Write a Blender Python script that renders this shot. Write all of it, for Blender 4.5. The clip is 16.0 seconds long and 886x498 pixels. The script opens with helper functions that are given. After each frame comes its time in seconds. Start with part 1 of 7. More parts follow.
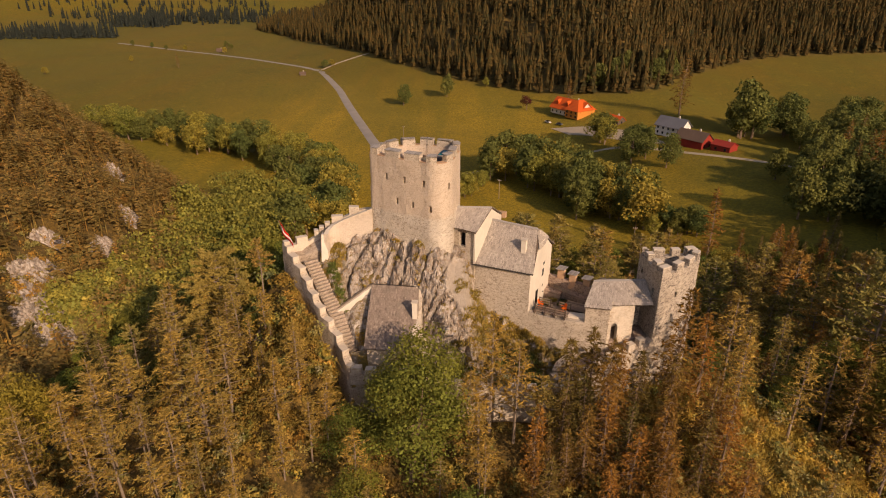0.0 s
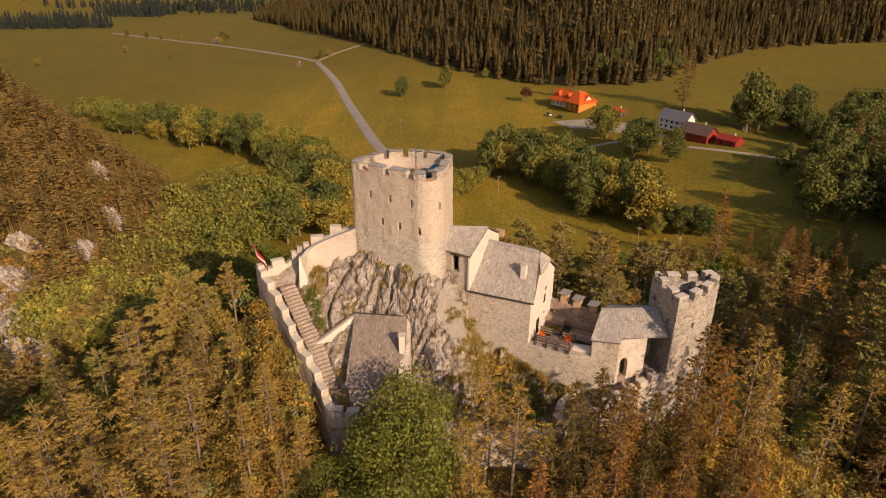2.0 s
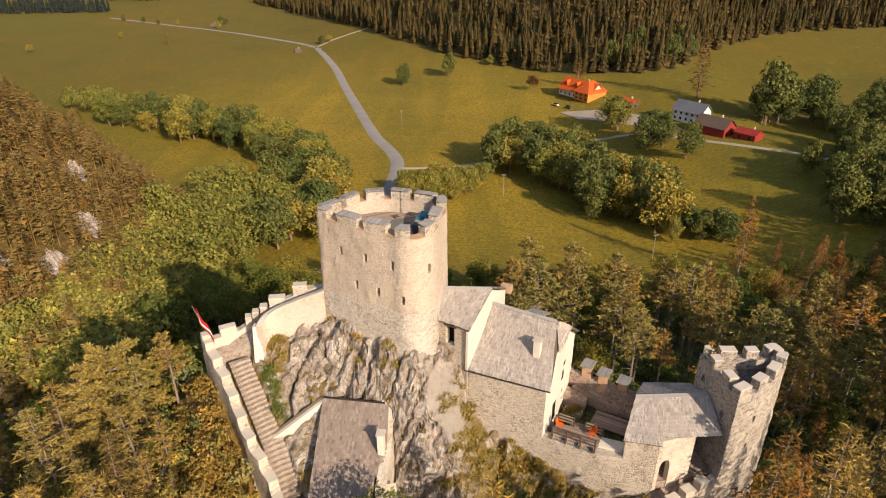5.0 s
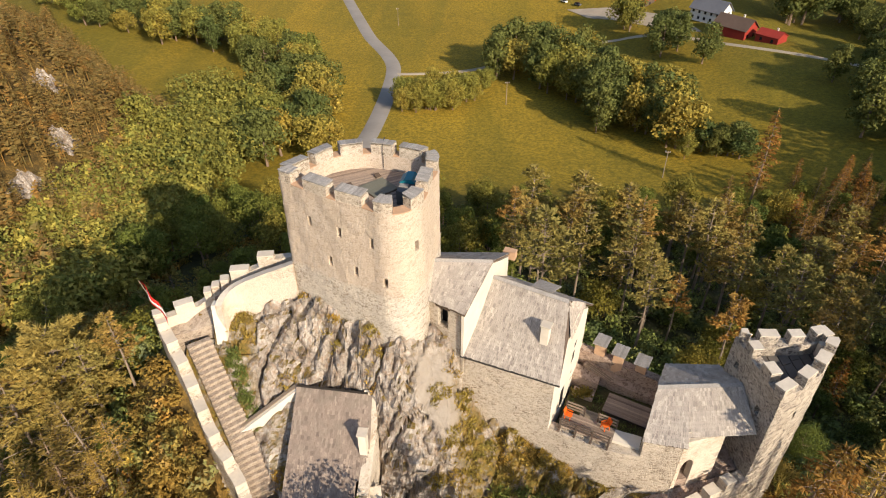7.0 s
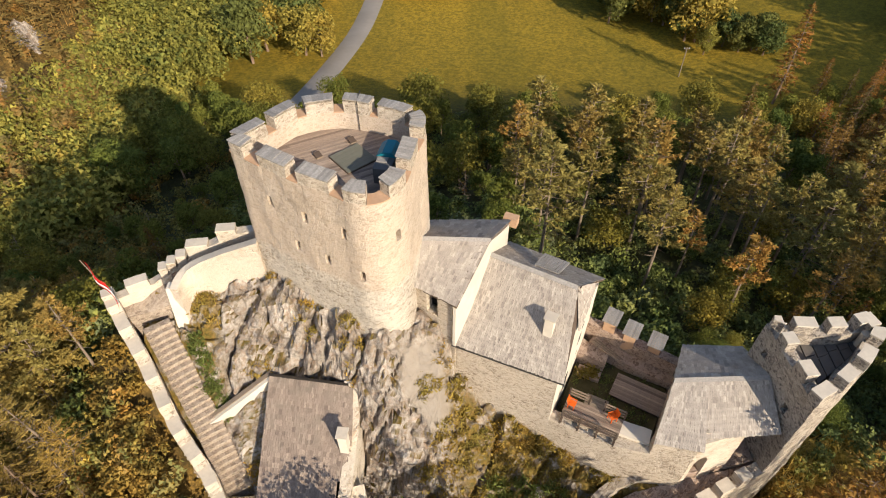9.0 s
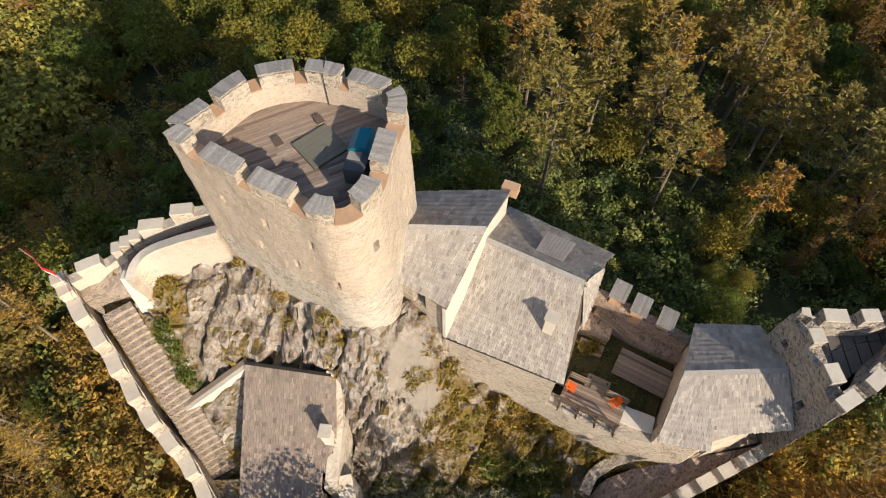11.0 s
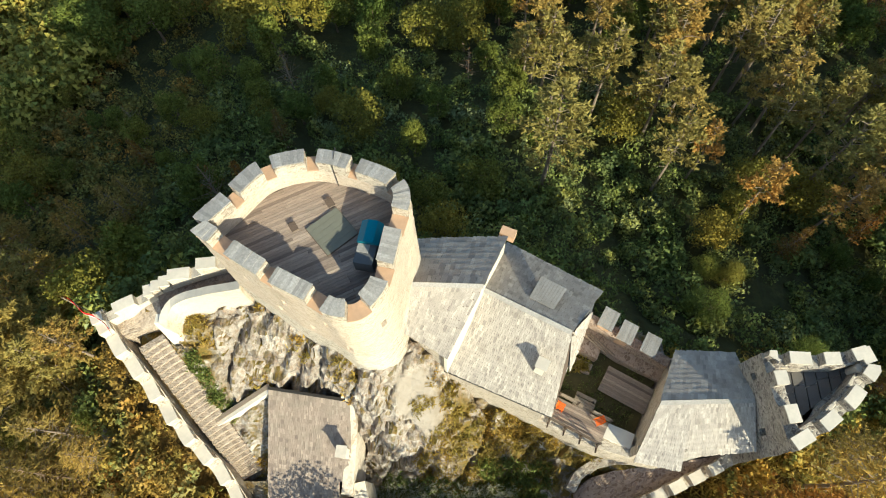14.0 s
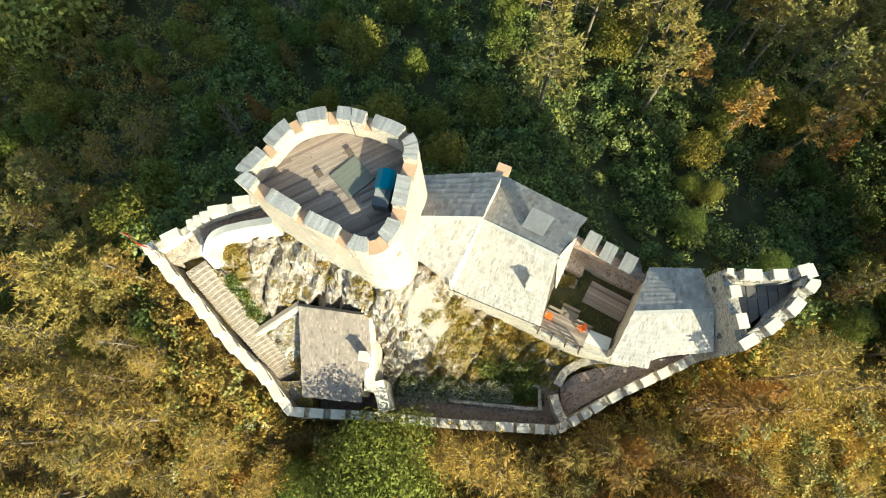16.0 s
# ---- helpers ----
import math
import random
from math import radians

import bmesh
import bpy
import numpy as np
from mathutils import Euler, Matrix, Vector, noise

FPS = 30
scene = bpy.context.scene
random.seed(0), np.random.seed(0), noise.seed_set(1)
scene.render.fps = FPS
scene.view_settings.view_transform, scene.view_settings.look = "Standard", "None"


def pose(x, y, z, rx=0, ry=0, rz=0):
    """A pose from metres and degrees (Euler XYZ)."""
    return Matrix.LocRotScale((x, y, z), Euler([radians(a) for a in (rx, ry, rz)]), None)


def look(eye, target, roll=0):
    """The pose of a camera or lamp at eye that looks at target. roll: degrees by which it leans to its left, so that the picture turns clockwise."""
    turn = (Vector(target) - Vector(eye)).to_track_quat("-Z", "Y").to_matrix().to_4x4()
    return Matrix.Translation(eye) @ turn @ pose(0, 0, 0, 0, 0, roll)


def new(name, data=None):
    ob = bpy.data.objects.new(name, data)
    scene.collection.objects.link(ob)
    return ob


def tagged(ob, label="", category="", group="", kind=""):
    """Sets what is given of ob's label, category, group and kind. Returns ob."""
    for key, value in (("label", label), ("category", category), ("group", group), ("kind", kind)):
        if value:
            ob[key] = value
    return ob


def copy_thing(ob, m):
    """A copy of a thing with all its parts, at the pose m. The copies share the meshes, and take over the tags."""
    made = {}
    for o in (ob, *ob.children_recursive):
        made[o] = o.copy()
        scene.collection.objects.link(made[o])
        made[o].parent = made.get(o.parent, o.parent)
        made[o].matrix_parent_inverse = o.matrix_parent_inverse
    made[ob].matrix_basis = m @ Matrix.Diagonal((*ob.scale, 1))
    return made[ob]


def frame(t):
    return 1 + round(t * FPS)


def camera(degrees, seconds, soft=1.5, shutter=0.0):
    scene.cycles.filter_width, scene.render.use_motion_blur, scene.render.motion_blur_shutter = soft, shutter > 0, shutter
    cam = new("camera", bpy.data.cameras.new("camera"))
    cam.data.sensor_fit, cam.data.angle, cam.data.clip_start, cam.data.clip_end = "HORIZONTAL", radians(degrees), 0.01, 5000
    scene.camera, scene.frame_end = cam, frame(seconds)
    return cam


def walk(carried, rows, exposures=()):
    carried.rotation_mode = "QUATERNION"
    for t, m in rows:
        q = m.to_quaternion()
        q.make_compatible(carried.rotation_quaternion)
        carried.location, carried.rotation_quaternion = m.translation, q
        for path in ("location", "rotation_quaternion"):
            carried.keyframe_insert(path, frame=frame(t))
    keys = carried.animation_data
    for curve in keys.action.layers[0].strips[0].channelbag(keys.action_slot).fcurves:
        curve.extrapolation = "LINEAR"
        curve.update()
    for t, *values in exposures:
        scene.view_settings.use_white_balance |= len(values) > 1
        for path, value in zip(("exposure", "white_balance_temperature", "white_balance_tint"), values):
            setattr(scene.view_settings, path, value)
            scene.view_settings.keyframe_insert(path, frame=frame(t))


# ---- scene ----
cam = camera(71.2, 16.0, soft=1.05)
PATH = [
    (0, (-0.008, 0.041, 38.359), (-0.018, 1.865, 37.54), 0.1),
    (0.5, (0.284, 1.82, 38.456), (0.275, 3.641, 37.63), 0.0),
    (1, (0.568, 3.791, 38.598), (0.559, 5.609, 37.763), 0.1),
    (1.5, (0.753, 5.952, 38.704), (0.744, 7.765, 37.861), 0.0),
    (2, (0.932, 8.281, 38.785), (0.922, 10.091, 37.936), -0.0),
    (2.5, (1.105, 10.776, 38.886), (1.094, 12.584, 38.031), -0.0),
    (3, (1.251, 13.38, 38.985), (1.238, 15.186, 38.126), 0.0),
    (3.5, (1.401, 16.01, 39.077), (1.384, 17.815, 38.215), -0.0),
    (5.8, (2.14, 28.4, 39.144), (2.115, 30.146, 38.169), -0.2),
    (6, (2.184, 29.427, 39.158), (2.16, 31.155, 38.15), -0.2),
    (6.5, (2.332, 31.881, 39.063), (2.308, 33.561, 37.977), -0.2),
    (7, (2.445, 34.261, 39.072), (2.42, 35.887, 37.908), -0.2),
    (7.5, (2.569, 36.426, 39.169), (2.541, 38.0, 37.935), -0.2),
    (8, (2.744, 38.682, 39.252), (2.715, 40.197, 37.947), -0.3),
    (8.5, (2.946, 40.959, 39.359), (2.916, 42.411, 37.984), -0.4),
    (9, (3.122, 43.185, 39.43), (3.093, 44.572, 37.988), -0.4),
    (9.5, (3.26, 45.368, 39.492), (3.232, 46.686, 37.988), -0.4),
    (10, (3.363, 47.485, 39.543), (3.336, 48.728, 37.976), -0.5),
    (12.3, (4.148, 56.64, 42.176), (4.107, 57.469, 40.356), -2.0),
    (12.5, (4.163, 57.063, 42.64), (4.121, 57.889, 40.82), -2.1),
    (13, (4.158, 57.616, 43.87), (4.112, 58.438, 42.047), -2.3),
    (13.5, (4.151, 57.693, 45.167), (4.099, 58.5, 43.338), -2.6),
    (14, (4.072, 57.618, 46.581), (4.018, 58.405, 44.743), -2.9),
    (14.5, (4.024, 57.516, 48.147), (3.97, 58.266, 46.294), -3.4),
    (15, (4.02, 57.42, 49.746), (3.965, 58.094, 47.864), -4.1),
    (15.5, (4.026, 57.38, 51.273), (3.971, 57.968, 49.362), -4.9),
    (16, (4.09, 57.357, 52.748), (4.031, 57.856, 50.812), -6.4),
]
EXPOSURE = [(0, -0.24, 7900, 28), (3.5, 0.08, 7000, 21), (7, 0.42, 6300, 12), (10, 0.32, 6200, 11), (12.5, 0.2, 6050, 7), (13.5, 0.52, 5950, 0), (14.5, 1.02, 5800, -9), (15.4, 1.24, 5750, -13), (16, 1.14, 5750, -11)]
walk(cam, [(t, look(eye, target, roll)) for t, eye, target, roll in PATH], EXPOSURE)

# ---- light ----
SUN_AZ, SUN_EL = radians(34.5), radians(26.5)
SUN_TO = Vector((math.sin(SUN_AZ) * math.cos(SUN_EL), -math.cos(SUN_AZ) * math.cos(SUN_EL), math.sin(SUN_EL)))
world = bpy.data.worlds.new("world")
scene.world = world
world.use_nodes = True
_n = world.node_tree.nodes
_sky = _n.new("ShaderNodeTexSky")
_sky.sky_type = "NISHITA"
_sky.sun_disc = False
_sky.sun_elevation = SUN_EL
_sky.sun_rotation = math.pi - SUN_AZ
_n["Background"].inputs["Strength"].default_value = 0.145
world.node_tree.links.new(_sky.outputs[0], _n["Background"].inputs["Color"])
sun = new("sun", bpy.data.lights.new("sun", "SUN"))
sun.data.energy = 5.0
sun.data.angle = radians(0.6)
sun.data.color = (1.0, 0.86, 0.66)
sun.matrix_world = look(SUN_TO * 200, (0, 0, 0))

# ---- materials ----


class Nodes:
    """A small builder for node materials."""

    def __init__(self, name):
        self.mat = bpy.data.materials.new(name)
        self.mat.use_nodes = True
        self.t = self.mat.node_tree
        self.bsdf = self.t.nodes["Principled BSDF"]
        self.bsdf.inputs["Specular IOR Level"].default_value = 0.25
        self.coord = self.t.nodes.new("ShaderNodeTexCoord").outputs["Object"]

    def node(self, kind, **values):
        n = self.t.nodes.new(kind)
        for key, v in values.items():
            sock = n.inputs[key.replace("_", " ")]
            if hasattr(v, "is_linked"):
                self.t.links.new(v, sock)
            else:
                sock.default_value = v
        return n

    def noise(self, scale, detail=6.0, rough=0.6, vec=None):
        n = self.node("ShaderNodeTexNoise", Scale=scale, Detail=detail, Roughness=rough)
        self.t.links.new(vec or self.coord, n.inputs["Vector"])
        return n.outputs["Fac"]

    def scaled(self, x, y, z):
        n = self.node("ShaderNodeMapping")
        self.t.links.new(self.coord, n.inputs["Vector"])
        n.inputs["Scale"].default_value = (x, y, z)
        return n.outputs["Vector"]

    def voronoi(self, scale, feature="F1", vec=None, rand=1.0):
        n = self.t.nodes.new("ShaderNodeTexVoronoi")
        n.feature = feature
        n.inputs["Scale"].default_value = scale
        n.inputs["Randomness"].default_value = rand
        self.t.links.new(vec or self.coord, n.inputs["Vector"])
        return n

    def ramp(self, fac, *stops):
        n = self.t.nodes.new("ShaderNodeValToRGB")
        e = n.color_ramp.elements
        while len(e) < len(stops):
            e.new(0.5)
        for k, (p, c) in zip(e, stops):
            k.position = p
            k.color = (*c, 1) if len(c) == 3 else c
        self.t.links.new(fac, n.inputs["Fac"])
        return n.outputs["Color"]

    def mix(self, fac, a, b, mode="MIX"):
        n = self.t.nodes.new("ShaderNodeMix")
        n.data_type, n.blend_type = "RGBA", mode
        for sock, v in ((n.inputs[0], fac), (n.inputs[6], a), (n.inputs[7], b)):
            if hasattr(v, "is_linked"):
                self.t.links.new(v, sock)
            else:
                sock.default_value = (*v, 1) if isinstance(v, tuple) and len(v) == 3 else v
        return n.outputs[2]

    def math(self, op, a, b=0.0):
        n = self.t.nodes.new("ShaderNodeMath")
        n.operation = op
        for sock, v in ((n.inputs[0], a), (n.inputs[1], b)):
            if hasattr(v, "is_linked"):
                self.t.links.new(v, sock)
            else:
                sock.default_value = v
        return n.outputs[0]

    def random(self):
        return self.t.nodes.new("ShaderNodeObjectInfo").outputs["Random"]

    def island(self):
        return self.t.nodes.new("ShaderNodeNewGeometry").outputs["Random Per Island"]

    def done(self, color, rough=0.9, bump=None, strength=0.5, distance=0.05):
        if hasattr(color, "is_linked"):
            self.t.links.new(color, self.bsdf.inputs["Base Color"])
        else:
            self.bsdf.inputs["Base Color"].default_value = (*color, 1)
        if hasattr(rough, "is_linked"):
            self.t.links.new(rough, self.bsdf.inputs["Roughness"])
        else:
            self.bsdf.inputs["Roughness"].default_value = rough
        if bump is not None:
            b = self.node("ShaderNodeBump", Strength=strength, Distance=distance, Height=bump)
            self.t.links.new(b.outputs[0], self.bsdf.inputs["Normal"])
        return self.mat


def masonry(name, light, dark, scale=3.4, joint=0.55, stain=(0.20, 0.15, 0.10), plastered=None):
    """Rubble stone set in lime mortar."""
    m = Nodes(name)
    warp = m.noise(1.7, 3)
    vec = m.node("ShaderNodeVectorMath")
    m.t.links.new(m.scaled(1, 1, 1.6), vec.inputs[0])
    m.t.links.new(warp, vec.inputs[1])
    cell = m.voronoi(scale, vec=vec.outputs[0])
    edge = m.voronoi(scale, "DISTANCE_TO_EDGE", vec=vec.outputs[0]).outputs["Distance"]
    sep = m.node("ShaderNodeSeparateColor", Color=cell.outputs["Color"])
    stone = m.ramp(sep.outputs[0], (0.0, dark), (0.55, tuple((a + b) / 2 for a, b in zip(light, dark))), (1.0, light))
    mortar = m.mix(m.noise(9, 4), light, tuple(0.75 * a + 0.06 for a in light))
    base = m.mix(m.ramp(edge, (0.02, (0, 0, 0)), (0.14, (1, 1, 1))), mortar, stone)
    bare = m.ramp(m.noise(0.45, 5), (0.42, (joint, joint, joint)), (0.62, (1, 1, 1)))
    if plastered is not None:
        high = m.node("ShaderNodeSeparateXYZ", Vector=m.coord).outputs[2]
        high = m.math("ADD", high, m.math("MULTIPLY", m.noise(0.7, 4), 1.2))
        coat = m.node("ShaderNodeMapRange", Value=high, From_Min=plastered, From_Max=plastered + 0.5).outputs[0]
        mortar = m.mix(coat, mortar, m.mix(m.noise(2.2, 6, 0.7), (0.47, 0.365, 0.27), (0.64, 0.51, 0.385)))
        bare = m.mix(coat, bare, m.math("MULTIPLY", bare, 0.45))
    base = m.mix(bare, mortar, base)
    base = m.mix(m.ramp(m.noise(0.25, 6, 0.7), (0.55, (0, 0, 0)), (0.75, (0.45, 0.45, 0.45))), base, stain)
    base = m.mix(m.ramp(m.noise(14, 5, 0.7), (0.3, (0, 0, 0)), (0.54, (0.0, 0.0, 0.0)), (0.70, (0.6, 0.6, 0.6))), base, tuple(0.55 * c for c in dark))
    height = m.math("ADD", m.math("MULTIPLY", m.ramp(edge, (0.0, (0, 0, 0)), (0.2, (1, 1, 1))), bare), m.math("MULTIPLY", m.noise(11, 6, 0.7), 0.9))
    return m.done(base, 0.93, height, 0.8, 0.055)


def plain(name, color, rough=0.8, spread=0.25, scale=6.0, bump=0.2, metal=0.0):
    m = Nodes(name)
    lo, hi = tuple(c * (1 - spread) for c in color), tuple(min(1, c * (1 + spread)) for c in color)
    c = m.mix(m.noise(scale, 7, 0.65), lo, hi)
    c = m.mix(m.ramp(m.noise(scale * 0.15, 4), (0.4, (0, 0, 0)), (0.7, (0.5, 0.5, 0.5))), c, tuple(0.7 * x for x in color))
    m.bsdf.inputs["Metallic"].default_value = metal
    return m.done(c, rough, m.noise(scale * 3, 5), bump, 0.02)


def weathered_wood(name, light, dark, per="object", stretch=(1, 12, 12)):
    """Grey boards and shingles, each piece of its own tone, with grain along its x."""
    m = Nodes(name)
    r = m.random() if per == "object" else m.island()
    mid = lambda k: tuple(b + (a - b) * k for a, b in zip(light, dark))
    base = m.ramp(r, (0.0, dark), (0.18, mid(0.36)), (0.80, mid(0.62)), (1.0, light))
    grain = m.noise(3.0, 8, 0.75, m.scaled(*stretch))
    base = m.mix(m.ramp(grain, (0.35, (0.55, 0.55, 0.55)), (0.65, (0.0, 0.0, 0.0))), base, tuple(0.45 * c for c in dark))
    base = m.mix(m.ramp(m.noise(0.8, 5), (0.5, (0, 0, 0)), (0.75, (0.5, 0.5, 0.5))), base, (0.20, 0.17, 0.13))
    return m.done(base, 0.8, grain, 0.5, 0.02)


def foliage(name, colors, per="object", leaf=(0.6, 1.5)):
    m = Nodes(name)
    r = m.ramp(m.noise(0.16, 2), (0.34, (0, 0, 0)), (0.66, (1, 1, 1))) if per == "place" else m.random()
    base = m.ramp(r, *[(i / max(1, len(colors) - 1), c) for i, c in enumerate(colors)])
    isl = m.ramp(m.island(), (0.0, (leaf[0],) * 3), (1.0, (leaf[1],) * 3))
    base = m.mix(1.0, base, isl, "MULTIPLY")
    base = m.mix(m.ramp(m.noise(0.22, 3), (0.4, (0, 0, 0)), (0.68, (0.6, 0.6, 0.6))), base, tuple(0.6 * a + 0.4 * b for a, b in zip(colors[0], colors[-1])))
    mat = m.done(base, 0.75)
    m.bsdf.inputs["Specular IOR Level"].default_value = 0.12
    thin = m.node("ShaderNodeBsdfTranslucent", Color=base)
    both = m.t.nodes.new("ShaderNodeMixShader")
    both.inputs[0].default_value = 0.25
    m.t.links.new(m.bsdf.outputs[0], both.inputs[1])
    m.t.links.new(thin.outputs[0], both.inputs[2])
    m.t.links.new(both.outputs[0], m.t.nodes["Material Output"].inputs["Surface"])
    return mat


STONE = masonry("lime_rubble_stone", (0.62, 0.525, 0.405), (0.24, 0.18, 0.125), 3.8, 0.55)
TOWER_STONE = masonry("plastered_rubble_stone", (0.65, 0.57, 0.46), (0.27, 0.21, 0.15), 3.8, 0.55, plastered=12.9)
STONE_FINE = masonry("lime_washed_stone", (0.66, 0.57, 0.445), (0.42, 0.32, 0.22), 3.0, 0.25)
STONE_DARK = masonry("dark_rubble_stone", (0.56, 0.48, 0.375), (0.13, 0.105, 0.09), 3.4, 0.9)
PINK_COBBLE = masonry("reddish_cobbles", (0.50, 0.37, 0.28), (0.20, 0.13, 0.09), 4.0, 0.9)
COBBLE = masonry("cobbled_paving", (0.33, 0.235, 0.17), (0.13, 0.085, 0.06), 4.5, 0.9)
STEP = masonry("trodden_step_stone", (0.50, 0.40, 0.30), (0.24, 0.18, 0.13), 3.2, 0.7)
BASTION_PLASTER = masonry("rough_cream_render", (0.66, 0.55, 0.43), (0.52, 0.42, 0.31), 2.4, 0.12)
# Reddish stone; on the tower sills its orange stands for warm sunlight.
STONE_RED = plain("warm_lit_reddish_stone", (0.52, 0.33, 0.20), 0.9, 0.25, 4)
COPING = plain("pale_coping_stone", (0.60, 0.52, 0.41), 0.9, 0.22, 3.0)
PLASTER = plain("cream_lime_plaster", (0.66, 0.59, 0.48), 0.9, 0.12, 2.0)
SHINGLE = weathered_wood("grey_larch_shingle", (0.62, 0.54, 0.445), (0.31, 0.265, 0.225), "object", (1.5, 14, 14))
SHINGLE_REST = weathered_wood("grey_larch_shingles", (0.62, 0.54, 0.445), (0.31, 0.265, 0.225), "island", (6, 6, 1))
BROWN_SHINGLE = weathered_wood("brown_larch_shingle", (0.44, 0.345, 0.265), (0.20, 0.15, 0.12), "object", (1.5, 14, 14))
BROWN_REST = weathered_wood("brown_larch_shingles", (0.44, 0.345, 0.265), (0.20, 0.15, 0.12), "island", (6, 6, 1))
CAP_WOOD = weathered_wood("silver_cap_boards", (0.48, 0.44, 0.39), (0.30, 0.275, 0.245), "island", (3, 3, 3))
CAP_BOARD = weathered_wood("silver_cap_board", (0.48, 0.44, 0.39), (0.28, 0.255, 0.225), "object", (3, 3, 3))
DECK_WOOD = weathered_wood("weathered_deck_board", (0.56, 0.43, 0.32), (0.19, 0.14, 0.11), "object", (1, 14, 14))
DARK_WOOD = weathered_wood("dark_stained_timber", (0.17, 0.12, 0.085), (0.08, 0.055, 0.04), "object", (1, 10, 10))
PALE_WOOD = weathered_wood("pale_bench_wood", (0.36, 0.28, 0.20), (0.22, 0.17, 0.12), "object", (1, 10, 10))
# Black that stands for shade in rooms and deck gaps; also tyre rubber.
BLACK = plain("shade_and_tyre_black", (0.012, 0.010, 0.009), 0.95)
METAL = plain("dark_gutter_metal", (0.08, 0.07, 0.06), 0.5, 0.2, 5, 0.1, 0.6)
TEAL = plain("teal_sheet", (0.01, 0.16, 0.21), 0.45, 0.15, 3)
GREYBOX = plain("grey_painted_board", (0.10, 0.10, 0.10), 0.7, 0.2, 4)
WHITE = plain("white_paint", (0.75, 0.72, 0.66), 0.7, 0.06, 3)
RED = plain("red_cloth", (0.60, 0.02, 0.015), 0.8, 0.1, 3)
ORANGE = plain("orange_paint", (0.75, 0.13, 0.01), 0.6, 0.1, 3)
HATCH = plain("green_grey_hatch_sheet", (0.17, 0.165, 0.125), 0.7, 0.15, 3)
SLATE = plain("dark_slab_stone", (0.13, 0.115, 0.10), 0.8, 0.25, 2.5)
# Earthy lawn tone, darkened for the shade that lies on the terrace.
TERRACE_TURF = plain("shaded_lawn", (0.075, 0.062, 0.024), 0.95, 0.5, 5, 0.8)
BARK = plain("conifer_bark", (0.24, 0.165, 0.11), 0.95, 0.35, 5, 0.8)
PALE_BARK = plain("pale_dead_bark", (0.25, 0.19, 0.135), 0.95, 0.3, 5, 0.8)

# ---- mesh helpers ----


class Mesh:
    """Collects vertices and faces, and links them as one object."""

    def __init__(self):
        self.v, self.f = [], []

    def add(self, verts, faces):
        o = len(self.v)
        self.v.extend(tuple(p) for p in verts)
        self.f.extend(tuple(i + o for i in f) for f in faces)
        return self

    def box(self, m, sx, sy, sz, taper=1.0):
        """A box of that size round the pose m's origin, standing on it."""
        a, b = sx / 2, sy / 2
        p = [(-a, -b, 0), (a, -b, 0), (a, b, 0), (-a, b, 0)]
        q = [(x * taper, y * taper, sz) for x, y, _ in p]
        return self.add([m @ Vector(c) for c in p + q], [(3, 2, 1, 0), (4, 5, 6, 7), (0, 1, 5, 4), (1, 2, 6, 5), (2, 3, 7, 6), (3, 0, 4, 7)])

    def prism(self, ring, z0, z1):
        """A closed prism over a ring of (x, y), counter-clockwise."""
        n = len(ring)
        zz0 = z0 if hasattr(z0, "__len__") else [z0] * n
        zz1 = z1 if hasattr(z1, "__len__") else [z1] * n
        v = [(x, y, z) for (x, y), z in zip(ring, zz0)] + [(x, y, z) for (x, y), z in zip(ring, zz1)]
        f = [tuple(range(n - 1, -1, -1)), tuple(range(n, 2 * n))] + [(i, (i + 1) % n, n + (i + 1) % n, n + i) for i in range(n)]
        return self.add(v, f)

    def tube(self, points, radii, sides=6, cap=True):
        o = len(self.v)
        for i, p in enumerate(points):
            p = Vector(p)
            d = (Vector(points[min(i + 1, len(points) - 1)]) - Vector(points[max(i - 1, 0)])).normalized()
            q = d.to_track_quat("Z", "Y")
            for k in range(sides):
                a = 2 * math.pi * k / sides
                self.v.append(tuple(p + q @ Vector((math.cos(a) * radii[i], math.sin(a) * radii[i], 0))))
        for i in range(len(points) - 1):
            for k in range(sides):
                a, b = o + i * sides + k, o + i * sides + (k + 1) % sides
                self.f.append((a, b, b + sides, a + sides))
        if cap:
            self.f.append(tuple(o + k for k in range(sides - 1, -1, -1)))
            self.f.append(tuple(o + (len(points) - 1) * sides + k for k in range(sides)))
        return self

    def data(self, name, mat, smooth=False):
        me = bpy.data.meshes.new(name)
        me.from_pydata(self.v, [], self.f)
        if mat:
            me.materials.append(mat)
        if smooth:
            me.polygons.foreach_set("use_smooth", [True] * len(me.polygons))
        me.update()
        return me


def thing(name, at, label, category, group="", kind=""):
    e = new(name)
    e.location = at
    e.empty_display_size = 0.3
    return tagged(e, label, category, group, kind)


def base_of(ob):
    m = Matrix.Identity(4)
    while ob is not None:
        m = ob.matrix_basis if ob.parent is None else ob.matrix_parent_inverse @ ob.matrix_basis
        if ob.parent is None:
            return ob.matrix_basis.copy()
        up = base_of(ob.parent)
        return up @ ob.matrix_parent_inverse @ ob.matrix_basis
    return m


def under(ob, parent):
    """Parents ob and keeps it where it stands in the world."""
    ob.parent = parent
    ob.matrix_parent_inverse = base_of(parent).inverted()
    return ob


def part(name, mesh, mat, parent, label="", smooth=False):
    ob = new(name, mesh.data(name, mat, smooth))
    under(ob, parent)
    return tagged(ob, label) if label else ob


def piece(name, data, m, parent):
    ob = new(name, data)
    ob.matrix_basis = m
    return under(ob, parent)


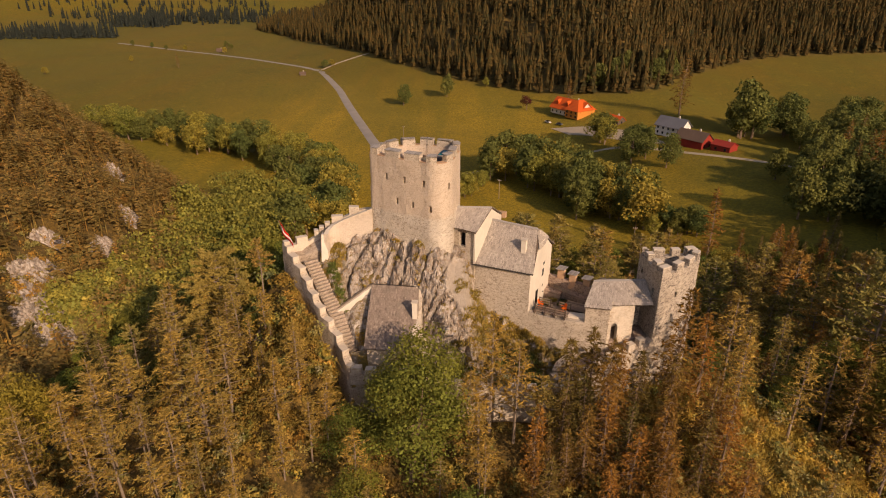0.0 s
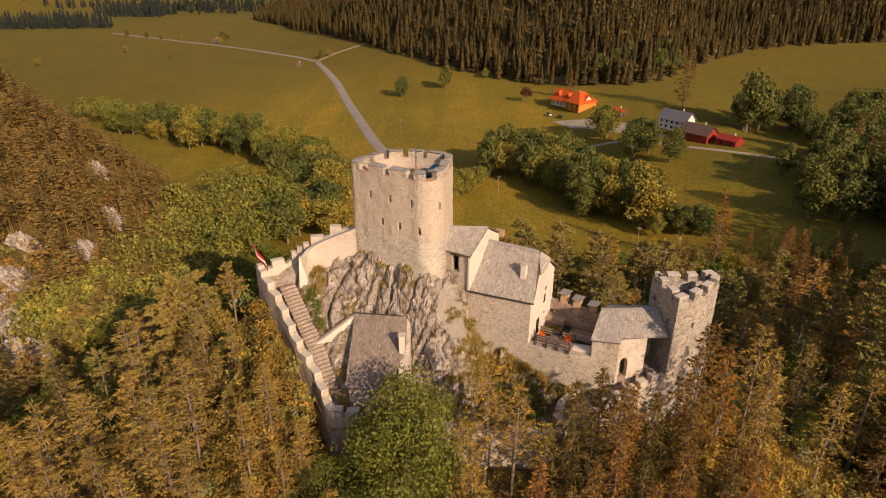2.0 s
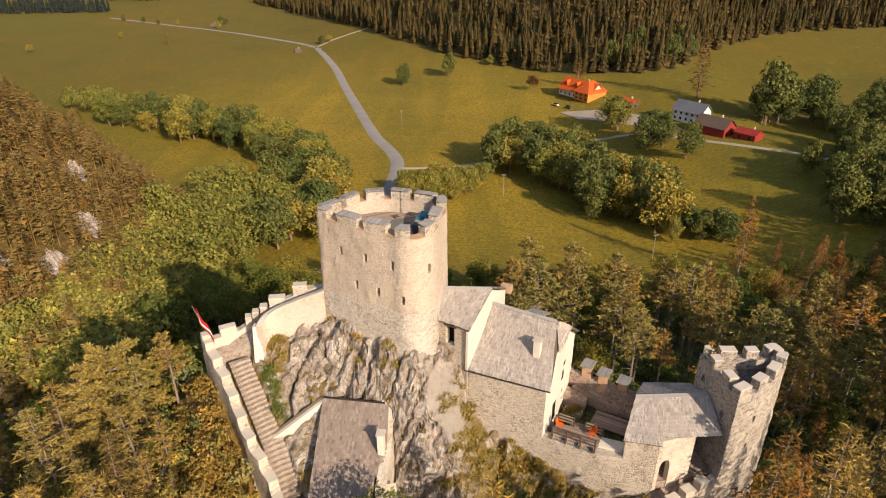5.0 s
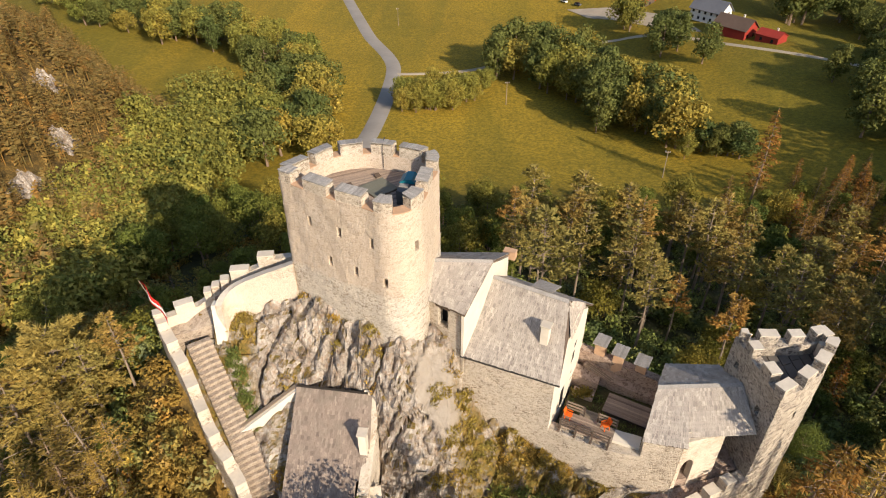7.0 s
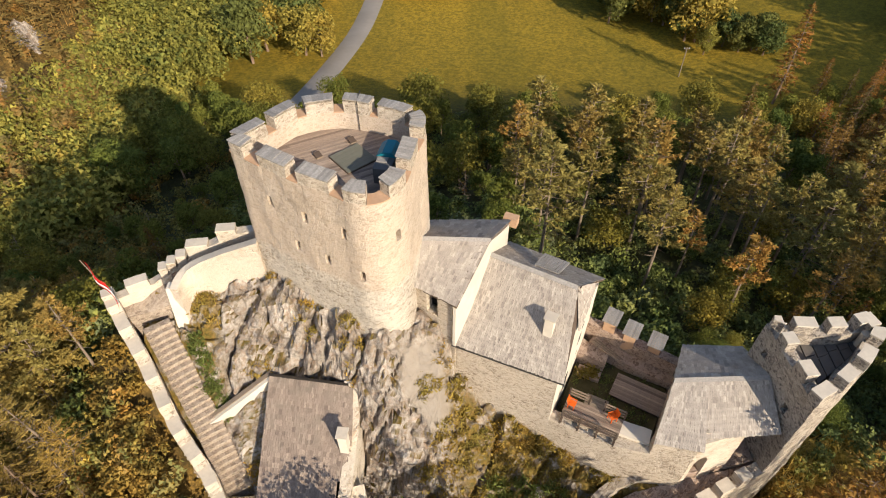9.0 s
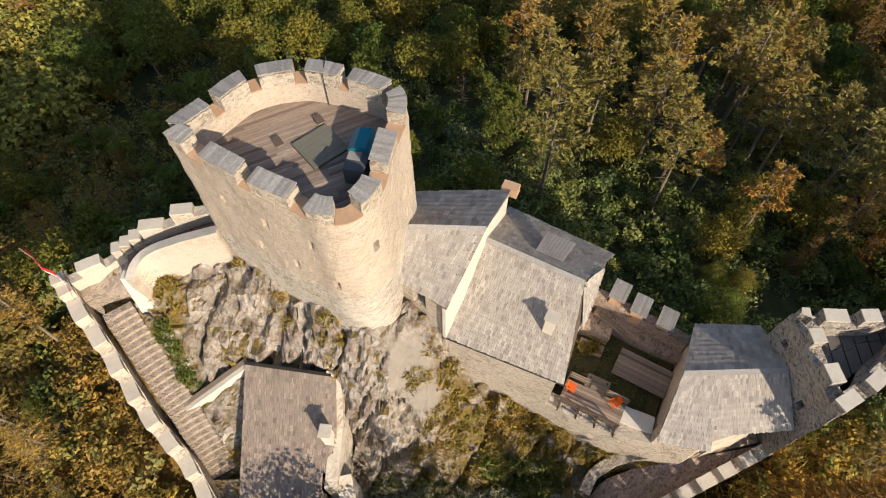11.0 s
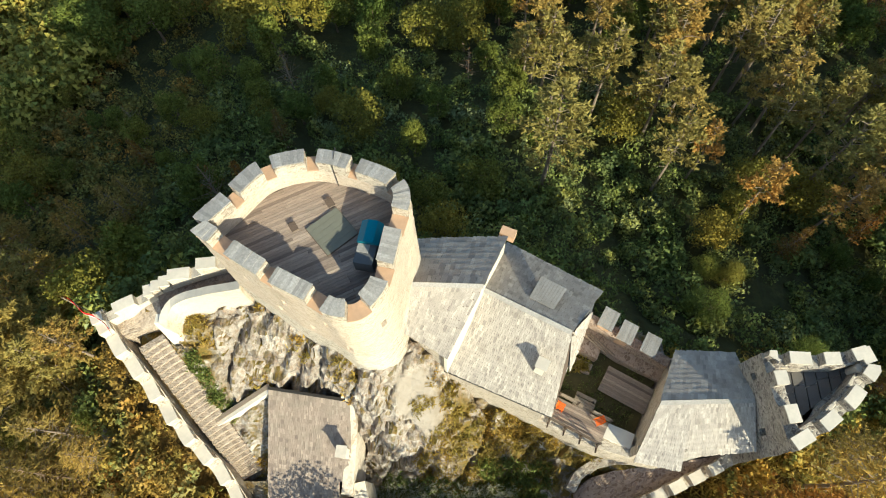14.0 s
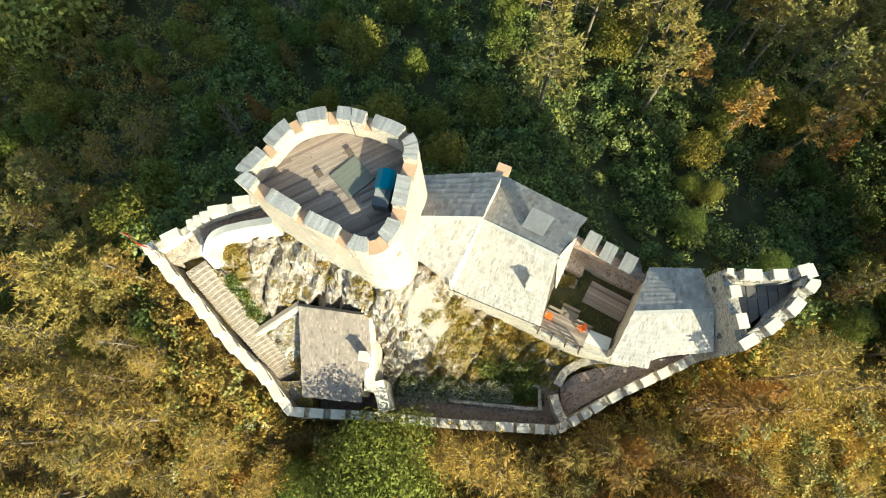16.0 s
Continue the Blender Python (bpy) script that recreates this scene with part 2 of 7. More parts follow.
def single(name, mesh, mat, label, category, group="", kind="", smooth=False):
    return tagged(new(name, mesh.data(name, mat, smooth)), label, category, group, kind)


def curve_closed(points, n):
    """A smooth closed curve through the points, n of them, evenly spaced."""
    k = len(points)
    dense = []
    for i in range(k):
        p0, p1, p2, p3 = (np.array(points[(i + j) % k], float) for j in (-1, 0, 1, 2))
        for s in np.linspace(0, 1, 24, endpoint=False):
            dense.append(0.5 * (2 * p1 + (p2 - p0) * s + (2 * p0 - 5 * p1 + 4 * p2 - p3) * s * s + (3 * p1 - p0 - 3 * p2 + p3) * s ** 3))
    return resample(dense + [dense[0]], n + 1)[:-1]


def resample(points, n):
    p = np.array(points, float)
    d = np.concatenate([[0], np.cumsum(np.linalg.norm(np.diff(p[:, :2], axis=0), axis=1))])
    s = np.linspace(0, d[-1], n)
    return np.stack([np.interp(s, d, p[:, j]) for j in range(p.shape[1])], 1)


def inset(ring, d):
    """A ring (counter-clockwise) moved inwards by d."""
    r = np.array(ring)[:, :2]
    t = np.roll(r, -1, 0) - np.roll(r, 1, 0)
    t /= np.linalg.norm(t, axis=1)[:, None]
    return r + np.stack([-t[:, 1], t[:, 0]], 1) * d


def rough(verts, amp, scale):
    """Uneven masonry: moves points by noise."""
    return [tuple(Vector(v) + noise.noise_vector(Vector(v) * scale) * amp) for v in verts]


def slab_wall(mesh, line, z0, z1, thick, step=0.5, amp=0.05):
    """A wall along a line of (x, y), thick to its left, between heights z0 and z1 given per point (or numbers), with uneven faces."""
    line = np.array(line, float)
    n = len(line)
    a0 = np.array(z0 if hasattr(z0, "__len__") else [z0] * n, float)
    a1 = np.array(z1 if hasattr(z1, "__len__") else [z1] * n, float)
    length = np.linalg.norm(np.diff(line, axis=0), axis=1).sum()
    k = max(2, int(length / step) + 1)
    r = resample(np.column_stack([line, a0, a1]), k)
    t = np.gradient(r[:, :2], axis=0)
    t /= np.linalg.norm(t, axis=1)[:, None]
    nrm = np.stack([-t[:, 1], t[:, 0]], 1)
    rows = max(2, int((a1 - a0).max() / step) + 1)
    verts, idx = [], {}
    for i in range(k):
        for j in range(rows + 1):
            f = j / rows
            z = r[i, 2] + (r[i, 3] - r[i, 2]) * f
            for side in (0, 1):
                x, y = r[i, :2] + nrm[i] * thick * side
                idx[i, j, side] = len(verts)
                verts.append((x, y, z))
    faces = []
    for i in range(k - 1):
        for j in range(rows):
            faces.append((idx[i, j, 0], idx[i + 1, j, 0], idx[i + 1, j + 1, 0], idx[i, j + 1, 0]))
            faces.append((idx[i + 1, j, 1], idx[i, j, 1], idx[i, j + 1, 1], idx[i + 1, j + 1, 1]))
        faces.append((idx[i, rows, 0], idx[i + 1, rows, 0], idx[i + 1, rows, 1], idx[i, rows, 1]))
        faces.append((idx[i + 1, 0, 0], idx[i, 0, 0], idx[i, 0, 1], idx[i + 1, 0, 1]))
    for j in range(rows):
        faces.append((idx[0, j, 1], idx[0, j, 0], idx[0, j + 1, 0], idx[0, j + 1, 1]))
        faces.append((idx[k - 1, j, 0], idx[k - 1, j, 1], idx[k - 1, j + 1, 1], idx[k - 1, j + 1, 0]))
    return mesh.add(rough(verts, amp, 1.3), faces)


def cut(ob, boxes):
    """Cuts boxes (pose, sx, sy, sz) out of ob's mesh."""
    c = Mesh()
    for m, sx, sy, sz in boxes:
        c.box(m, sx, sy, sz)
    tool = new("cutter", c.data("cutter", None))
    mod = ob.modifiers.new("cut", "BOOLEAN")
    mod.operation, mod.object, mod.solver = "DIFFERENCE", tool, "EXACT"
    bpy.context.view_layer.update()
    me = bpy.data.meshes.new_from_object(ob.evaluated_get(bpy.context.evaluated_depsgraph_get()))
    ob.modifiers.clear()
    ob.data = me
    bpy.data.objects.remove(tool)


def shingle_data(name, w, l, mat, thick=0.025):
    """One shingle: lies along x (down the slope), its upper end at the origin."""
    s = Mesh()
    s.add([(0, -w / 2, 0), (l, -w / 2, 0.01), (l, w / 2, 0.01), (0, w / 2, 0), (0, -w / 2, thick * 0.5), (l, -w / 2, thick + 0.01), (l, w / 2, thick + 0.01), (0, w / 2, thick * 0.5)],
          [(3, 2, 1, 0), (4, 5, 6, 7), (0, 1, 5, 4), (1, 2, 6, 5), (2, 3, 7, 6), (3, 0, 4, 7)])
    return s.data(name, mat)


def shingled(parent, ridge_a, ridge_b, eave_a, eave_b, w, l, mat, mat_rest, parts=0, seed=1):
    """Shingles on a roof face: ridge from a to b, eave from a to b. The first `parts` from the eave up are pieces of their own."""
    rng = random.Random(seed)
    A, B, C, D = map(Vector, (ridge_a, ridge_b, eave_a, eave_b))
    nrm = ((D - C).cross(A - C)).normalized()
    if nrm.z < 0:
        nrm = -nrm
    rows = max(1, round(((A - C).length + (B - D).length) / 2 / l))
    datas = [shingle_data("shingle", w * k, l * 1.25, mat) for k in (0.75, 0.95, 1.2)]
    rest = Mesh()
    made = 0
    for j in range(rows):
        s0 = 1 - (j + 1) / rows
        left, right = A.lerp(C, s0), B.lerp(D, s0)
        width = (right - left).length
        across = (right - left).normalized()
        x = -rng.random() * w * 0.5
        while x < width:
            kind = rng.randrange(3)
            ww = w * (0.75, 0.95, 1.2)[kind]
            mid = min(max(x + ww / 2, ww * 0.3), width - ww * 0.3)
            u = mid / width
            down = (C.lerp(D, u) - A.lerp(B, u)).normalized()
            nrm = across.cross(down)
            nrm = nrm.normalized() if nrm.z > 0 else -nrm.normalized()
            side = nrm.cross(down)
            p = left + across * mid + nrm * (0.03 + rng.random() * 0.018) + down * rng.uniform(-0.03, 0.05)
            tilt = rng.uniform(-0.02, 0.02)
            dn = (down + side * tilt - nrm * 0.0).normalized()
            sd = nrm.cross(dn)
            m = Matrix(((dn.x, sd.x, nrm.x, p.x), (dn.y, sd.y, nrm.y, p.y), (dn.z, sd.z, nrm.z, p.z), (0, 0, 0, 1)))
            if made < parts:
                piece("shingle", datas[kind], m, parent)
                made += 1
            else:
                d = datas[kind]
                rest.add([m @ v.co for v in d.vertices], [tuple(q.vertices) for q in d.polygons])
            x += ww + 0.012
    if rest.v:
        tagged(part("shingles", rest, mat_rest, parent), kind="stuff")


def roof_slab(mesh, a, b, c, d, thick=0.14, n=6):
    """A sloping slab: ridge a-b, eave c-d (top side), given thickness below; it may twist a little."""
    a, b, c, d = map(Vector, (a, b, c, d))
    v, f = [], []
    for low in (0, thick):
        for i in range(n + 1):
            for j in range(n + 1):
                v.append(a.lerp(b, i / n).lerp(c.lerp(d, i / n), j / n) - Vector((0, 0, low)))
    k = n + 1
    o = k * k
    for i in range(n):
        for j in range(n):
            q = (i * k + j, (i + 1) * k + j, (i + 1) * k + j + 1, i * k + j + 1)
            f += [q[::-1], tuple(x + o for x in q)]
        f += [(i * k, (i + 1) * k, (i + 1) * k + o, i * k + o), ((i + 1) * k + n, i * k + n, i * k + n + o, (i + 1) * k + n + o)]
        f += [(i + 1, i, i + o, i + 1 + o), (n * k + i, n * k + i + 1, n * k + i + 1 + o, n * k + i + o)]
    return mesh.add(v, f)

# ---- ground ----


def smooth(a, b, x):
    t = np.clip((np.asarray(x, float) - a) / (b - a), 0, 1)
    return t * t * (3 - 2 * t)


def valley_z(x, y):
    """The valley floor with its meadows, and the wooded mountain behind it."""
    x, y = np.asarray(x, float), np.asarray(y, float)
    z = -57 + 14 * smooth(50, 150, x) * smooth(700, 250, y) + 10 * smooth(150, 420, x)
    z = z + 3.0 * np.sin(x / 95 + 1.0) * np.sin(y / 120) * smooth(180, 300, y)
    edge = forest_edge(x)
    z = z + 0.10 * np.maximum(0, y - (edge - 130)) * smooth(-330, -60, x) + 0.33 * np.maximum(0, y - edge - 15) * smooth(-280, 40, x)
    z = z + 0.16 * np.maximum(0, y - 1500)
    z = z + 0.45 * np.maximum(0, np.abs(x + 60) - 700) * smooth(0, 300, np.abs(x + 60) - 700)
    return z


def forest_edge(x):
    """Distance of the edge of the big conifer wood, for each x."""
    return np.interp(x, [-400, -250, -132, -51, 5, 49, 86, 120, 145, 185, 252, 300, 420], [1250, 1028, 790, 644, 555, 501, 461, 436, 438, 505, 574, 598, 600])


def knoll(x, y):
    dx = np.maximum(0, np.abs(x - 3) - 22)
    dy = np.maximum(0, y - 73) + np.maximum(0, 57 - y) * 0.9
    d = np.hypot(dx, dy)
    return 1 - np.exp(-(d / 80) ** 1.25)


def ground_z(x, y):
    x, y = np.asarray(x, float), np.asarray(y, float)
    v = valley_z(x, y)
    z = v + (-7.0 - v) * (1 - knoll(x, y))
    hill = 0.8 * np.maximum(0, hill_line(y) - x)
    hill = np.minimum(hill, 95) * (1 - smooth(290, 380, y))
    bump = 9.5 * np.exp(-((x + 20) / 8) ** 2 - ((y - 70) / 8) ** 2) + 4.5 * np.exp(-((x + 17) / 6) ** 2 - ((y - 61) / 6) ** 2) + 7 * np.exp(-((x + 2) / 15) ** 2 - ((y - 74) / 8) ** 2) + 4.5 * np.exp(-((x + 16.5) / 4) ** 2 - ((y - 57) / 5) ** 2)
    hollow = 6.5 * smooth(66, 80, y) * (1 - smooth(84, 130, y)) * smooth(10, 24, x) * (1 - smooth(60, 85, x))
    return z + hill + bump - hollow


def hill_line(y):
    """Where the wooded hillside beside the valley begins."""
    return -75 - 0.12 * (y - 120) - 0.75 * np.maximum(0, y - 225)


def fbm(x, y, scale, octaves=4, seed=0.0):
    out = 0.0
    amp = 1.0
    for k in range(octaves):
        out += amp * noise.noise(Vector((x * scale + seed, y * scale - seed, seed * 1.7)))
        scale *= 2.1
        amp *= 0.5
    return out


def spaced(lo, hi, core0, core1, fine, grow=1.09):
    a = list(np.arange(core0, core1, fine))
    s, x = fine, core1
    while x < hi:
        a.append(x)
        s *= grow
        x += s
    a.append(hi)
    s, x = fine, core0 - fine
    while x > lo:
        a.insert(0, x)
        s *= grow
        x -= s
    a.insert(0, lo)
    return np.array(a)


def meadow_material():
    m = Nodes("meadow_and_forest_floor")
    big = m.noise(0.012, 5)
    grass = m.ramp(big, (0.3, (0.12, 0.09, 0.014)), (0.5, (0.20, 0.125, 0.018)), (0.72, (0.135, 0.10, 0.016)))
    grass = m.mix(m.ramp(m.noise(0.09, 6, 0.7), (0.4, (0, 0, 0)), (0.7, (0.6, 0.6, 0.6))), grass, (0.12, 0.10, 0.018))
    grass = m.mix(m.ramp(m.noise(1.6, 6, 0.75), (0.35, (0.5, 0.5, 0.5)), (0.6, (0, 0, 0))), grass, (0.10, 0.088, 0.02))
    grass = m.mix(m.ramp(m.noise(0.004, 4, 0.6, m.scaled(1, 0.5, 1)), (0.42, (0.0, 0.0, 0.0)), (0.6, (0.75, 0.75, 0.75))), grass, (0.115, 0.105, 0.02))
    north = m.node("ShaderNodeSeparateXYZ", Vector=m.coord).outputs[1]
    near = m.node("ShaderNodeMapRange", Value=north, From_Min=230.0, From_Max=460.0, To_Min=1.0, To_Max=0.0).outputs[0]
    grass = m.mix(m.math("MULTIPLY", near, m.noise(0.03, 5)), grass, (0.20, 0.175, 0.022))
    # Golden tone across the valley's middle, fading to both sides and far off.
    east = m.node("ShaderNodeSeparateXYZ", Vector=m.coord).outputs[0]
    hay = m.math("MULTIPLY", m.node("ShaderNodeMapRange", Value=east, From_Min=-230.0, From_Max=-90.0).outputs[0], m.node("ShaderNodeMapRange", Value=east, From_Min=70.0, From_Max=150.0, To_Min=1.0, To_Max=0.0).outputs[0])
    hay = m.math("MULTIPLY", hay, m.node("ShaderNodeMapRange", Value=north, From_Min=430.0, From_Max=640.0, To_Min=1.0, To_Max=0.0).outputs[0])
    hay = m.math("MULTIPLY", hay, m.ramp(m.noise(0.015, 6, 0.65), (0.3, (0.35, 0.35, 0.35)), (0.65, (1, 1, 1))))
    grass = m.mix(m.math("MULTIPLY", hay, 0.8), grass, (0.40, 0.265, 0.042))
    mown = m.ramp(m.noise(0.02, 2, 0.5, m.scaled(2.2, 0.25, 1)), (0.45, (0, 0, 0)), (0.55, (0.35, 0.35, 0.35)))
    grass = m.mix(mown, grass, (0.13, 0.12, 0.022))
    grass = m.mix(m.ramp(m.noise(0.45, 7, 0.8), (0.38, (0.45, 0.45, 0.45)), (0.58, (0, 0, 0))), grass, (0.085, 0.075, 0.012))
    grass = m.mix(m.ramp(m.noise(0.18, 5, 0.7), (0.55, (0, 0, 0)), (0.72, (0.4, 0.4, 0.4))), grass, (0.36, 0.25, 0.045))
    grass = m.mix(1.0, grass, (1.24, 1.16, 0.56), "MULTIPLY")
    grass = m.mix(m.ramp(m.noise(0.9, 8, 0.8), (0.42, (0.5, 0.5, 0.5)), (0.56, (0, 0, 0))), grass, (0.07, 0.068, 0.008))
    dry = m.ramp(m.noise(0.35, 7, 0.7), (0.3, (0.05, 0.036, 0.014)), (0.5, (0.22, 0.135, 0.036)), (0.62, (0.40, 0.235, 0.05)), (0.8, (0.19, 0.15, 0.04)))
    # Green growth of the back slope, darkened so gaps read as foliage shadow.
    shade_green = m.ramp(m.noise(0.35, 7, 0.7), (0.3, (0.035, 0.038, 0.014)), (0.5, (0.07, 0.072, 0.02)), (0.64, (0.11, 0.105, 0.026)), (0.8, (0.065, 0.07, 0.02)))
    xyz = m.node("ShaderNodeSeparateXYZ", Vector=m.coord)
    back = m.math("MULTIPLY", m.math("MULTIPLY", m.math("GREATER_THAN", m.math("ADD", xyz.outputs[1], m.math("MULTIPLY", m.noise(0.12, 4), 14.0)), 74.0), m.math("LESS_THAN", xyz.outputs[1], 380.0)),
                  m.math("GREATER_THAN", m.math("ADD", xyz.outputs[0], m.math("MULTIPLY", m.noise(0.1, 4), 20.0)), -52.0))
    floor = m.mix(back, dry, shade_green)
    litter = m.ramp(m.noise(2.4, 6, 0.8), (0.4, (0.75, 0.75, 0.75)), (0.62, (0, 0, 0)))
    floor = m.mix(litter, floor, (0.05, 0.04, 0.015))
    att = m.t.nodes.new("ShaderNodeAttribute")
    att.attribute_name = "wood"
    col = m.mix(att.outputs["Fac"], grass, floor)
    return m.done(col, 0.95, m.noise(2.2, 8, 0.75), 0.8, 0.25)


xs = spaced(-2600, 2600, -95, 105, 2.5, 1.045)
ys = spaced(-900, 4200, 20, 215, 2.5, 1.035)
X, Y = np.meshgrid(xs, ys, indexing="ij")
Z = ground_z(X, Y)
near = np.exp(-((X - 3) / 160) ** 2 - ((Y - 110) / 160) ** 2) * (1 - smooth(0.55, 0.72, knoll(X, Y)))
for i in range(len(xs)):
    for j in range(len(ys)):
        if near[i, j] > 0.02 and abs(X[i, j]) < 130:
            Z[i, j] += near[i, j] * (1.2 * fbm(xs[i], ys[j], 0.05, 4) + 0.35 * fbm(xs[i], ys[j], 0.35, 2, 3.0))
inside = smooth(3.0, 0.0, np.maximum(np.maximum(-14 - X, X - 22), np.maximum(57.5 - Y, Y - 69)))
Z = Z - 3.0 * inside
nx, ny = len(xs), len(ys)
gm = bpy.data.meshes.new("ground")
idx = np.arange(nx * ny).reshape(nx, ny)
quads = np.stack([idx[:-1, :-1], idx[1:, :-1], idx[1:, 1:], idx[:-1, 1:]], -1).reshape(-1, 4)
gm.from_pydata(np.stack([X, Y, Z], -1).reshape(-1, 3).tolist(), [], quads.tolist())
wood = np.maximum(1 - smooth(0.66, 0.80, knoll(X, Y)), smooth(-4, 8, hill_line(Y) - X) * (1 - smooth(380, 420, Y)))
wood = np.maximum(wood, smooth(-10, 10, Y - forest_edge(X)) * smooth(-290, -240, X))
att = gm.attributes.new("wood", "FLOAT", "POINT")
att.data.foreach_set("value", wood.reshape(-1).astype(np.float32))
gm.materials.append(meadow_material())
gm.polygons.foreach_set("use_smooth", [True] * len(gm.polygons))
ground = tagged(new("ground", gm), "autumn meadows and brown wooded slopes of the valley", "ground", kind="structure")


def ribbon(name, line, width, mat, label, category, lift=0.28, step=4.0, zfun=ground_z):
    p = np.array(line, float)
    n = max(3, int(np.linalg.norm(np.diff(p, axis=0), axis=1).sum() / step))
    r = resample(p, n)
    for _ in range(8):
        r[1:-1] = 0.25 * r[:-2] + 0.5 * r[1:-1] + 0.25 * r[2:]
    t = np.gradient(r, axis=0)
    t /= np.linalg.norm(t, axis=1)[:, None]
    nrm = np.stack([-t[:, 1], t[:, 0]], 1)
    ms = Mesh()
    cols = (-0.5, -0.25, 0, 0.25, 0.5)
    v, f = [], []
    for i in range(n):
        for c in cols:
            q = r[i] + nrm[i] * width * c
            v.append((q[0], q[1], float(zfun(q[0], q[1])) + lift + (0.06 if abs(c) < 0.4 else -0.3)))
    k = len(cols)
    for i in range(n - 1):
        for c in range(k - 1):
            f.append((i * k + c, i * k + c + 1, (i + 1) * k + c + 1, (i + 1) * k + c))
    ms.add(v, f)
    return single(name, ms, mat, label, category, kind="structure", smooth=True)


ASPHALT = plain("pale_asphalt", (0.30, 0.265, 0.225), 0.9, 0.12, 0.6)
GRAVEL = plain("pale_gravel", (0.42, 0.34, 0.24), 0.95, 0.2, 0.8)


def rock_material(name, light=(0.55, 0.485, 0.41), dark=(0.16, 0.12, 0.09), green=0.55):
    m = Nodes(name)
    tilted = m.node("ShaderNodeMapping", Rotation=(0.5, 0.7, 0.6), Scale=(1.0, 1.0, 0.7))
    m.t.links.new(m.coord, tilted.inputs["Vector"])
    streak = m.noise(0.8, 8, 0.72, tilted.outputs["Vector"])
    c = m.ramp(streak, (0.36, dark), (0.47, tuple((a + b) / 2 for a, b in zip(light, dark))), (0.60, light), (0.8, tuple(min(1, 1.25 * q) for q in light)))
    crack = m.voronoi(0.9, "DISTANCE_TO_EDGE", vec=m.scaled(1, 1, 0.5)).outputs["Distance"]
    fine = m.noise(2.8, 9, 0.8, tilted.outputs["Vector"])
    bent = m.node("ShaderNodeVectorMath")
    m.t.links.new(tilted.outputs["Vector"], bent.inputs[0])
    m.t.links.new(m.node("ShaderNodeTexNoise", Scale=1.1, Detail=5.0).outputs["Color"], bent.inputs[1])
    joint = m.voronoi(0.6, "DISTANCE_TO_EDGE", vec=bent.outputs[0]).outputs["Distance"]
    broken = m.ramp(m.noise(0.9, 4), (0.45, (0, 0, 0)), (0.6, (0.6, 0.6, 0.6)))
    c = m.mix(m.math("MULTIPLY", broken, m.ramp(joint, (0.01, (1, 1, 1)), (0.06, (0, 0, 0)))), c, tuple(0.6 * q for q in dark))
    c = m.mix(m.ramp(fine, (0.36, (0.75, 0.75, 0.75)), (0.50, (0, 0, 0))), c, tuple(0.6 * q for q in dark))
    c = m.mix(m.ramp(m.noise(2.5, 6, 0.7), (0.50, (0, 0, 0)), (0.64, (0.7, 0.7, 0.7))), c, (0.33, 0.22, 0.14))
    turfy = m.t.nodes.new("ShaderNodeAttribute")
    turfy.attribute_name = "turf"
    up = m.node("ShaderNodeSeparateXYZ", Vector=m.t.nodes.new("ShaderNodeNewGeometry").outputs["Normal"]).outputs["Z"]
    soil = m.math("MULTIPLY", m.ramp(up, (0.62, (0, 0, 0)), (0.86, (1, 1, 1))), m.ramp(m.noise(0.55, 6, 0.7), (0.5 - 0.2 * green, (0, 0, 0)), (0.68 - 0.2 * green, (1, 1, 1))))
    soil = m.math("MAXIMUM", soil, m.math("MULTIPLY", turfy.outputs["Fac"], m.ramp(m.noise(0.8, 6, 0.7), (0.40, (0, 0, 0)), (0.52, (1, 1, 1)))))
    turf = m.ramp(m.noise(3.2, 6, 0.75), (0.35, (0.075, 0.07, 0.016)), (0.5, (0.19, 0.13, 0.028)), (0.68, (0.30, 0.18, 0.05)))
    c = m.mix(soil, c, turf)
    worn = m.t.nodes.new("ShaderNodeAttribute")
    worn.attribute_name = "slab"
    c = m.mix(m.math("MULTIPLY", worn.outputs["Fac"], 0.9), c, m.mix(m.noise(1.4, 7, 0.7), (0.30, 0.25, 0.195), (0.42, 0.36, 0.29)))
    h = m.math("ADD", m.math("MULTIPLY", m.noise(2.6, 10, 0.75), 1.2), m.math("ADD", fine, m.math("MULTIPLY", m.ramp(crack, (0, (0, 0, 0)), (0.05, (1, 1, 1))), 0.15)))
    return m.done(c, 0.92, h, 0.9, 0.16)


ROCK = rock_material("grey_limestone")


CASTLE = [(-20.3, 69), (-15, 61.5), (-11, 56.5), (0, 55.8), (12.5, 55), (24.5, 61.2), (30.2, 66.2), (29.5, 68.2), (23, 68.8), (13.8, 72.5), (7.5, 76), (1.5, 75), (-4, 75), (-9, 73), (-16, 71.5)]


def in_castle(x, y):
    """Whether a point lies inside the castle's outline."""
    hit = False
    for (x0, y0), (x1, y1) in zip(CASTLE, CASTLE[1:] + CASTLE[:1]):
        if (y0 > y) != (y1 > y) and x < (x1 - x0) * (y - y0) / (y1 - y0) + x0:
            hit = not hit
    return hit


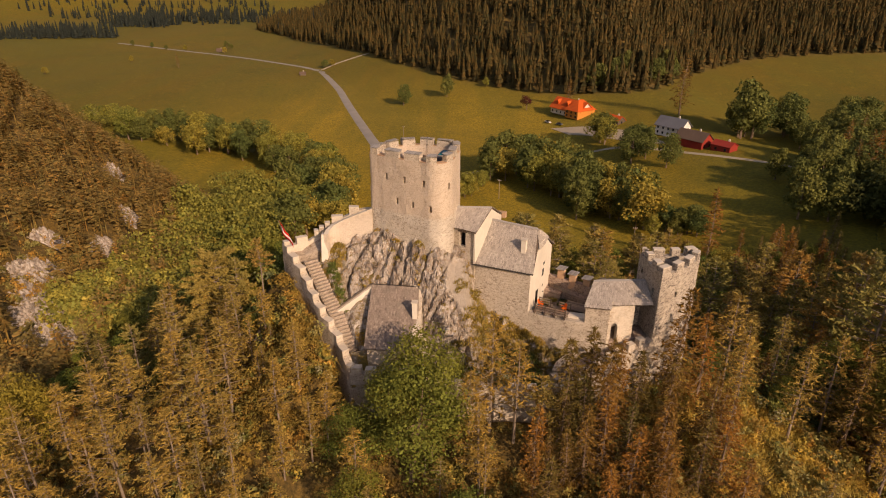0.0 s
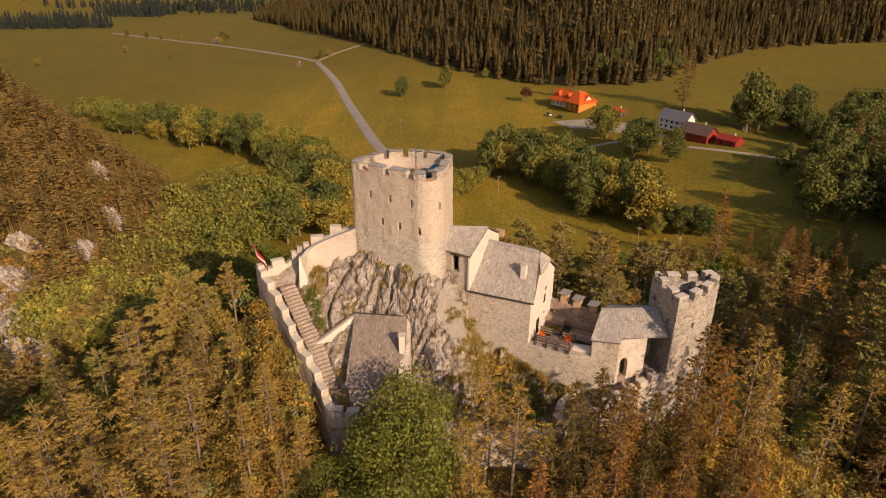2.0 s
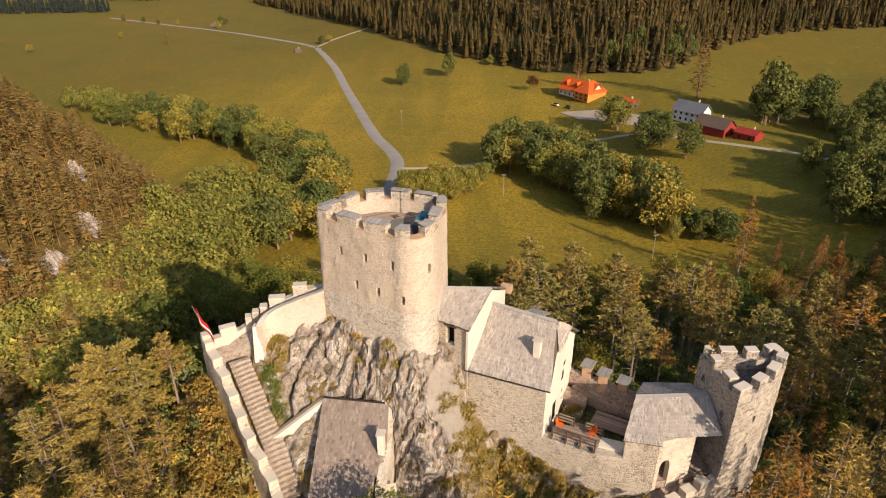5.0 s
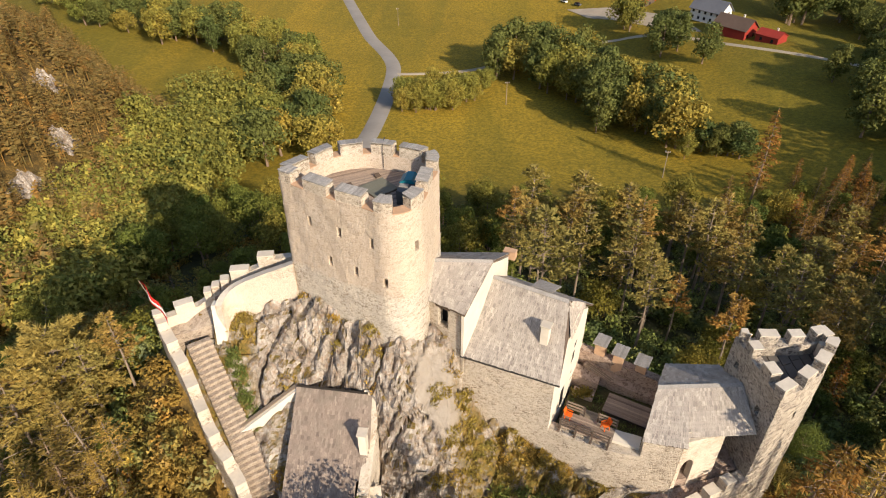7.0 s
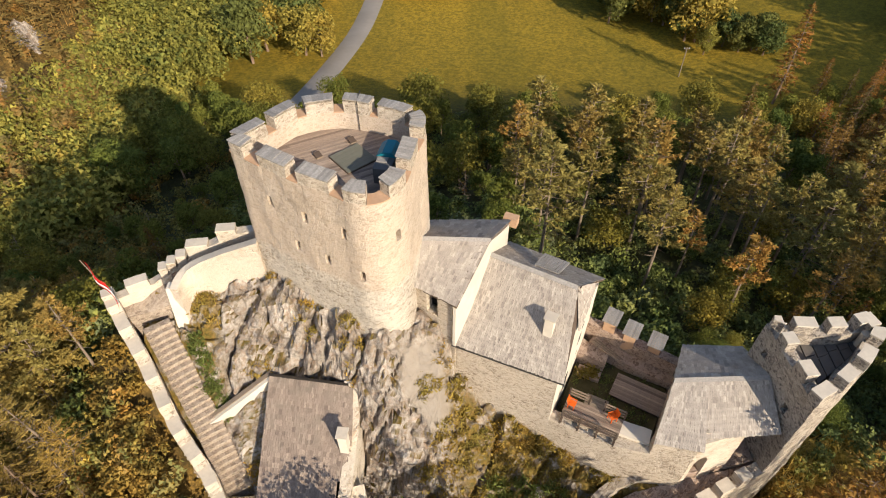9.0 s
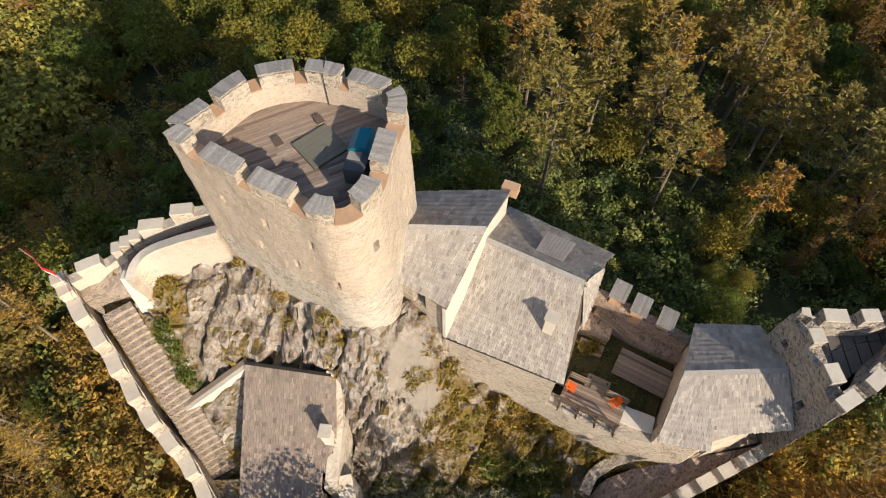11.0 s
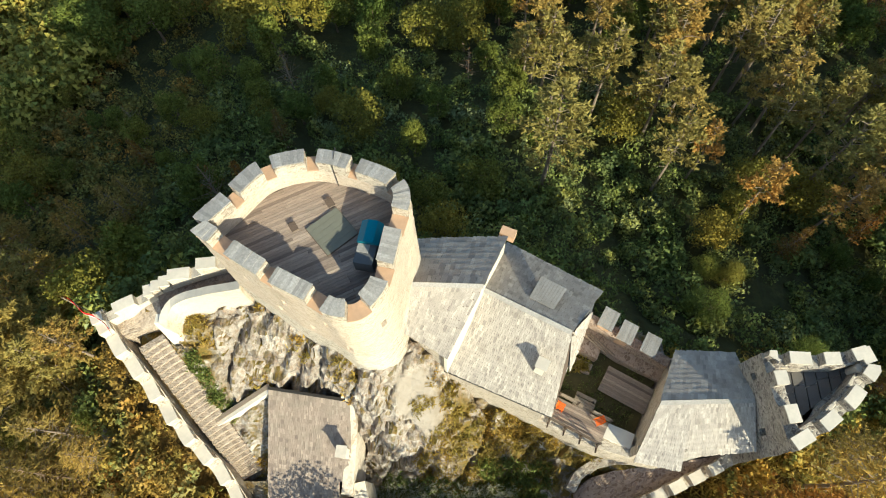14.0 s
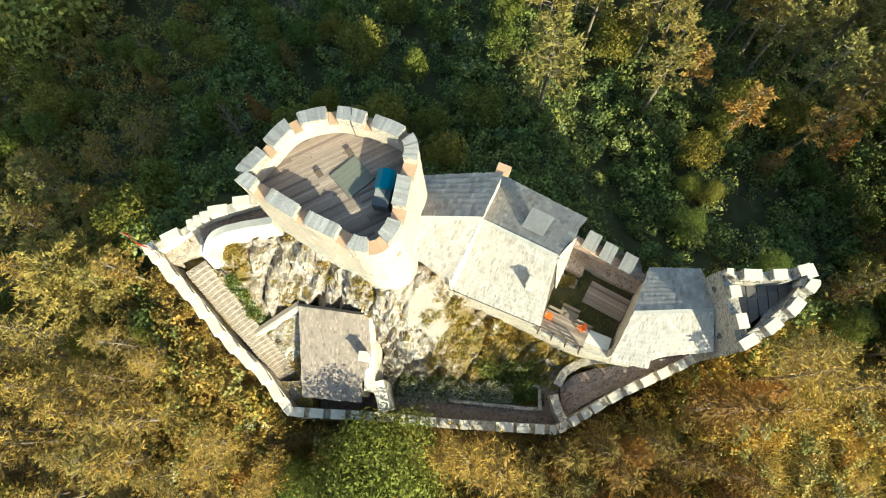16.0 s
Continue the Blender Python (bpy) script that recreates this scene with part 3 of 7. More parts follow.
def crag_z(x, y):
    """Rock and courtyard inside the walls: rises from the lane to the foot of tower and house."""
    yb = np.interp(x, [-15, -8, -4, -1, 1, 3, 5, 9, 13, 16], [69.3, 68.9, 66.3, 65.4, 66.9, 66.7, 65.2, 63.7, 62.3, 61.0])
    zb = np.interp(x, [-15, -12, -8, -5, -1, 1, 2.4, 3.2, 5, 9, 13], [7.2, 8.4, 10.0, 9.4, 8.8, 8.2, 7.6, 4.8, 0.8, -1.2, -2.6])
    yf = np.interp(x, [-15, -9, -4, -2.5, 0, 5, 9, 13], [62.5, 64.8, 64.6, 61.5, 60.8, 60.2, 60.4, 60.8])
    zf = np.interp(x, [-15, -9, -4, -2.5, 0, 5, 13], [1.6, 0.4, 0.2, -2.4, -3.6, -4.2, -4.6])
    t = (y - yf) / (yb - yf)
    s = np.clip(t, 0, 1)
    crag = zf + (zb - zf) * (0.55 * s + 0.45 * s ** 0.5)
    front = np.clip((y - 58.4) / np.maximum(0.5, yf - 58.4), 0, 1)
    wall = 1.9 + (x + 12.95) * 0.576
    ahead = 62.7 + (x + 12.95) * 0.494 - y
    bank = np.where((ahead > -0.6) & (x > -12.6) & (x < -8.7), wall - 0.75 - 0.85 * np.maximum(0, ahead), -9.0)
    return np.maximum(bank, np.where(t > 0, np.where(t > 1, zb + 0.25 * np.minimum(y - yb, 6), crag), -5.1 + (zf + 5.1) * front ** 1.3))


def build_crag():
    """Dipping limestone beds with crevices, ledges and one bare slab below the hall."""
    gx, gy = np.arange(-17.5, 20.01, 0.15), np.arange(56.2, 74.0, 0.15)
    v, f, slabs = [], [], []
    for x in gx:
        for y in gy:
            z = float(crag_z(x, y))
            slab = float(smooth(1.15, 0.75, math.hypot((x - 1.5 + 0.25 * (y - 64.6)) / 1.7, (y - 64.6) / 1.7) + 0.25 * noise.noise(Vector((x * 0.7, y * 0.7, 2)))))
            bare = float(smooth(58.6, 60.2, y)) * (0.45 if x > 12 else 1.0) * (1 - 0.85 * slab) * (0.3 if x < -8.7 and y < 64.4 else 1.0)
            stair = float(np.interp(y, [60, 62.75, 67.8], [-11, -12.75, -16.5])) + 1.2
            if x < stair and 59.5 < y < 69.5:
                z, bare = min(z, float(np.interp(y, [60, 62.75, 67.8], [-1.7, 1.85, 6.55])) - 0.75), 0.1
            p = Vector((x, y, z))
            run = y + 0.9 * z
            warp = noise.noise(p * 0.3) * 1.2 + noise.noise(p * 0.9) * 0.3
            bed = (0.42 * x - 0.20 * run + warp) % 1.0
            bed = (bed / 0.82 if bed < 0.82 else (1 - bed) / 0.18) * (0.5 + 0.6 * noise.noise(p * 0.4 + Vector((5, 1, 0))))
            ledge = (0.26 * run + 0.16 * x + 0.9 * noise.noise(p * 0.5 + Vector((0, 7, 0)))) % 1.0
            ledge = (ledge / 0.8 if ledge < 0.8 else (1 - ledge) / 0.2) * 0.34
            rift = max(0.0, 1 - abs(noise.noise(Vector((0.34 * x - 0.10 * run, 0.10 * run, 3.1)))) * 10) + 0.5 * max(0.0, 1 - abs(noise.noise(Vector((0.6 * x + 0.2 * run, 0.3 * run, 8.3)))) * 8)
            small = noise.multi_fractal(p * 1.1, 0.8, 2.3, 4) * 0.17 + 0.16 * noise.cell(p * 1.6) + 0.08 * noise.cell(p * 3.7)
            push = bare * (0.9 * bed + 1.1 * ledge - 0.9 * rift + small - 0.35) + 0.10 * slab
            steep = float(smooth(0.5, 1.6, (crag_z(x, y + 0.3) - crag_z(x, y - 0.3)) / 0.6)) if bare > 0.15 else 0.0
            v.append((x + 0.2 * bare * noise.noise(p * 1.3), y - 0.75 * steep * push + 0.2 * bare * noise.noise(p * 1.1 + Vector((9, 0, 0))), z + (1 - 0.45 * steep) * push + 0.9 * math.exp(-((x - 1.0) / 2.2) ** 2 - ((y - 63.6) / 1.9) ** 2)))
            slabs.append(slab)
    k = len(gy)
    for i in range(len(gx) - 1):
        for j in range(k - 1):
            if (gx[i] < -9 and not in_castle(gx[i] - 0.5, gy[j] + 0.2)) or (gx[i] > 9 and not in_castle(gx[i] + 0.4, gy[j] - 0.4)):
                continue
            f.append((i * k + j, (i + 1) * k + j, (i + 1) * k + j + 1, i * k + j + 1))
    ms = Mesh()
    ms.add(v, f)
    ob = single("rock_outcrop", ms, ROCK, "jagged grey limestone crag with tufts of dry grass below the tower", "rock", kind="structure")
    px, py = np.array([p[0] for p in v]), np.array([p[1] for p in v])
    turf = smooth(2.2, 4.4, px + 0.5 * (py - 62)) * smooth(66.5, 64.5, py) + smooth(60.2, 58.8, py) + smooth(-11.5, -12.8, px)
    for name, values in (("turf", np.clip(turf, 0, 1)), ("slab", np.array(slabs))):
        ob.data.attributes.new(name, "FLOAT", "POINT").data.foreach_set("value", values.astype(np.float32))
    return ob


build_crag()

# ---- castle: round tower ----
TOWER = [(-8.95, 70.2), (-7.75, 69.15), (-5.0, 67.45), (-3.0, 66.45), (-1.7, 65.75), (-0.4, 65.85), (0.55, 66.9), (0.95, 68.3), (1.25, 70.0), (1.6, 71.9), (0.85, 73.1), (-1.4, 74.05), (-3.6, 74.45), (-6.1, 73.75), (-7.7, 71.95)]
RING = curve_closed(TOWER, 168)


def nearest(p):
    return int(np.argmin(np.hypot(RING[:, 0] - p[0], RING[:, 1] - p[1])))


def arc(i, j, ring):
    """The ring's points from index i on to j, counter-clockwise."""
    n = len(ring)
    return [ring[k % n] for k in range(i, j + 1 if j > i else j + n + 1)]


def build_tower():
    t = thing("round_tower", (-4, 70, 6), "massive round tower of pale lime-mortared rubble stone with battlements", "tower")
    sill, deck = 19.1, 17.96
    n = len(RING)
    centre = RING.mean(0)
    zs = list(np.linspace(2.5, sill, 46))
    v, f = [], []
    for z in zs:
        k = 1.0 + 0.028 * max(0, (sill - z) / 12)
        for p in RING:
            q = centre + (p - centre) * k
            w = Vector((q[0], q[1], z))
            v.append(tuple(w + noise.noise_vector(w * 0.9) * 0.06 + noise.noise_vector(w * 3.1) * 0.035))
    for j in range(len(zs) - 1):
        for i in range(n):
            a, b = j * n + i, j * n + (i + 1) % n
            f.append((a, b, b + n, a + n))
    top = (len(zs) - 1) * n
    inner = inset(RING, 0.78)
    o = len(v)
    for z in (sill, deck - 0.12):
        v.extend((p[0], p[1], z) for p in inner)
    for i in range(n):
        j = (i + 1) % n
        f.append((top + i, top + j, o + j, o + i))
        f.append((o + i, o + j, o + n + j, o + n + i))
    f.append(tuple(o + n + i for i in range(n)))
    f.append(tuple(range(n - 1, -1, -1)))
    ms = Mesh()
    ms.add(v, f)
    wall = part("wall", ms, TOWER_STONE, t, "thick wall of pale rubble stone with small slit windows")
    holes = []
    for x, y, z in ((-6.85, 68.6, 16.35), (-4.75, 67.3, 16.3), (-2.6, 66.15, 16.2), (0.35, 66.45, 15.9), (-5.75, 67.9, 13.6), (-3.75, 66.9, 13.5), (-1.75, 65.7, 13.35)):
        i = nearest((x, y))
        d = RING[(i + 1) % n] - RING[i - 1]
        holes.append((pose(RING[i][0], RING[i][1], z, 0, 0, math.degrees(math.atan2(d[1], d[0]))), 0.34, 1.5, 0.78))
    cut(wall, holes)
    # merlons, each with its cap of radial boards
    spans = (((-8.89, 69.86), (-7.95, 69.3)), ((-7.1, 68.78), (-5.28, 67.84)), ((-4.76, 67.28), (-3.04, 66.47)), ((-2.32, 65.9), (-1.06, 65.64)), ((0.1, 66.15), (0.75, 67.39)),
             ((0.92, 68.28), (1.17, 69.96)), ((1.42, 71.0), (1.3, 72.7)), ((0.8, 73.12), (-0.9, 73.77)), ((-1.4, 74.02), (-3.18, 74.5)), ((-3.84, 74.36), (-5.64, 73.97)),
             ((-6.26, 73.76), (-7.4, 72.33)), ((-7.7, 71.94), (-8.86, 70.59)))
    for a, b in spans:
        i, j = nearest(a), nearest(b)
        out, inn = arc(i, j, RING), arc(i, j, inner)
        ms = Mesh()
        k = len(out)
        low = [(*p, sill - 0.06) for p in out] + [(*p, sill - 0.06) for p in inn]
        h = 19.86 - sill
        rows = [[(p[0], p[1], sill - 0.06 + h * r / 3) for p in list(out) + list(inn)] for r in range(4)]
        allv = [q for r in rows for q in r]
        ff = []
        m2 = 2 * k
        for r in range(3):
            for q in range(k - 1):
                ff.append((r * m2 + q, r * m2 + q + 1, (r + 1) * m2 + q + 1, (r + 1) * m2 + q))
                ff.append((r * m2 + k + q + 1, r * m2 + k + q, (r + 1) * m2 + k + q, (r + 1) * m2 + k + q + 1))
            ff.append((r * m2 + k, r * m2, (r + 1) * m2, (r + 1) * m2 + k))
            ff.append((r * m2 + k - 1, r * m2 + 2 * k - 1, (r + 1) * m2 + 2 * k - 1, (r + 1) * m2 + k - 1))
        for q in range(k - 1):
            ff.append((3 * m2 + q, 3 * m2 + q + 1, 3 * m2 + k + q + 1, 3 * m2 + k + q))
        ms.add(rough(allv, 0.05, 2.0), ff)
        mer = part("merlon", ms, STONE, t)
        length = sum(np.linalg.norm(out[q + 1] - out[q]) for q in range(k - 1))
        boards = max(5, round(length / 0.17))
        op, ip = resample(out, boards + 1), resample(inn, boards + 1)
        rng = random.Random(i)
        for q in range(boards):
            mid = [op[q], op[q + 1], ip[q + 1], ip[q]]
            c = sum(mid) / 4
            zz = 19.86 + rng.uniform(0, 0.02)
            ring, hi = [], []
            for e, p in enumerate(mid):
                outward = 1.09 if e < 2 else 1.06
                s = c + (p - c) * outward
                side = (op[q + 1] - op[q]) * 0.04
                s = s + (side if e in (0, 3) else -side) * 1.0
                ring.append((s[0], s[1]))
                hi.append(zz + (0.05 if e < 2 else 0.13) + rng.uniform(-0.008, 0.008))
            cap = Mesh()
            cap.prism(ring, [a - 0.06 for a in hi], hi)
            part("cap_board", cap, CAP_BOARD, mer)
    # stone sills in the gaps, with warm sunlight put into their orange colour
    for q in range(len(spans)):
        i, j = nearest(spans[q][1]), nearest(spans[(q + 1) % len(spans)][0])
        out, inn = arc(i, j, inset(RING, -0.04)), arc(i, j, inset(RING, 0.80))
        if len(out) < 2:
            continue
        ms = Mesh()
        ms.prism([tuple(p) for p in out] + [tuple(p) for p in inn[::-1]], sill - 0.02, sill + 0.05)
        part("sill", ms, STONE_RED, t, "stone sill tinted orange for warm sunlight")
    # deck boards, clipped to the inside of the parapet
    ring = inset(RING, 0.7)
    d = Vector((math.cos(radians(27)), math.sin(radians(27))))
    s = Vector((-d.y, d.x))
    us = [s.x * p[0] + s.y * p[1] for p in ring]
    u = min(us) + 0.1
    rng = random.Random(4)
    while u < max(us) - 0.15:
        w = 0.17
        hits = []
        for a in range(n):
            p, q = ring[a], ring[(a + 1) % n]
            fa, fb = s.x * p[0] + s.y * p[1] - u - w / 2, s.x * q[0] + s.y * q[1] - u - w / 2
            if fa * fb < 0:
                k = fa / (fa - fb)
                c = p + (q - p) * k
                hits.append(d.x * c[0] + d.y * c[1])
        if len(hits) >= 2:
            a, b = min(hits), max(hits)
            cuts = [a] + sorted(x for x in ((a + b) / 2 + rng.choice((-1.4, 0.0, 1.6)),) if a + 1 < x < b - 1) + [b]
            for c0, c1 in zip(cuts, cuts[1:]):
                o = d * ((c0 + c1) / 2) + s * (u + w / 2)
                ms = Mesh()
                ms.box(Matrix.Identity(4), c1 - c0 - 0.01, w - 0.018, 0.06)
                piece("plank", ms.data("plank", DECK_WOOD), pose(o.x, o.y, deck - 0.06 + rng.uniform(0, 0.012), 0, 0, 27), t)
        u += w
    # Black sheet under the planks stands in for the shade between them.
    ms = Mesh()
    ms.prism([tuple(p) for p in inset(RING, 0.76)], deck - 0.2, deck - 0.07)
    part("deck_underlay", ms, BLACK, t, "black sheet below the planks, standing for shade in the gaps")
    rod = Mesh()
    rod.tube([(-2.35, 73.42, deck), (-2.35, 73.42, 19.95), (-2.3, 74.5, 20.02), (-2.3, 74.62, 12)], [0.022] * 4, 5)
    part("lightning_rod", rod, METAL, t, "thin dark metal conductor")
    return t


build_tower()


def build_hatch():
    h = thing("roof_hatch", (-2.4, 70.6, 18.0), "low square roof hatch of grey-green boards lying on the tower deck", "hatch")
    m = pose(-2.45, 70.75, 17.97, 0, 0, 41)
    a = Mesh()
    a.box(m, 1.95, 1.95, 0.07)
    part("frame", a, DARK_WOOD, h)
    for k in range(6):
        b = Mesh()
        b.box(m @ pose(0, -0.80 + 0.32 * k, 0.07), 1.9, 0.31, 0.05)
        part("board", b, HATCH, h)
    c = thing("deck_chest", (-0.3, 69.9, 18.0), "boxed deck hood with a teal sheet roof beside the parapet", "chest")
    m = pose(-0.42, 69.75, 17.96, 0, 0, -10)
    b = Mesh()
    b.box(m @ pose(0, -0.05, 0), 0.95, 2.2, 1.0)
    part("body", b, GREYBOX, c, "dark grey board body")
    e = Mesh()
    e.add([m @ Vector(p) for p in ((-0.56, -0.1, 1.02), (0.56, -0.1, 1.02), (0.56, 1.1, 1.02), (-0.56, 1.1, 1.02), (-0.2, -0.1, 1.3), (0.3, -0.1, 1.3), (0.3, 1.1, 1.3), (-0.2, 1.1, 1.3))],
          [(3, 2, 1, 0), (4, 5, 6, 7), (0, 1, 5, 4), (1, 2, 6, 5), (2, 3, 7, 6), (3, 0, 4, 7)])
    part("lid", e, TEAL, c, "teal sheet roof")
    g = Mesh()
    g.box(m @ pose(-0.15, -0.35, 1.0), 0.6, 0.45, 0.04)
    part("panel", g, CAP_BOARD, c, "grey board")


build_hatch()


def build_deck_vents():
    for x, y, turn in ((-4.45, 70.95, 35), (-2.7, 72.35, 35)):
        t = thing("deck_vent", (x, y, 17.96), "small wooden vent box with a slanted lid on the tower deck", "vent", "vents on the tower deck")
        m = pose(x, y, 17.97, 0, 0, turn)
        b = Mesh()
        b.box(m, 0.32, 0.42, 0.13, 0.94)
        part("box", b, PALE_WOOD, t)
        l = Mesh()
        l.box(m @ pose(0, 0, 0.14, 8, 0, 0), 0.38, 0.48, 0.04)
        part("lid", l, DARK_WOOD, t, "dark board lid")


build_deck_vents()

# ---- castle: houses ----


def build_stair_house():
    t = thing("stair_house", (3, 69, 6), "narrow stone house with a grey shingle roof joining tower and hall", "house")
    RA, RB = (0.9, 70.0, 12.55), (5.5, 69.95, 12.48)
    CA, CB = (0.45, 67.95, 11.0), (3.42, 65.95, 10.8)
    BA, BB = (1.2, 73.6, 10.5), (7.1, 74.1, 10.15)
    w = Mesh()
    slab_wall(w, [(0.4, 68.25), (3.15, 66.4)], 2.5, [10.9, 10.65], 0.6, 0.45)
    slab_wall(w, [(6.7, 73.9), (1.0, 73.35)], -6, [10.0, 10.3], 0.6, 0.5)
    wall = part("wall", w, STONE, t)
    cut(wall, [(pose(2.0, 67.35, 8.5, 0, 0, -34), 0.85, 2.2, 1.95)])
    # Black sheet in place of the unlit space behind the doorway.
    dark = Mesh()
    dark.box(pose(2.35, 67.95, 8.4, 0, 0, -34), 1.2, 0.1, 2.2)
    part("door", dark, BLACK, t, "black sheet for the shade inside the open doorway")
    lint = Mesh()
    lint.box(pose(1.94, 67.2, 10.42, 0, 0, -34), 1.2, 0.2, 0.16)
    part("lintel", lint, DARK_WOOD, t)
    r = Mesh()
    roof_slab(r, RA, RB, CA, CB)
    roof_slab(r, RB, RA, BB, BA)
    roof = part("roof", r, DARK_WOOD, t)
    shingled(roof, RA, RB, CA, CB, 0.15, 0.38, SHINGLE, SHINGLE_REST, 150, 11)
    shingled(roof, RB, RA, BB, BA, 0.30, 0.55, SHINGLE, SHINGLE_REST, 0, 12)
    rc = Mesh()
    roof_slab(rc, (0.9, 70.04, 12.65), (5.5, 69.99, 12.58), (0.9, 69.8, 12.53), (5.5, 69.75, 12.46), 0.04)
    part("ridge_board", rc, CAP_BOARD, roof)
    # gable wall above the roof of the hall
    p = Mesh()
    F, M, B = (3.2, 66.1), (5.28, 70.0), (6.85, 73.95)
    q = [F, (4.3, 68.0), M, (6.1, 72.0), B]
    slab_wall(p, q, [6.75, 7.2, 7.5, 7.2, 6.5], [10.72, 11.5, 12.3, 11.1, 10.0], -0.2, 0.4, 0.015)
    part("gable_wall", p, PLASTER, t, "cream plastered gable wall under the roof edge")
    lw = Mesh()
    slab_wall(lw, [(3.2, 66.35), (4.4, 68.1), (5.4, 70.2), (6.9, 74.3)], -3, [6.8, 7.2, 7.5, 6.5], -0.2, 0.4, 0.03)
    part("lower_wall", lw, STONE, t)
    cp = Mesh()
    cp.box(pose(7.2, 74.45, 9.5, 0, 0, -23), 1.0, 0.6, 0.75)
    part("corner_stone", cp, STONE_RED, t)
    return t


def build_hall():
    t = thing("hall_house", (8, 69, 2), "stone hall with cream plastered gable and steep grey shingle roof", "house")
    RA, RB = (5.55, 70.4, 10.8), (10.85, 67.8, 10.6)
    CA, CB = (3.3, 66.2, 6.85), (9.95, 63.45, 6.85)
    BA, BB = (7.35, 75.0, 7.1), (13.65, 71.5, 7.1)
    w = Mesh()
    slab_wall(w, [(3.5, 66.35), (9.7, 63.8)], -4, 6.75, 0.7, 0.5)
    slab_wall(w, [(13.3, 71.4), (7.3, 74.7)], -9, 7.0, 0.7, 0.6)
    part("wall", w, STONE, t)
    g = Mesh()
    slab_wall(g, [(9.7, 63.8), (10.5, 65.4), (11.05, 66.5), (11.9, 68.3), (12.5, 69.5), (13.3, 71.3)], -3, [6.7, 8.3, 9.2, 9.2, 8.4, 6.9], 0.6, 0.5, 0.02)
    gable = part("gable_wall", g, PLASTER, t, "cream plastered gable wall")
    cut(gable, [(pose(11.9, 68.3, 4.2, 0, 0, 64), 0.6, 2.0, 1.0), (pose(11.0, 66.4, 1.2, 0, 0, 64), 1.0, 2.0, 2.0)])
    # Black sheet behind the openings stands for the unlit hall.
    dk = Mesh()
    dk.box(pose(11.5, 67.6, 0.5, 0, 0, 64), 4.5, 0.1, 5.5)
    part("inside", dk, BLACK, t)
    r = Mesh()
    HB = (12.35, 69.55, 8.95)
    HF = (10.72, 65.95, 8.9)
    roof_slab(r, RA, RB, CA, CB)
    roof_slab(r, RB, RA, BB, BA)
    r.add([RB, HF, HB, (RB[0], RB[1], RB[2] - 0.14), (HF[0], HF[1], HF[2] - 0.14), (HB[0], HB[1], HB[2] - 0.14)], [(0, 1, 2), (5, 4, 3), (0, 3, 4, 1), (1, 4, 5, 2), (2, 5, 3, 0)])
    r.add([RB, HF, CB, (RB[0], RB[1], RB[2] - 0.14), (HF[0], HF[1], HF[2] - 0.14), (CB[0], CB[1], CB[2] - 0.14)], [(0, 2, 1), (5, 3, 4), (0, 1, 4, 3), (1, 2, 5, 4), (2, 0, 3, 5)])
    roof = part("roof", r, DARK_WOOD, t)
    shingled(roof, RA, RB, CA, CB, 0.135, 0.36, SHINGLE, SHINGLE_REST, 300, 21)
    shingled(roof, RB, RA, BB, BA, 0.26, 0.4, SHINGLE, SHINGLE_REST, 0, 22)
    shingled(roof, (RB[0] - 0.05, RB[1], RB[2]), (RB[0] + 0.05, RB[1], RB[2]), (HF[0] + 0.1, HF[1] - 0.1, HF[2] - 0.05), (HB[0] + 0.1, HB[1], HB[2] - 0.05), 0.22, 0.36, SHINGLE, SHINGLE_REST, 0, 23)
    rc = Mesh()
    n = Vector((0.445, 0.895, 0))
    a, b = Vector(RA) + Vector((0, 0, 0.13)), Vector(RB) + Vector((0, 0, 0.13))
    roof_slab(rc, a, b, a - n * 0.25 - Vector((0, 0, 0.14)), b - n * 0.25 - Vector((0, 0, 0.14)), 0.04)
    part("ridge_board", rc, CAP_BOARD, roof)
    # board panel on the back slope
    for k in range(9):
        bm = Mesh()
        u = 0.47 + 0.030 * k
        e = Vector(RA).lerp(Vector(RB), u)
        lo = Vector(BA).lerp(Vector(BB), u)
        up = Vector((0, 0, 0.16))
        dv = (Vector(RB) - Vector(RA)).normalized() * 0.085
        p0, p1 = e.lerp(lo, 0.20) + up, e.lerp(lo, 0.60) + up + Vector((0, 0, 0.75))
        roof_slab(bm, p0 - dv, p0 + dv, p1 - dv, p1 + dv, 0.06)
        part("board", bm, CAP_WOOD, roof, "pale grey cover board")
    gm2 = Mesh()
    gm2.tube([(3.15, 66.15, 6.72), (9.95, 63.32, 6.72)], [0.075, 0.075], 8)
    part("gutter", gm2, METAL, t, "dark metal gutter")
    c = Mesh()
    slab_wall(c, [(8.95, 66.3), (9.45, 66.05)], 7.9, 10.0, -0.55, 0.3, 0.02)
    ch = part("chimney", c, PLASTER, t, "cream plastered chimney")
    cc = Mesh()
    cc.box(pose(9.08, 65.93, 10.0, 0, 0, -27), 0.75, 0.72, 0.08)
    part("chimney_cap", cc, COPING, ch)


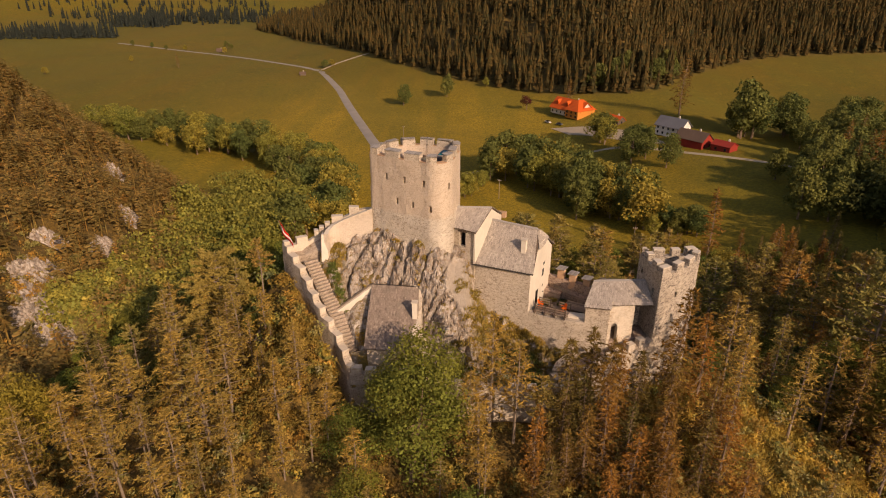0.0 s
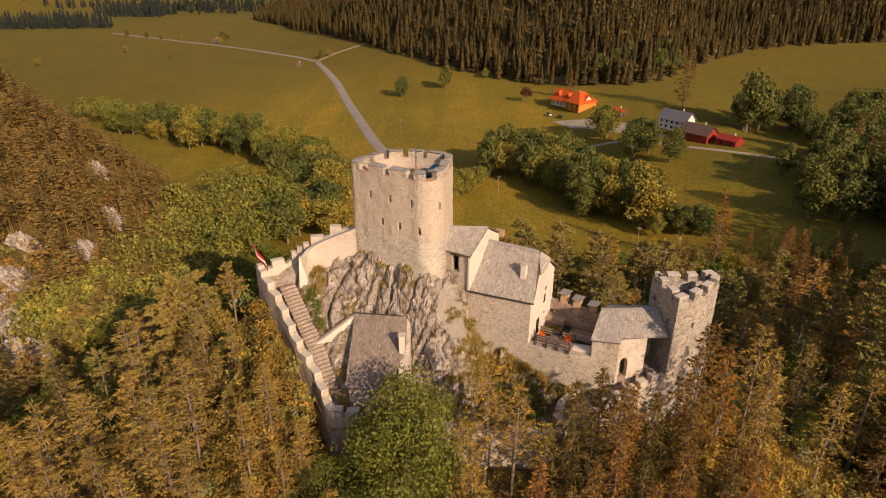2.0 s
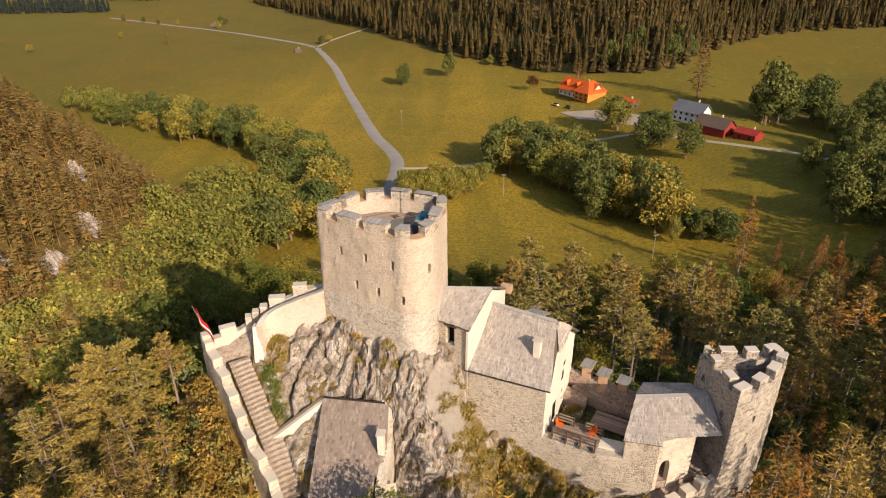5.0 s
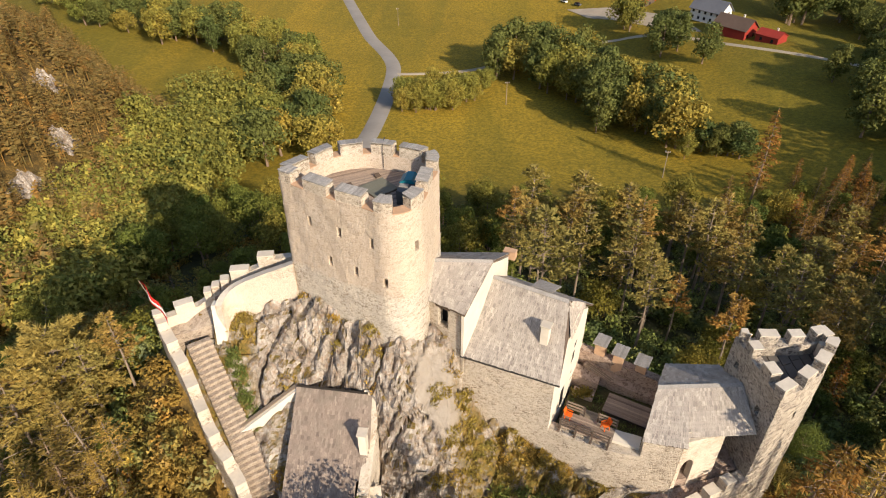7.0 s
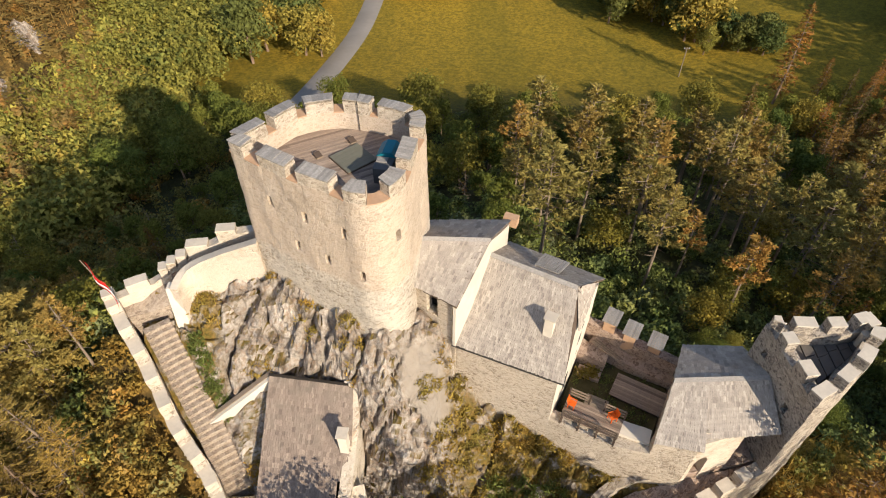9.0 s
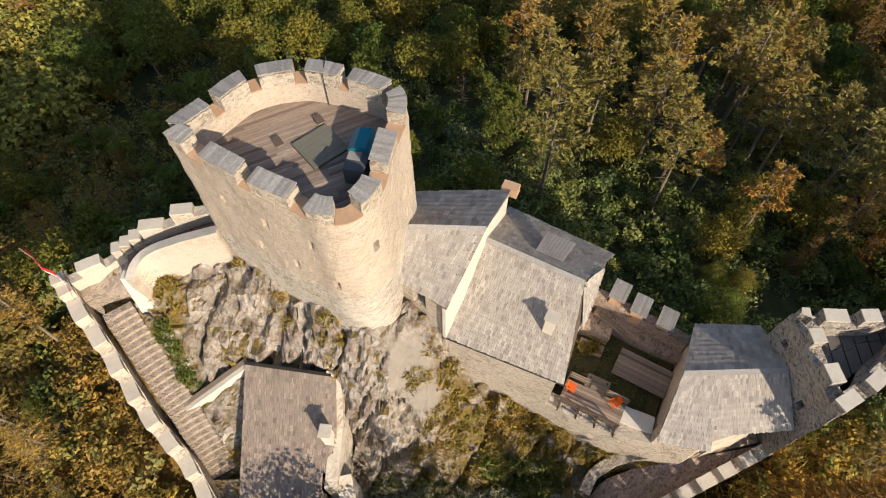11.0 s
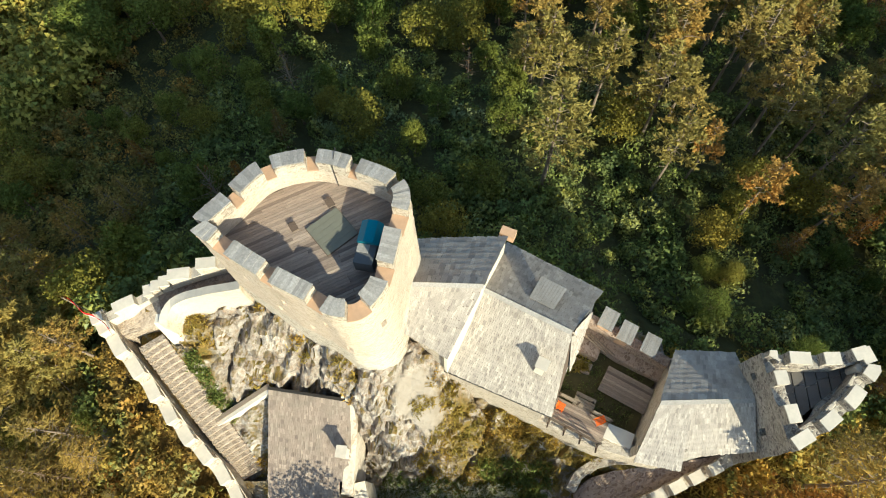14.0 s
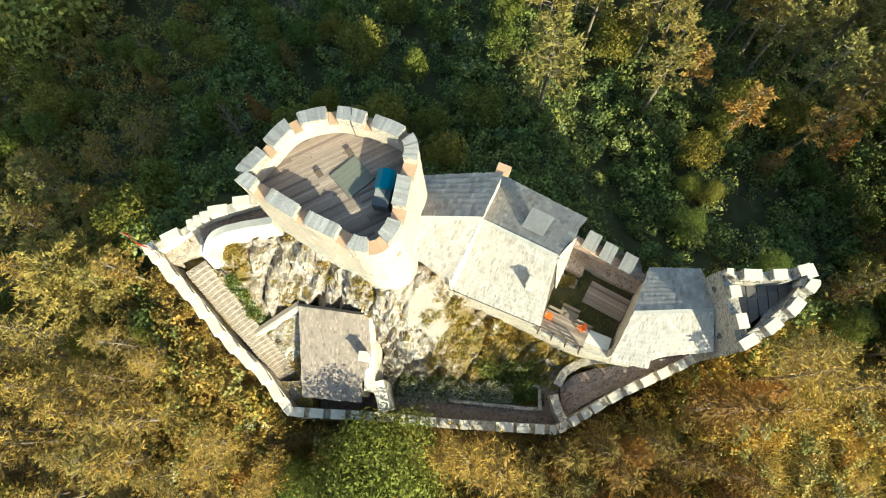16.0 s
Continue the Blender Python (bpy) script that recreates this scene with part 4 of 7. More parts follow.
def build_cottage():
    t = thing("courtyard_cottage", (-6, 61, -3), "small stone cottage with brown shingle lean-to roof against the crag", "cottage")
    A, B = (-8.75, 65.15, 4.5), (-3.55, 64.45, 4.5)
    C, D = (-9.1, 58.25, 0.05), (-4.15, 57.85, 0.05)
    E, F = (-3.2, 64.3, 4.42), (-3.15, 59.55, 1.25)
    w = Mesh()
    slab_wall(w, [(-8.75, 58.6), (-4.2, 58.25)], -5.2, -0.15, 0.5, 0.5)
    slab_wall(w, [(-8.6, 64.9), (-8.85, 58.6)], -5.2, [4.2, -0.1], -0.001 + 0.5, 0.5)
    part("wall", w, STONE, t)
    g = Mesh()
    slab_wall(g, [(-3.15, 58.6), (-2.9, 60.5), (-2.7, 62.6), (-3.0, 64.8)], -5.2, [0.9, 2.0, 3.3, 4.6], -0.75 + 1.5, 0.45, 0.08)
    part("gable_wall", g, STONE_FINE, t, "pale uneven stone gable wall standing proud of the roof")
    s = Mesh()
    slab_wall(s, [(-3.3, 59.4), (-2.75, 57.0)], -5.2, [0.7, -0.6], 1.0, 0.45, 0.06)
    part("buttress", s, STONE_FINE, t, "pale stone stub wall")
    r = Mesh()
    roof_slab(r, A, B, C, D)
    roof_slab(r, (B[0], B[1], B[2] - 0.01), E, (-4.05, 59.6, 1.2), F)
    roof = part("roof", r, DARK_WOOD, t)
    shingled(roof, A, B, C, D, 0.17, 0.32, BROWN_SHINGLE, BROWN_REST, 300, 31)
    shingled(roof, (-3.55, 64.45, 4.5), E, (-4.05, 59.6, 1.28), F, 0.17, 0.32, BROWN_SHINGLE, BROWN_REST, 0, 32)
    f = Mesh()
    roof_slab(f, (-8.8, 65.3, 4.56), (-3.5, 64.6, 4.56), (-8.8, 65.1, 4.58), (-3.5, 64.4, 4.58), 0.1)
    part("top_flashing", f, METAL, roof)
    c = Mesh()
    slab_wall(c, [(-3.78, 61.55), (-3.25, 61.5)], 1.5, 4.3, -0.6, 0.3, 0.02)
    ch = part("chimney", c, PLASTER, t, "cream plastered chimney")
    k = Mesh()
    k.box(pose(-3.52, 61.22, 4.3, 0, 0, -5), 0.72, 0.78, 0.08)
    part("chimney_cap", k, COPING, ch)


def build_gatehouse():
    t = thing("gatehouse", (20, 64, -2), "stone gatehouse with grey shingle roof beside the gate tower", "gatehouse")
    RA, RB = (17.3, 64.65, 5.35), (23.35, 64.9, 5.4)
    CA, CB, CC, CD = (15.6, 61.1, 3.9), (18.5, 60.55, 3.85), (18.75, 61.4, 3.95), (23.6, 61.95, 3.75)
    BA, BB = (19.25, 68.45, 3.65), (23.35, 68.25, 3.7)
    u = (CB[0] - CA[0]) / (CD[0] - CA[0])
    RM = tuple(np.array(RA) + (np.array(RB) - np.array(RA)) * u)
    w = Mesh()
    slab_wall(w, [(15.9, 61.5), (18.45, 60.95)], -4.5, 3.75, 0.6, 0.5)
    slab_wall(w, [(23.2, 68.0), (19.3, 68.2)], -8, 3.5, 0.5, 0.6)
    slab_wall(w, [(19.3, 68.0), (17.55, 64.7), (16.0, 61.6)], -3, [3.5, 5.2, 3.7], 0.4, 0.5)
    wall = part("wall", w, STONE, t)
    e0, e1 = Vector((18.5, 61.0)), Vector((21.6, 61.9))
    for name, a, b, z0, z1 in (("front_wall", 0.0, 0.10, -4.5, 3.8), ("front_wall", 0.40, 1.0, -4.5, 3.75)):
        g = Mesh()
        slab_wall(g, [tuple(e0.lerp(e1, a)), tuple(e0.lerp(e1, b))], z0, z1, 0.55, 0.35, 0.03)
        part(name, g, STONE_FINE, t)
    g = Mesh()
    steps = 9
    across = Vector((-(e1 - e0).y, (e1 - e0).x)).normalized() * 0.55
    vv, ff = [], []
    for k in range(steps + 1):
        c = e0.lerp(e1, 0.10 + 0.30 * k / steps)
        low = 0.9 + 0.75 * math.sqrt(max(0.0, 1 - (2 * k / steps - 1) ** 2))
        for o in (Vector((0, 0)), across):
            vv += [(c.x + o.x, c.y + o.y, low), (c.x + o.x, c.y + o.y, 3.8)]
    for k in range(steps):
        q = 4 * k
        ff += [(q, q + 4, q + 5, q + 1), (q + 6, q + 2, q + 3, q + 7), (q + 1, q + 5, q + 7, q + 3), (q + 4, q, q + 2, q + 6)]
    g.add(vv, ff)
    part("arch", g, STONE_FINE, t, "pale stone arch over the doorway")
    back = Mesh()
    slab_wall(back, [(18.9, 64.3), (23.3, 65.0)], -3.0, 4.6, 0.3, 0.5, 0.03)
    slab_wall(back, [(18.75, 61.6), (18.95, 64.3)], -3.0, 4.2, -0.3, 0.5, 0.03)
    part("inside_wall", back, STONE_DARK, t, "dark rubble wall inside the gate passage")
    passage = Mesh()
    passage.prism([(18.6, 61.2), (23.6, 62.2), (23.4, 65.0), (18.8, 64.3)], -3.5, -0.75)
    part("passage_floor", passage, PINK_COBBLE, t)
    r = Mesh()
    roof_slab(r, RA, RM, CA, CB)
    roof_slab(r, RM, RB, CC, CD)
    roof_slab(r, RB, RA, BB, BA)
    roof = part("roof", r, DARK_WOOD, t)
    shingled(roof, RA, RM, CA, CB, 0.135, 0.36, SHINGLE, SHINGLE_REST, 140, 41)
    shingled(roof, RM, RB, CC, CD, 0.135, 0.36, SHINGLE, SHINGLE_REST, 160, 42)
    shingled(roof, RB, RA, BB, BA, 0.26, 0.40, SHINGLE, SHINGLE_REST, 0, 43)
    rc = Mesh()
    roof_slab(rc, (17.3, 64.7, 5.46), (23.35, 64.95, 5.5), (17.2, 64.42, 5.34), (23.35, 64.67, 5.39), 0.04)
    part("ridge_board", rc, CAP_BOARD, roof)


build_stair_house()
build_hall()
build_cottage()
build_gatehouse()


def build_gate_tower():
    t = thing("gate_tower", (26, 65, -6), "wedge-shaped gate tower of dark and pale rubble stone with battlements", "tower")
    ring = [(23.95, 61.45), (26.0, 62.6), (28.0, 64.1), (29.95, 66.3), (29.45, 67.85), (27.6, 67.35), (25.6, 67.3), (23.2, 67.4), (23.5, 64.5)]
    sill = 7.65
    dense = np.vstack([np.linspace(ring[i], ring[(i + 1) % len(ring)], 7)[:-1] for i in range(len(ring))])
    n = len(dense)
    centre = dense.mean(0)
    inner = inset(dense, 0.85)
    zs = np.linspace(-10, sill, 36)
    v, f = [], []
    for z in zs:
        k = 1 + 0.05 * max(0, (sill - z) / 14)
        for p in dense:
            q = centre + (p - centre) * k
            w = Vector((q[0], q[1], z))
            v.append(tuple(w + noise.noise_vector(w * 1.1) * 0.07 + noise.noise_vector(w * 3.3) * 0.04))
    for j in range(len(zs) - 1):
        for i in range(n):
            a, b = j * n + i, j * n + (i + 1) % n
            f.append((a, b, b + n, a + n))
    top, o = (len(zs) - 1) * n, len(v)
    for z in (sill, 6.6):
        v.extend((p[0], p[1], z) for p in inner)
    for i in range(n):
        j = (i + 1) % n
        f.append((top + i, top + j, o + j, o + i))
        f.append((o + i, o + j, o + n + j, o + n + i))
    f.append(tuple(o + n + i for i in range(n)))
    f.append(tuple(range(n - 1, -1, -1)))
    ms = Mesh()
    ms.add(v, f)
    wall = part("wall", ms, STONE_DARK, t)
    cut(wall, [(pose(23.62, 62.9, 4.6, 0, 0, 97), 0.45, 1.6, 0.75), (pose(23.3, 66.3, 5.6, 0, 0, 97), 0.45, 1.6, 0.6), (pose(26.3, 62.9, 4.2, 0, 0, 34), 0.4, 1.6, 0.7)])

    def along(s):
        k = s * n
        i = int(k) % n
        return dense[i] + (dense[(i + 1) % n] - dense[i]) * (k - int(k)), inner[i] + (inner[(i + 1) % n] - inner[i]) * (k - int(k))

    k9 = 1 / len(ring)
    for a, b in ((0.0, 0.55), (0.95, 1.45), (1.85, 2.35), (2.65, 3.15), (3.35, 3.95), (4.1, 4.6), (5.0, 5.5), (5.9, 6.45), (6.75, 7.12), (7.45, 7.75), (8.15, 8.5)):
        pts = [along(k9 * (a + (b - a) * q / 4)) for q in range(5)]
        out, inn = [p[0] for p in pts], [p[1] for p in pts]
        c = Mesh()
        slab_wall(c, out, sill - 0.08, 8.42, 0.72, 0.3, 0.04)
        mer = part("merlon", c, STONE_DARK, t)
        h = Mesh()
        slab_wall(h, out, 8.42, 8.52, 0.78, 0.4, 0.02)
        part("cap", h, COPING, mer, "pale flat coping slab")
    # floor of dark slabs
    for k in range(6):
        a = Mesh()
        x0, x1 = 24.55 + 0.78 * k, 24.55 + 0.78 * (k + 1) - 0.09
        lo = lambda x: 62.85 + (x - 24.5) * 0.72 + 0.15
        hi = lambda x: 66.35 + (x - 24.5) * 0.08
        for q in range(2):
            y = lambda x, s: lo(x) + (hi(x) - lo(x)) * s
            s0, s1 = (0.0, 0.56 + 0.1 * (k % 2)) if q == 0 else (0.59 + 0.1 * (k % 2), 1.0)
            b = Mesh()
            b.prism([(x0, y(x0, s0)), (x1, y(x1, s0)), (x1, y(x1, s1)), (x0, y(x0, s1))], 6.6, 6.72)
            part("slab", b, SLATE, t)
    pot = Mesh()
    pot.tube([(29.0, 66.5, 6.6), (29.0, 66.5, 7.9), (29.0, 66.5, 7.95)], [0.3, 0.3, 0.2], 12)
    part("vent_pipe", pot, COPING, t, "short pale stone pipe")


build_gate_tower()

# ---- castle: curtain walls, stairs, terrace ----


def merlon_run(parent, line, ztop, spans, thick, high, mat, cap_mat, group=None):
    """Merlons with flat copings along a line; spans in metres from its start. Each has a level top."""
    p = np.column_stack([np.array(line, float), ztop])
    d = np.concatenate([[0], np.cumsum(np.linalg.norm(np.diff(p[:, :2], axis=0), axis=1))])
    at = lambda s: np.array([np.interp(s, d, p[:, j]) for j in range(3)])
    for a, b in spans:
        q = [at(a + (b - a) * k / 3) for k in range(4)]
        z = at((a + b) / 2)[2]
        ms = Mesh()
        slab_wall(ms, [c[:2] for c in q], z - high - 0.25, z - 0.1, thick, 0.35, 0.04)
        mer = part("merlon", ms, mat, parent)
        cp = Mesh()
        slab_wall(cp, [c[:2] for c in q], z - 0.1, z, thick * 1.04, 0.5, 0.02)
        part("cap", cp, cap_mat, mer, "pale flat coping stone")


def build_curtain():
    t = thing("curtain_wall", (-15, 62, -2), "long battlemented curtain wall of pale rubble stone round the courtyard", "castle wall")
    left = [(-20.05, 69.0), (-18.6, 67.0), (-17.1, 65.2), (-14.8, 61.9), (-12.6, 59.6), (-11.0, 57.0)]
    zl = [8.5, 7.3, 6.0, 3.2, 1.0, -1.0]
    w = Mesh()
    slab_wall(w, left, [-3, -4, -5, -6.5, -8, -9], [z - 0.38 for z in zl], 0.85, 0.5, 0.05)
    part("wall", w, STONE, t)
    length = float(np.linalg.norm(np.diff(np.array(left), axis=0), axis=1).sum())
    spans, s = [], 0.1
    while s < length - 1.4:
        spans.append((s, s + 1.47))
        s += 1.58
    merlon_run(t, left, zl, spans, 0.78, 1.0, STONE_FINE, COPING)
    front = [(-11.0, 57.0), (-10.6, 56.6), (-8.1, 56.45), (-3.5, 56.25), (3.3, 55.65), (12.3, 55.25)]
    zf = [-1.1, -1.3, -1.6, -2.4, -2.9, -3.0]
    w = Mesh()
    slab_wall(w, front, [-9.5, -9.5, -9.5, -9.5, -9.5, -9.5], [z - 0.75 for z in zf], 0.8, 0.5, 0.06)
    part("wall", w, STONE, t)
    spans = [(0.0, 0.6), (0.75, 1.9), (2.3, 3.5), (4.1, 5.3), (5.75, 6.7), (7.2, 7.75), (10.0, 11.5), (11.75, 13.1), (13.45, 14.0), (15.1, 15.9), (18.3, 19.8), (20.1, 21.15), (21.7, 22.5), (22.95, 23.6)]
    merlon_run(t, front, zf, spans, 0.75, 0.75, STONE_FINE, COPING)
    right = [(12.3, 55.25), (13.2, 55.6), (15.4, 56.95), (17.7, 58.35), (21.3, 60.05), (24.3, 61.5)]
    zr = [-3.0, -2.8, -2.2, -1.4, -0.5, 0.2]
    w = Mesh()
    slab_wall(w, right, -10, [z - 0.75 for z in zr], 0.8, 0.5, 0.06)
    part("wall", w, STONE, t)
    spans = [(0.3, 0.95), (1.6, 2.3), (2.7, 3.4), (3.7, 4.6), (5.3, 6.4), (6.75, 7.8), (8.2, 9.3), (9.7, 10.7), (11.2, 12.1)]
    merlon_run(t, right, zr, spans, 0.75, 0.75, STONE_FINE, COPING)


def build_bastion():
    t = thing("bastion_wall", (-14, 70, 4), "curved stepped battlement wall linking tower and flag corner", "castle wall")
    outer = [(-8.8, 71.9), (-10.8, 71.75), (-12.8, 71.45), (-14.4, 71.2), (-15.8, 70.9), (-17.1, 70.5), (-18.2, 69.9), (-19.9, 68.9)]
    zo = [12.6, 12.35, 11.4, 10.4, 9.5, 8.75, 8.65, 8.5]
    inner = resample([(-8.9, 70.05, 12.35), (-11.3, 70.0, 11.4), (-12.9, 69.85, 10.75), (-13.8, 69.6, 10.35), (-14.3, 69.2, 10.05), (-14.55, 68.7, 9.85), (-14.65, 68.1, 9.65)], 40)
    w = Mesh()
    slab_wall(w, outer[::-1], -4, [z - 0.72 for z in zo[::-1]], -0.66, 0.4, 0.05)
    part("outer_wall", w, STONE_FINE, t, "pale stepped outer wall")
    w = Mesh()
    slab_wall(w, [tuple(p[:2]) for p in inner], 2.0, [p[2] for p in inner], 0.5, 0.4, 0.03)
    part("inner_wall", w, BASTION_PLASTER, t, "smooth cream rendered inner wall")
    c = Mesh()
    slab_wall(c, [tuple(p[:2]) for p in inner], [p[2] + 0.005 for p in inner], [p[2] + 0.06 for p in inner], 0.53, 0.4, 0.015)
    part("coping", c, COPING, t)
    o = resample(np.column_stack([outer, zo])[:5], 40)
    v, f = [], []
    for p, q in zip(o, inner):
        z = q[2] - 0.95
        v.extend(((p[0], p[1], z), ((p[0] + q[0]) / 2, (p[1] + q[1]) / 2, z + 0.02), (q[0], q[1], z)))
    for r in range(39):
        for k in range(2):
            f.append((r * 3 + k, r * 3 + k + 1, r * 3 + k + 4, r * 3 + k + 3))
    path = Mesh()
    path.add(rough(v, 0.03, 1.2), f)
    part("walkway", path, COBBLE, t, "dark brown earthen wall walk")
    e = Mesh()
    k = [(-14.95, 68.15), (-14.2, 68.3), (-14.15, 68.75), (-14.95, 68.75)]
    low = [(-15.2, 67.25), (-14.45, 67.4), (-14.15, 68.75), (-14.95, 68.75)]
    e.add([(*p, 2.5) for p in low] + [(*p, 9.6) for p in k], [(3, 2, 1, 0), (4, 5, 6, 7), (0, 1, 5, 4), (1, 2, 6, 5), (2, 3, 7, 6), (3, 0, 4, 7)])
    part("buttress", e, PLASTER, t, "pale rendered buttress leaning on the corner")
    d = np.linalg.norm(np.diff(np.array(outer), axis=0), axis=1).sum()
    spans = [(2.0, 3.2), (4.0, 5.4), (5.65, 6.3), (6.45, 7.0), (7.15, 7.7), (8.7, 10.1), (10.9, 12.1)]
    merlon_run(t, outer[::-1], zo[::-1], [(d - b, d - a) for a, b in spans], -0.7, 0.75, STONE_FINE, COPING)
    w = Mesh()
    w.prism([(-20.0, 69.0), (-18.5, 67.9), (-17.2, 68.5), (-14.9, 69.0), (-14.9, 70.6), (-16.9, 70.3), (-18.1, 69.8)], -3, [6.95, 6.8, 6.7, 7.4, 8.6, 7.6, 7.0])
    part("corner_platform", w, STEP, t)


def build_stairs():
    t = thing("stone_stairs", (-14, 64, -2), "steep flight of rubble stone steps along the curtain wall", "stairs")
    a, b, c = Vector((-16.5, 67.8, 6.55)), Vector((-12.75, 62.75, 1.85)), Vector((-11.0, 60.0, -1.7))
    rng = random.Random(8)
    for p, q, count in ((a, b, 18), (b, c, 11)):
        d = (q - p)
        flat = Vector((d.x, d.y, 0)).length
        ang = math.degrees(math.atan2(d.y, d.x))
        for k in range(count):
            o = p + d * ((k + 0.5) / count)
            s = Mesh()
            s.box(Matrix.Identity(4), flat / count + 0.12, 1.75, 0.55)
            s.v = rough([tuple(Vector(x) + Vector((k, 0, 0))) for x in s.v], 0.05, 1.5)
            s.v = [(x - k, y, z) for x, y, z in s.v]
            piece("step", s.data("step", STEP), pose(o.x, o.y, o.z - 0.55, 0, 0, ang), t)
    e = Mesh()
    e.prism([(-16.9, 67.9), (-15.3, 68.6), (-11.9, 63.6), (-10.1, 60.4), (-11.6, 59.3), (-13.4, 62.1)], [-3] * 6, [6.0, 6.0, 1.6, -2.2, -2.2, 1.4])
    part("core", e, STONE_DARK, t)




def build_small_walls():
    t = thing("slanting_wall", (-11, 64, 0), "low rendered wall slanting up from the stairs to the cottage", "wall")
    w = Mesh()
    slab_wall(w, [(-12.95, 62.85), (-8.7, 64.95)], [-2, -1], [1.9, 4.35], 0.28, 0.4, 0.03)
    part("wall", w, PLASTER, t)
    c = Mesh()
    slab_wall(c, [(-13.0, 63.1), (-8.7, 65.25)], [1.2, 3.6], [2.05, 4.5], 0.32, 0.5, 0.01)
    part("coping_board", c, PALE_WOOD, t, "weathered boards on top")
    r = thing("ramp_wall", (15, 60, -5), "curved retaining wall of rubble beside the cobbled ramp", "wall")
    w = Mesh()
    slab_wall(w, [(12.95, 59.3), (13.5, 60.3), (14.6, 61.0), (15.9, 61.3), (17.8, 61.25)], -6.0, [-3.7, -3.2, -2.7, -2.2, -1.5], 0.7, 0.35, 0.06)
    part("wall", w, STONE, r)
    s = thing("ramp_pier", (13, 57.5, -5), "stone pier at the foot of the ramp", "wall")
    w = Mesh()
    slab_wall(w, [(13.6, 56.2), (12.95, 57.3), (12.6, 58.7)], -6, [-3.0, -3.1, -3.3], 0.75, 0.4, 0.05)
    part("wall", w, STONE, s)




def build_paving():
    lane = Mesh()
    ring = [(-9.8, 57.0), (-3, 56.7), (4, 56.2), (12.4, 55.8), (12.9, 58.5), (12.9, 61.4), (11.9, 61.4), (11.6, 57.6), (5, 57.6), (-2, 58.4), (-9.4, 58.6)]
    lane.prism(ring, -6.5, -4.95)
    single("lane", lane, COBBLE, "dark cobbled lane inside the curtain wall", "paving", kind="structure")
    ramp = Mesh()
    left = resample([(13.0, 59.2, -4.7), (14.0, 60.3, -3.9), (15.9, 60.9, -2.9), (18.5, 61.2, -1.9), (23.5, 62.0, -0.8)], 20)
    rightl = resample([(13.2, 56.4, -4.7), (14.6, 57.6, -3.9), (16.9, 58.9, -2.9), (20.4, 60.5, -1.9), (23.9, 61.9, -0.8)], 20)
    v = [tuple(p) for p in left] + [tuple(p) for p in rightl] + [(p[0], p[1], -7) for p in left] + [(p[0], p[1], -7) for p in rightl]
    f = []
    for i in range(19):
        f += [(i, 20 + i, 21 + i, i + 1), (40 + i, 41 + i, 61 + i, 60 + i), (i, i + 1, 41 + i, 40 + i), (20 + i, 60 + i, 61 + i, 21 + i)]
    ramp.add(v, f)
    single("ramp", ramp, PINK_COBBLE, "cobbled ramp climbing to the gate", "paving", kind="structure")
    edge = thing("garden_edge", (11.5, 58, -5), "low stone edging of the garden bed with small steps", "edging")
    for a, b in (((10.2, 57.25), (11.35, 57.25)), ((11.3, 57.25), (11.35, 59.2)), ((10.5, 59.2), (11.2, 59.2)), ((11.5, 59.9), (11.65, 61.6)), ((10.4, 59.9), (11.5, 59.9)), ((3.0, 57.9), (10.2, 57.25))):
        w = Mesh()
        slab_wall(w, [a, b], -5.5, -4.62, 0.3, 0.35, 0.04)
        part("edge_stone", w, STONE_DARK, edge)


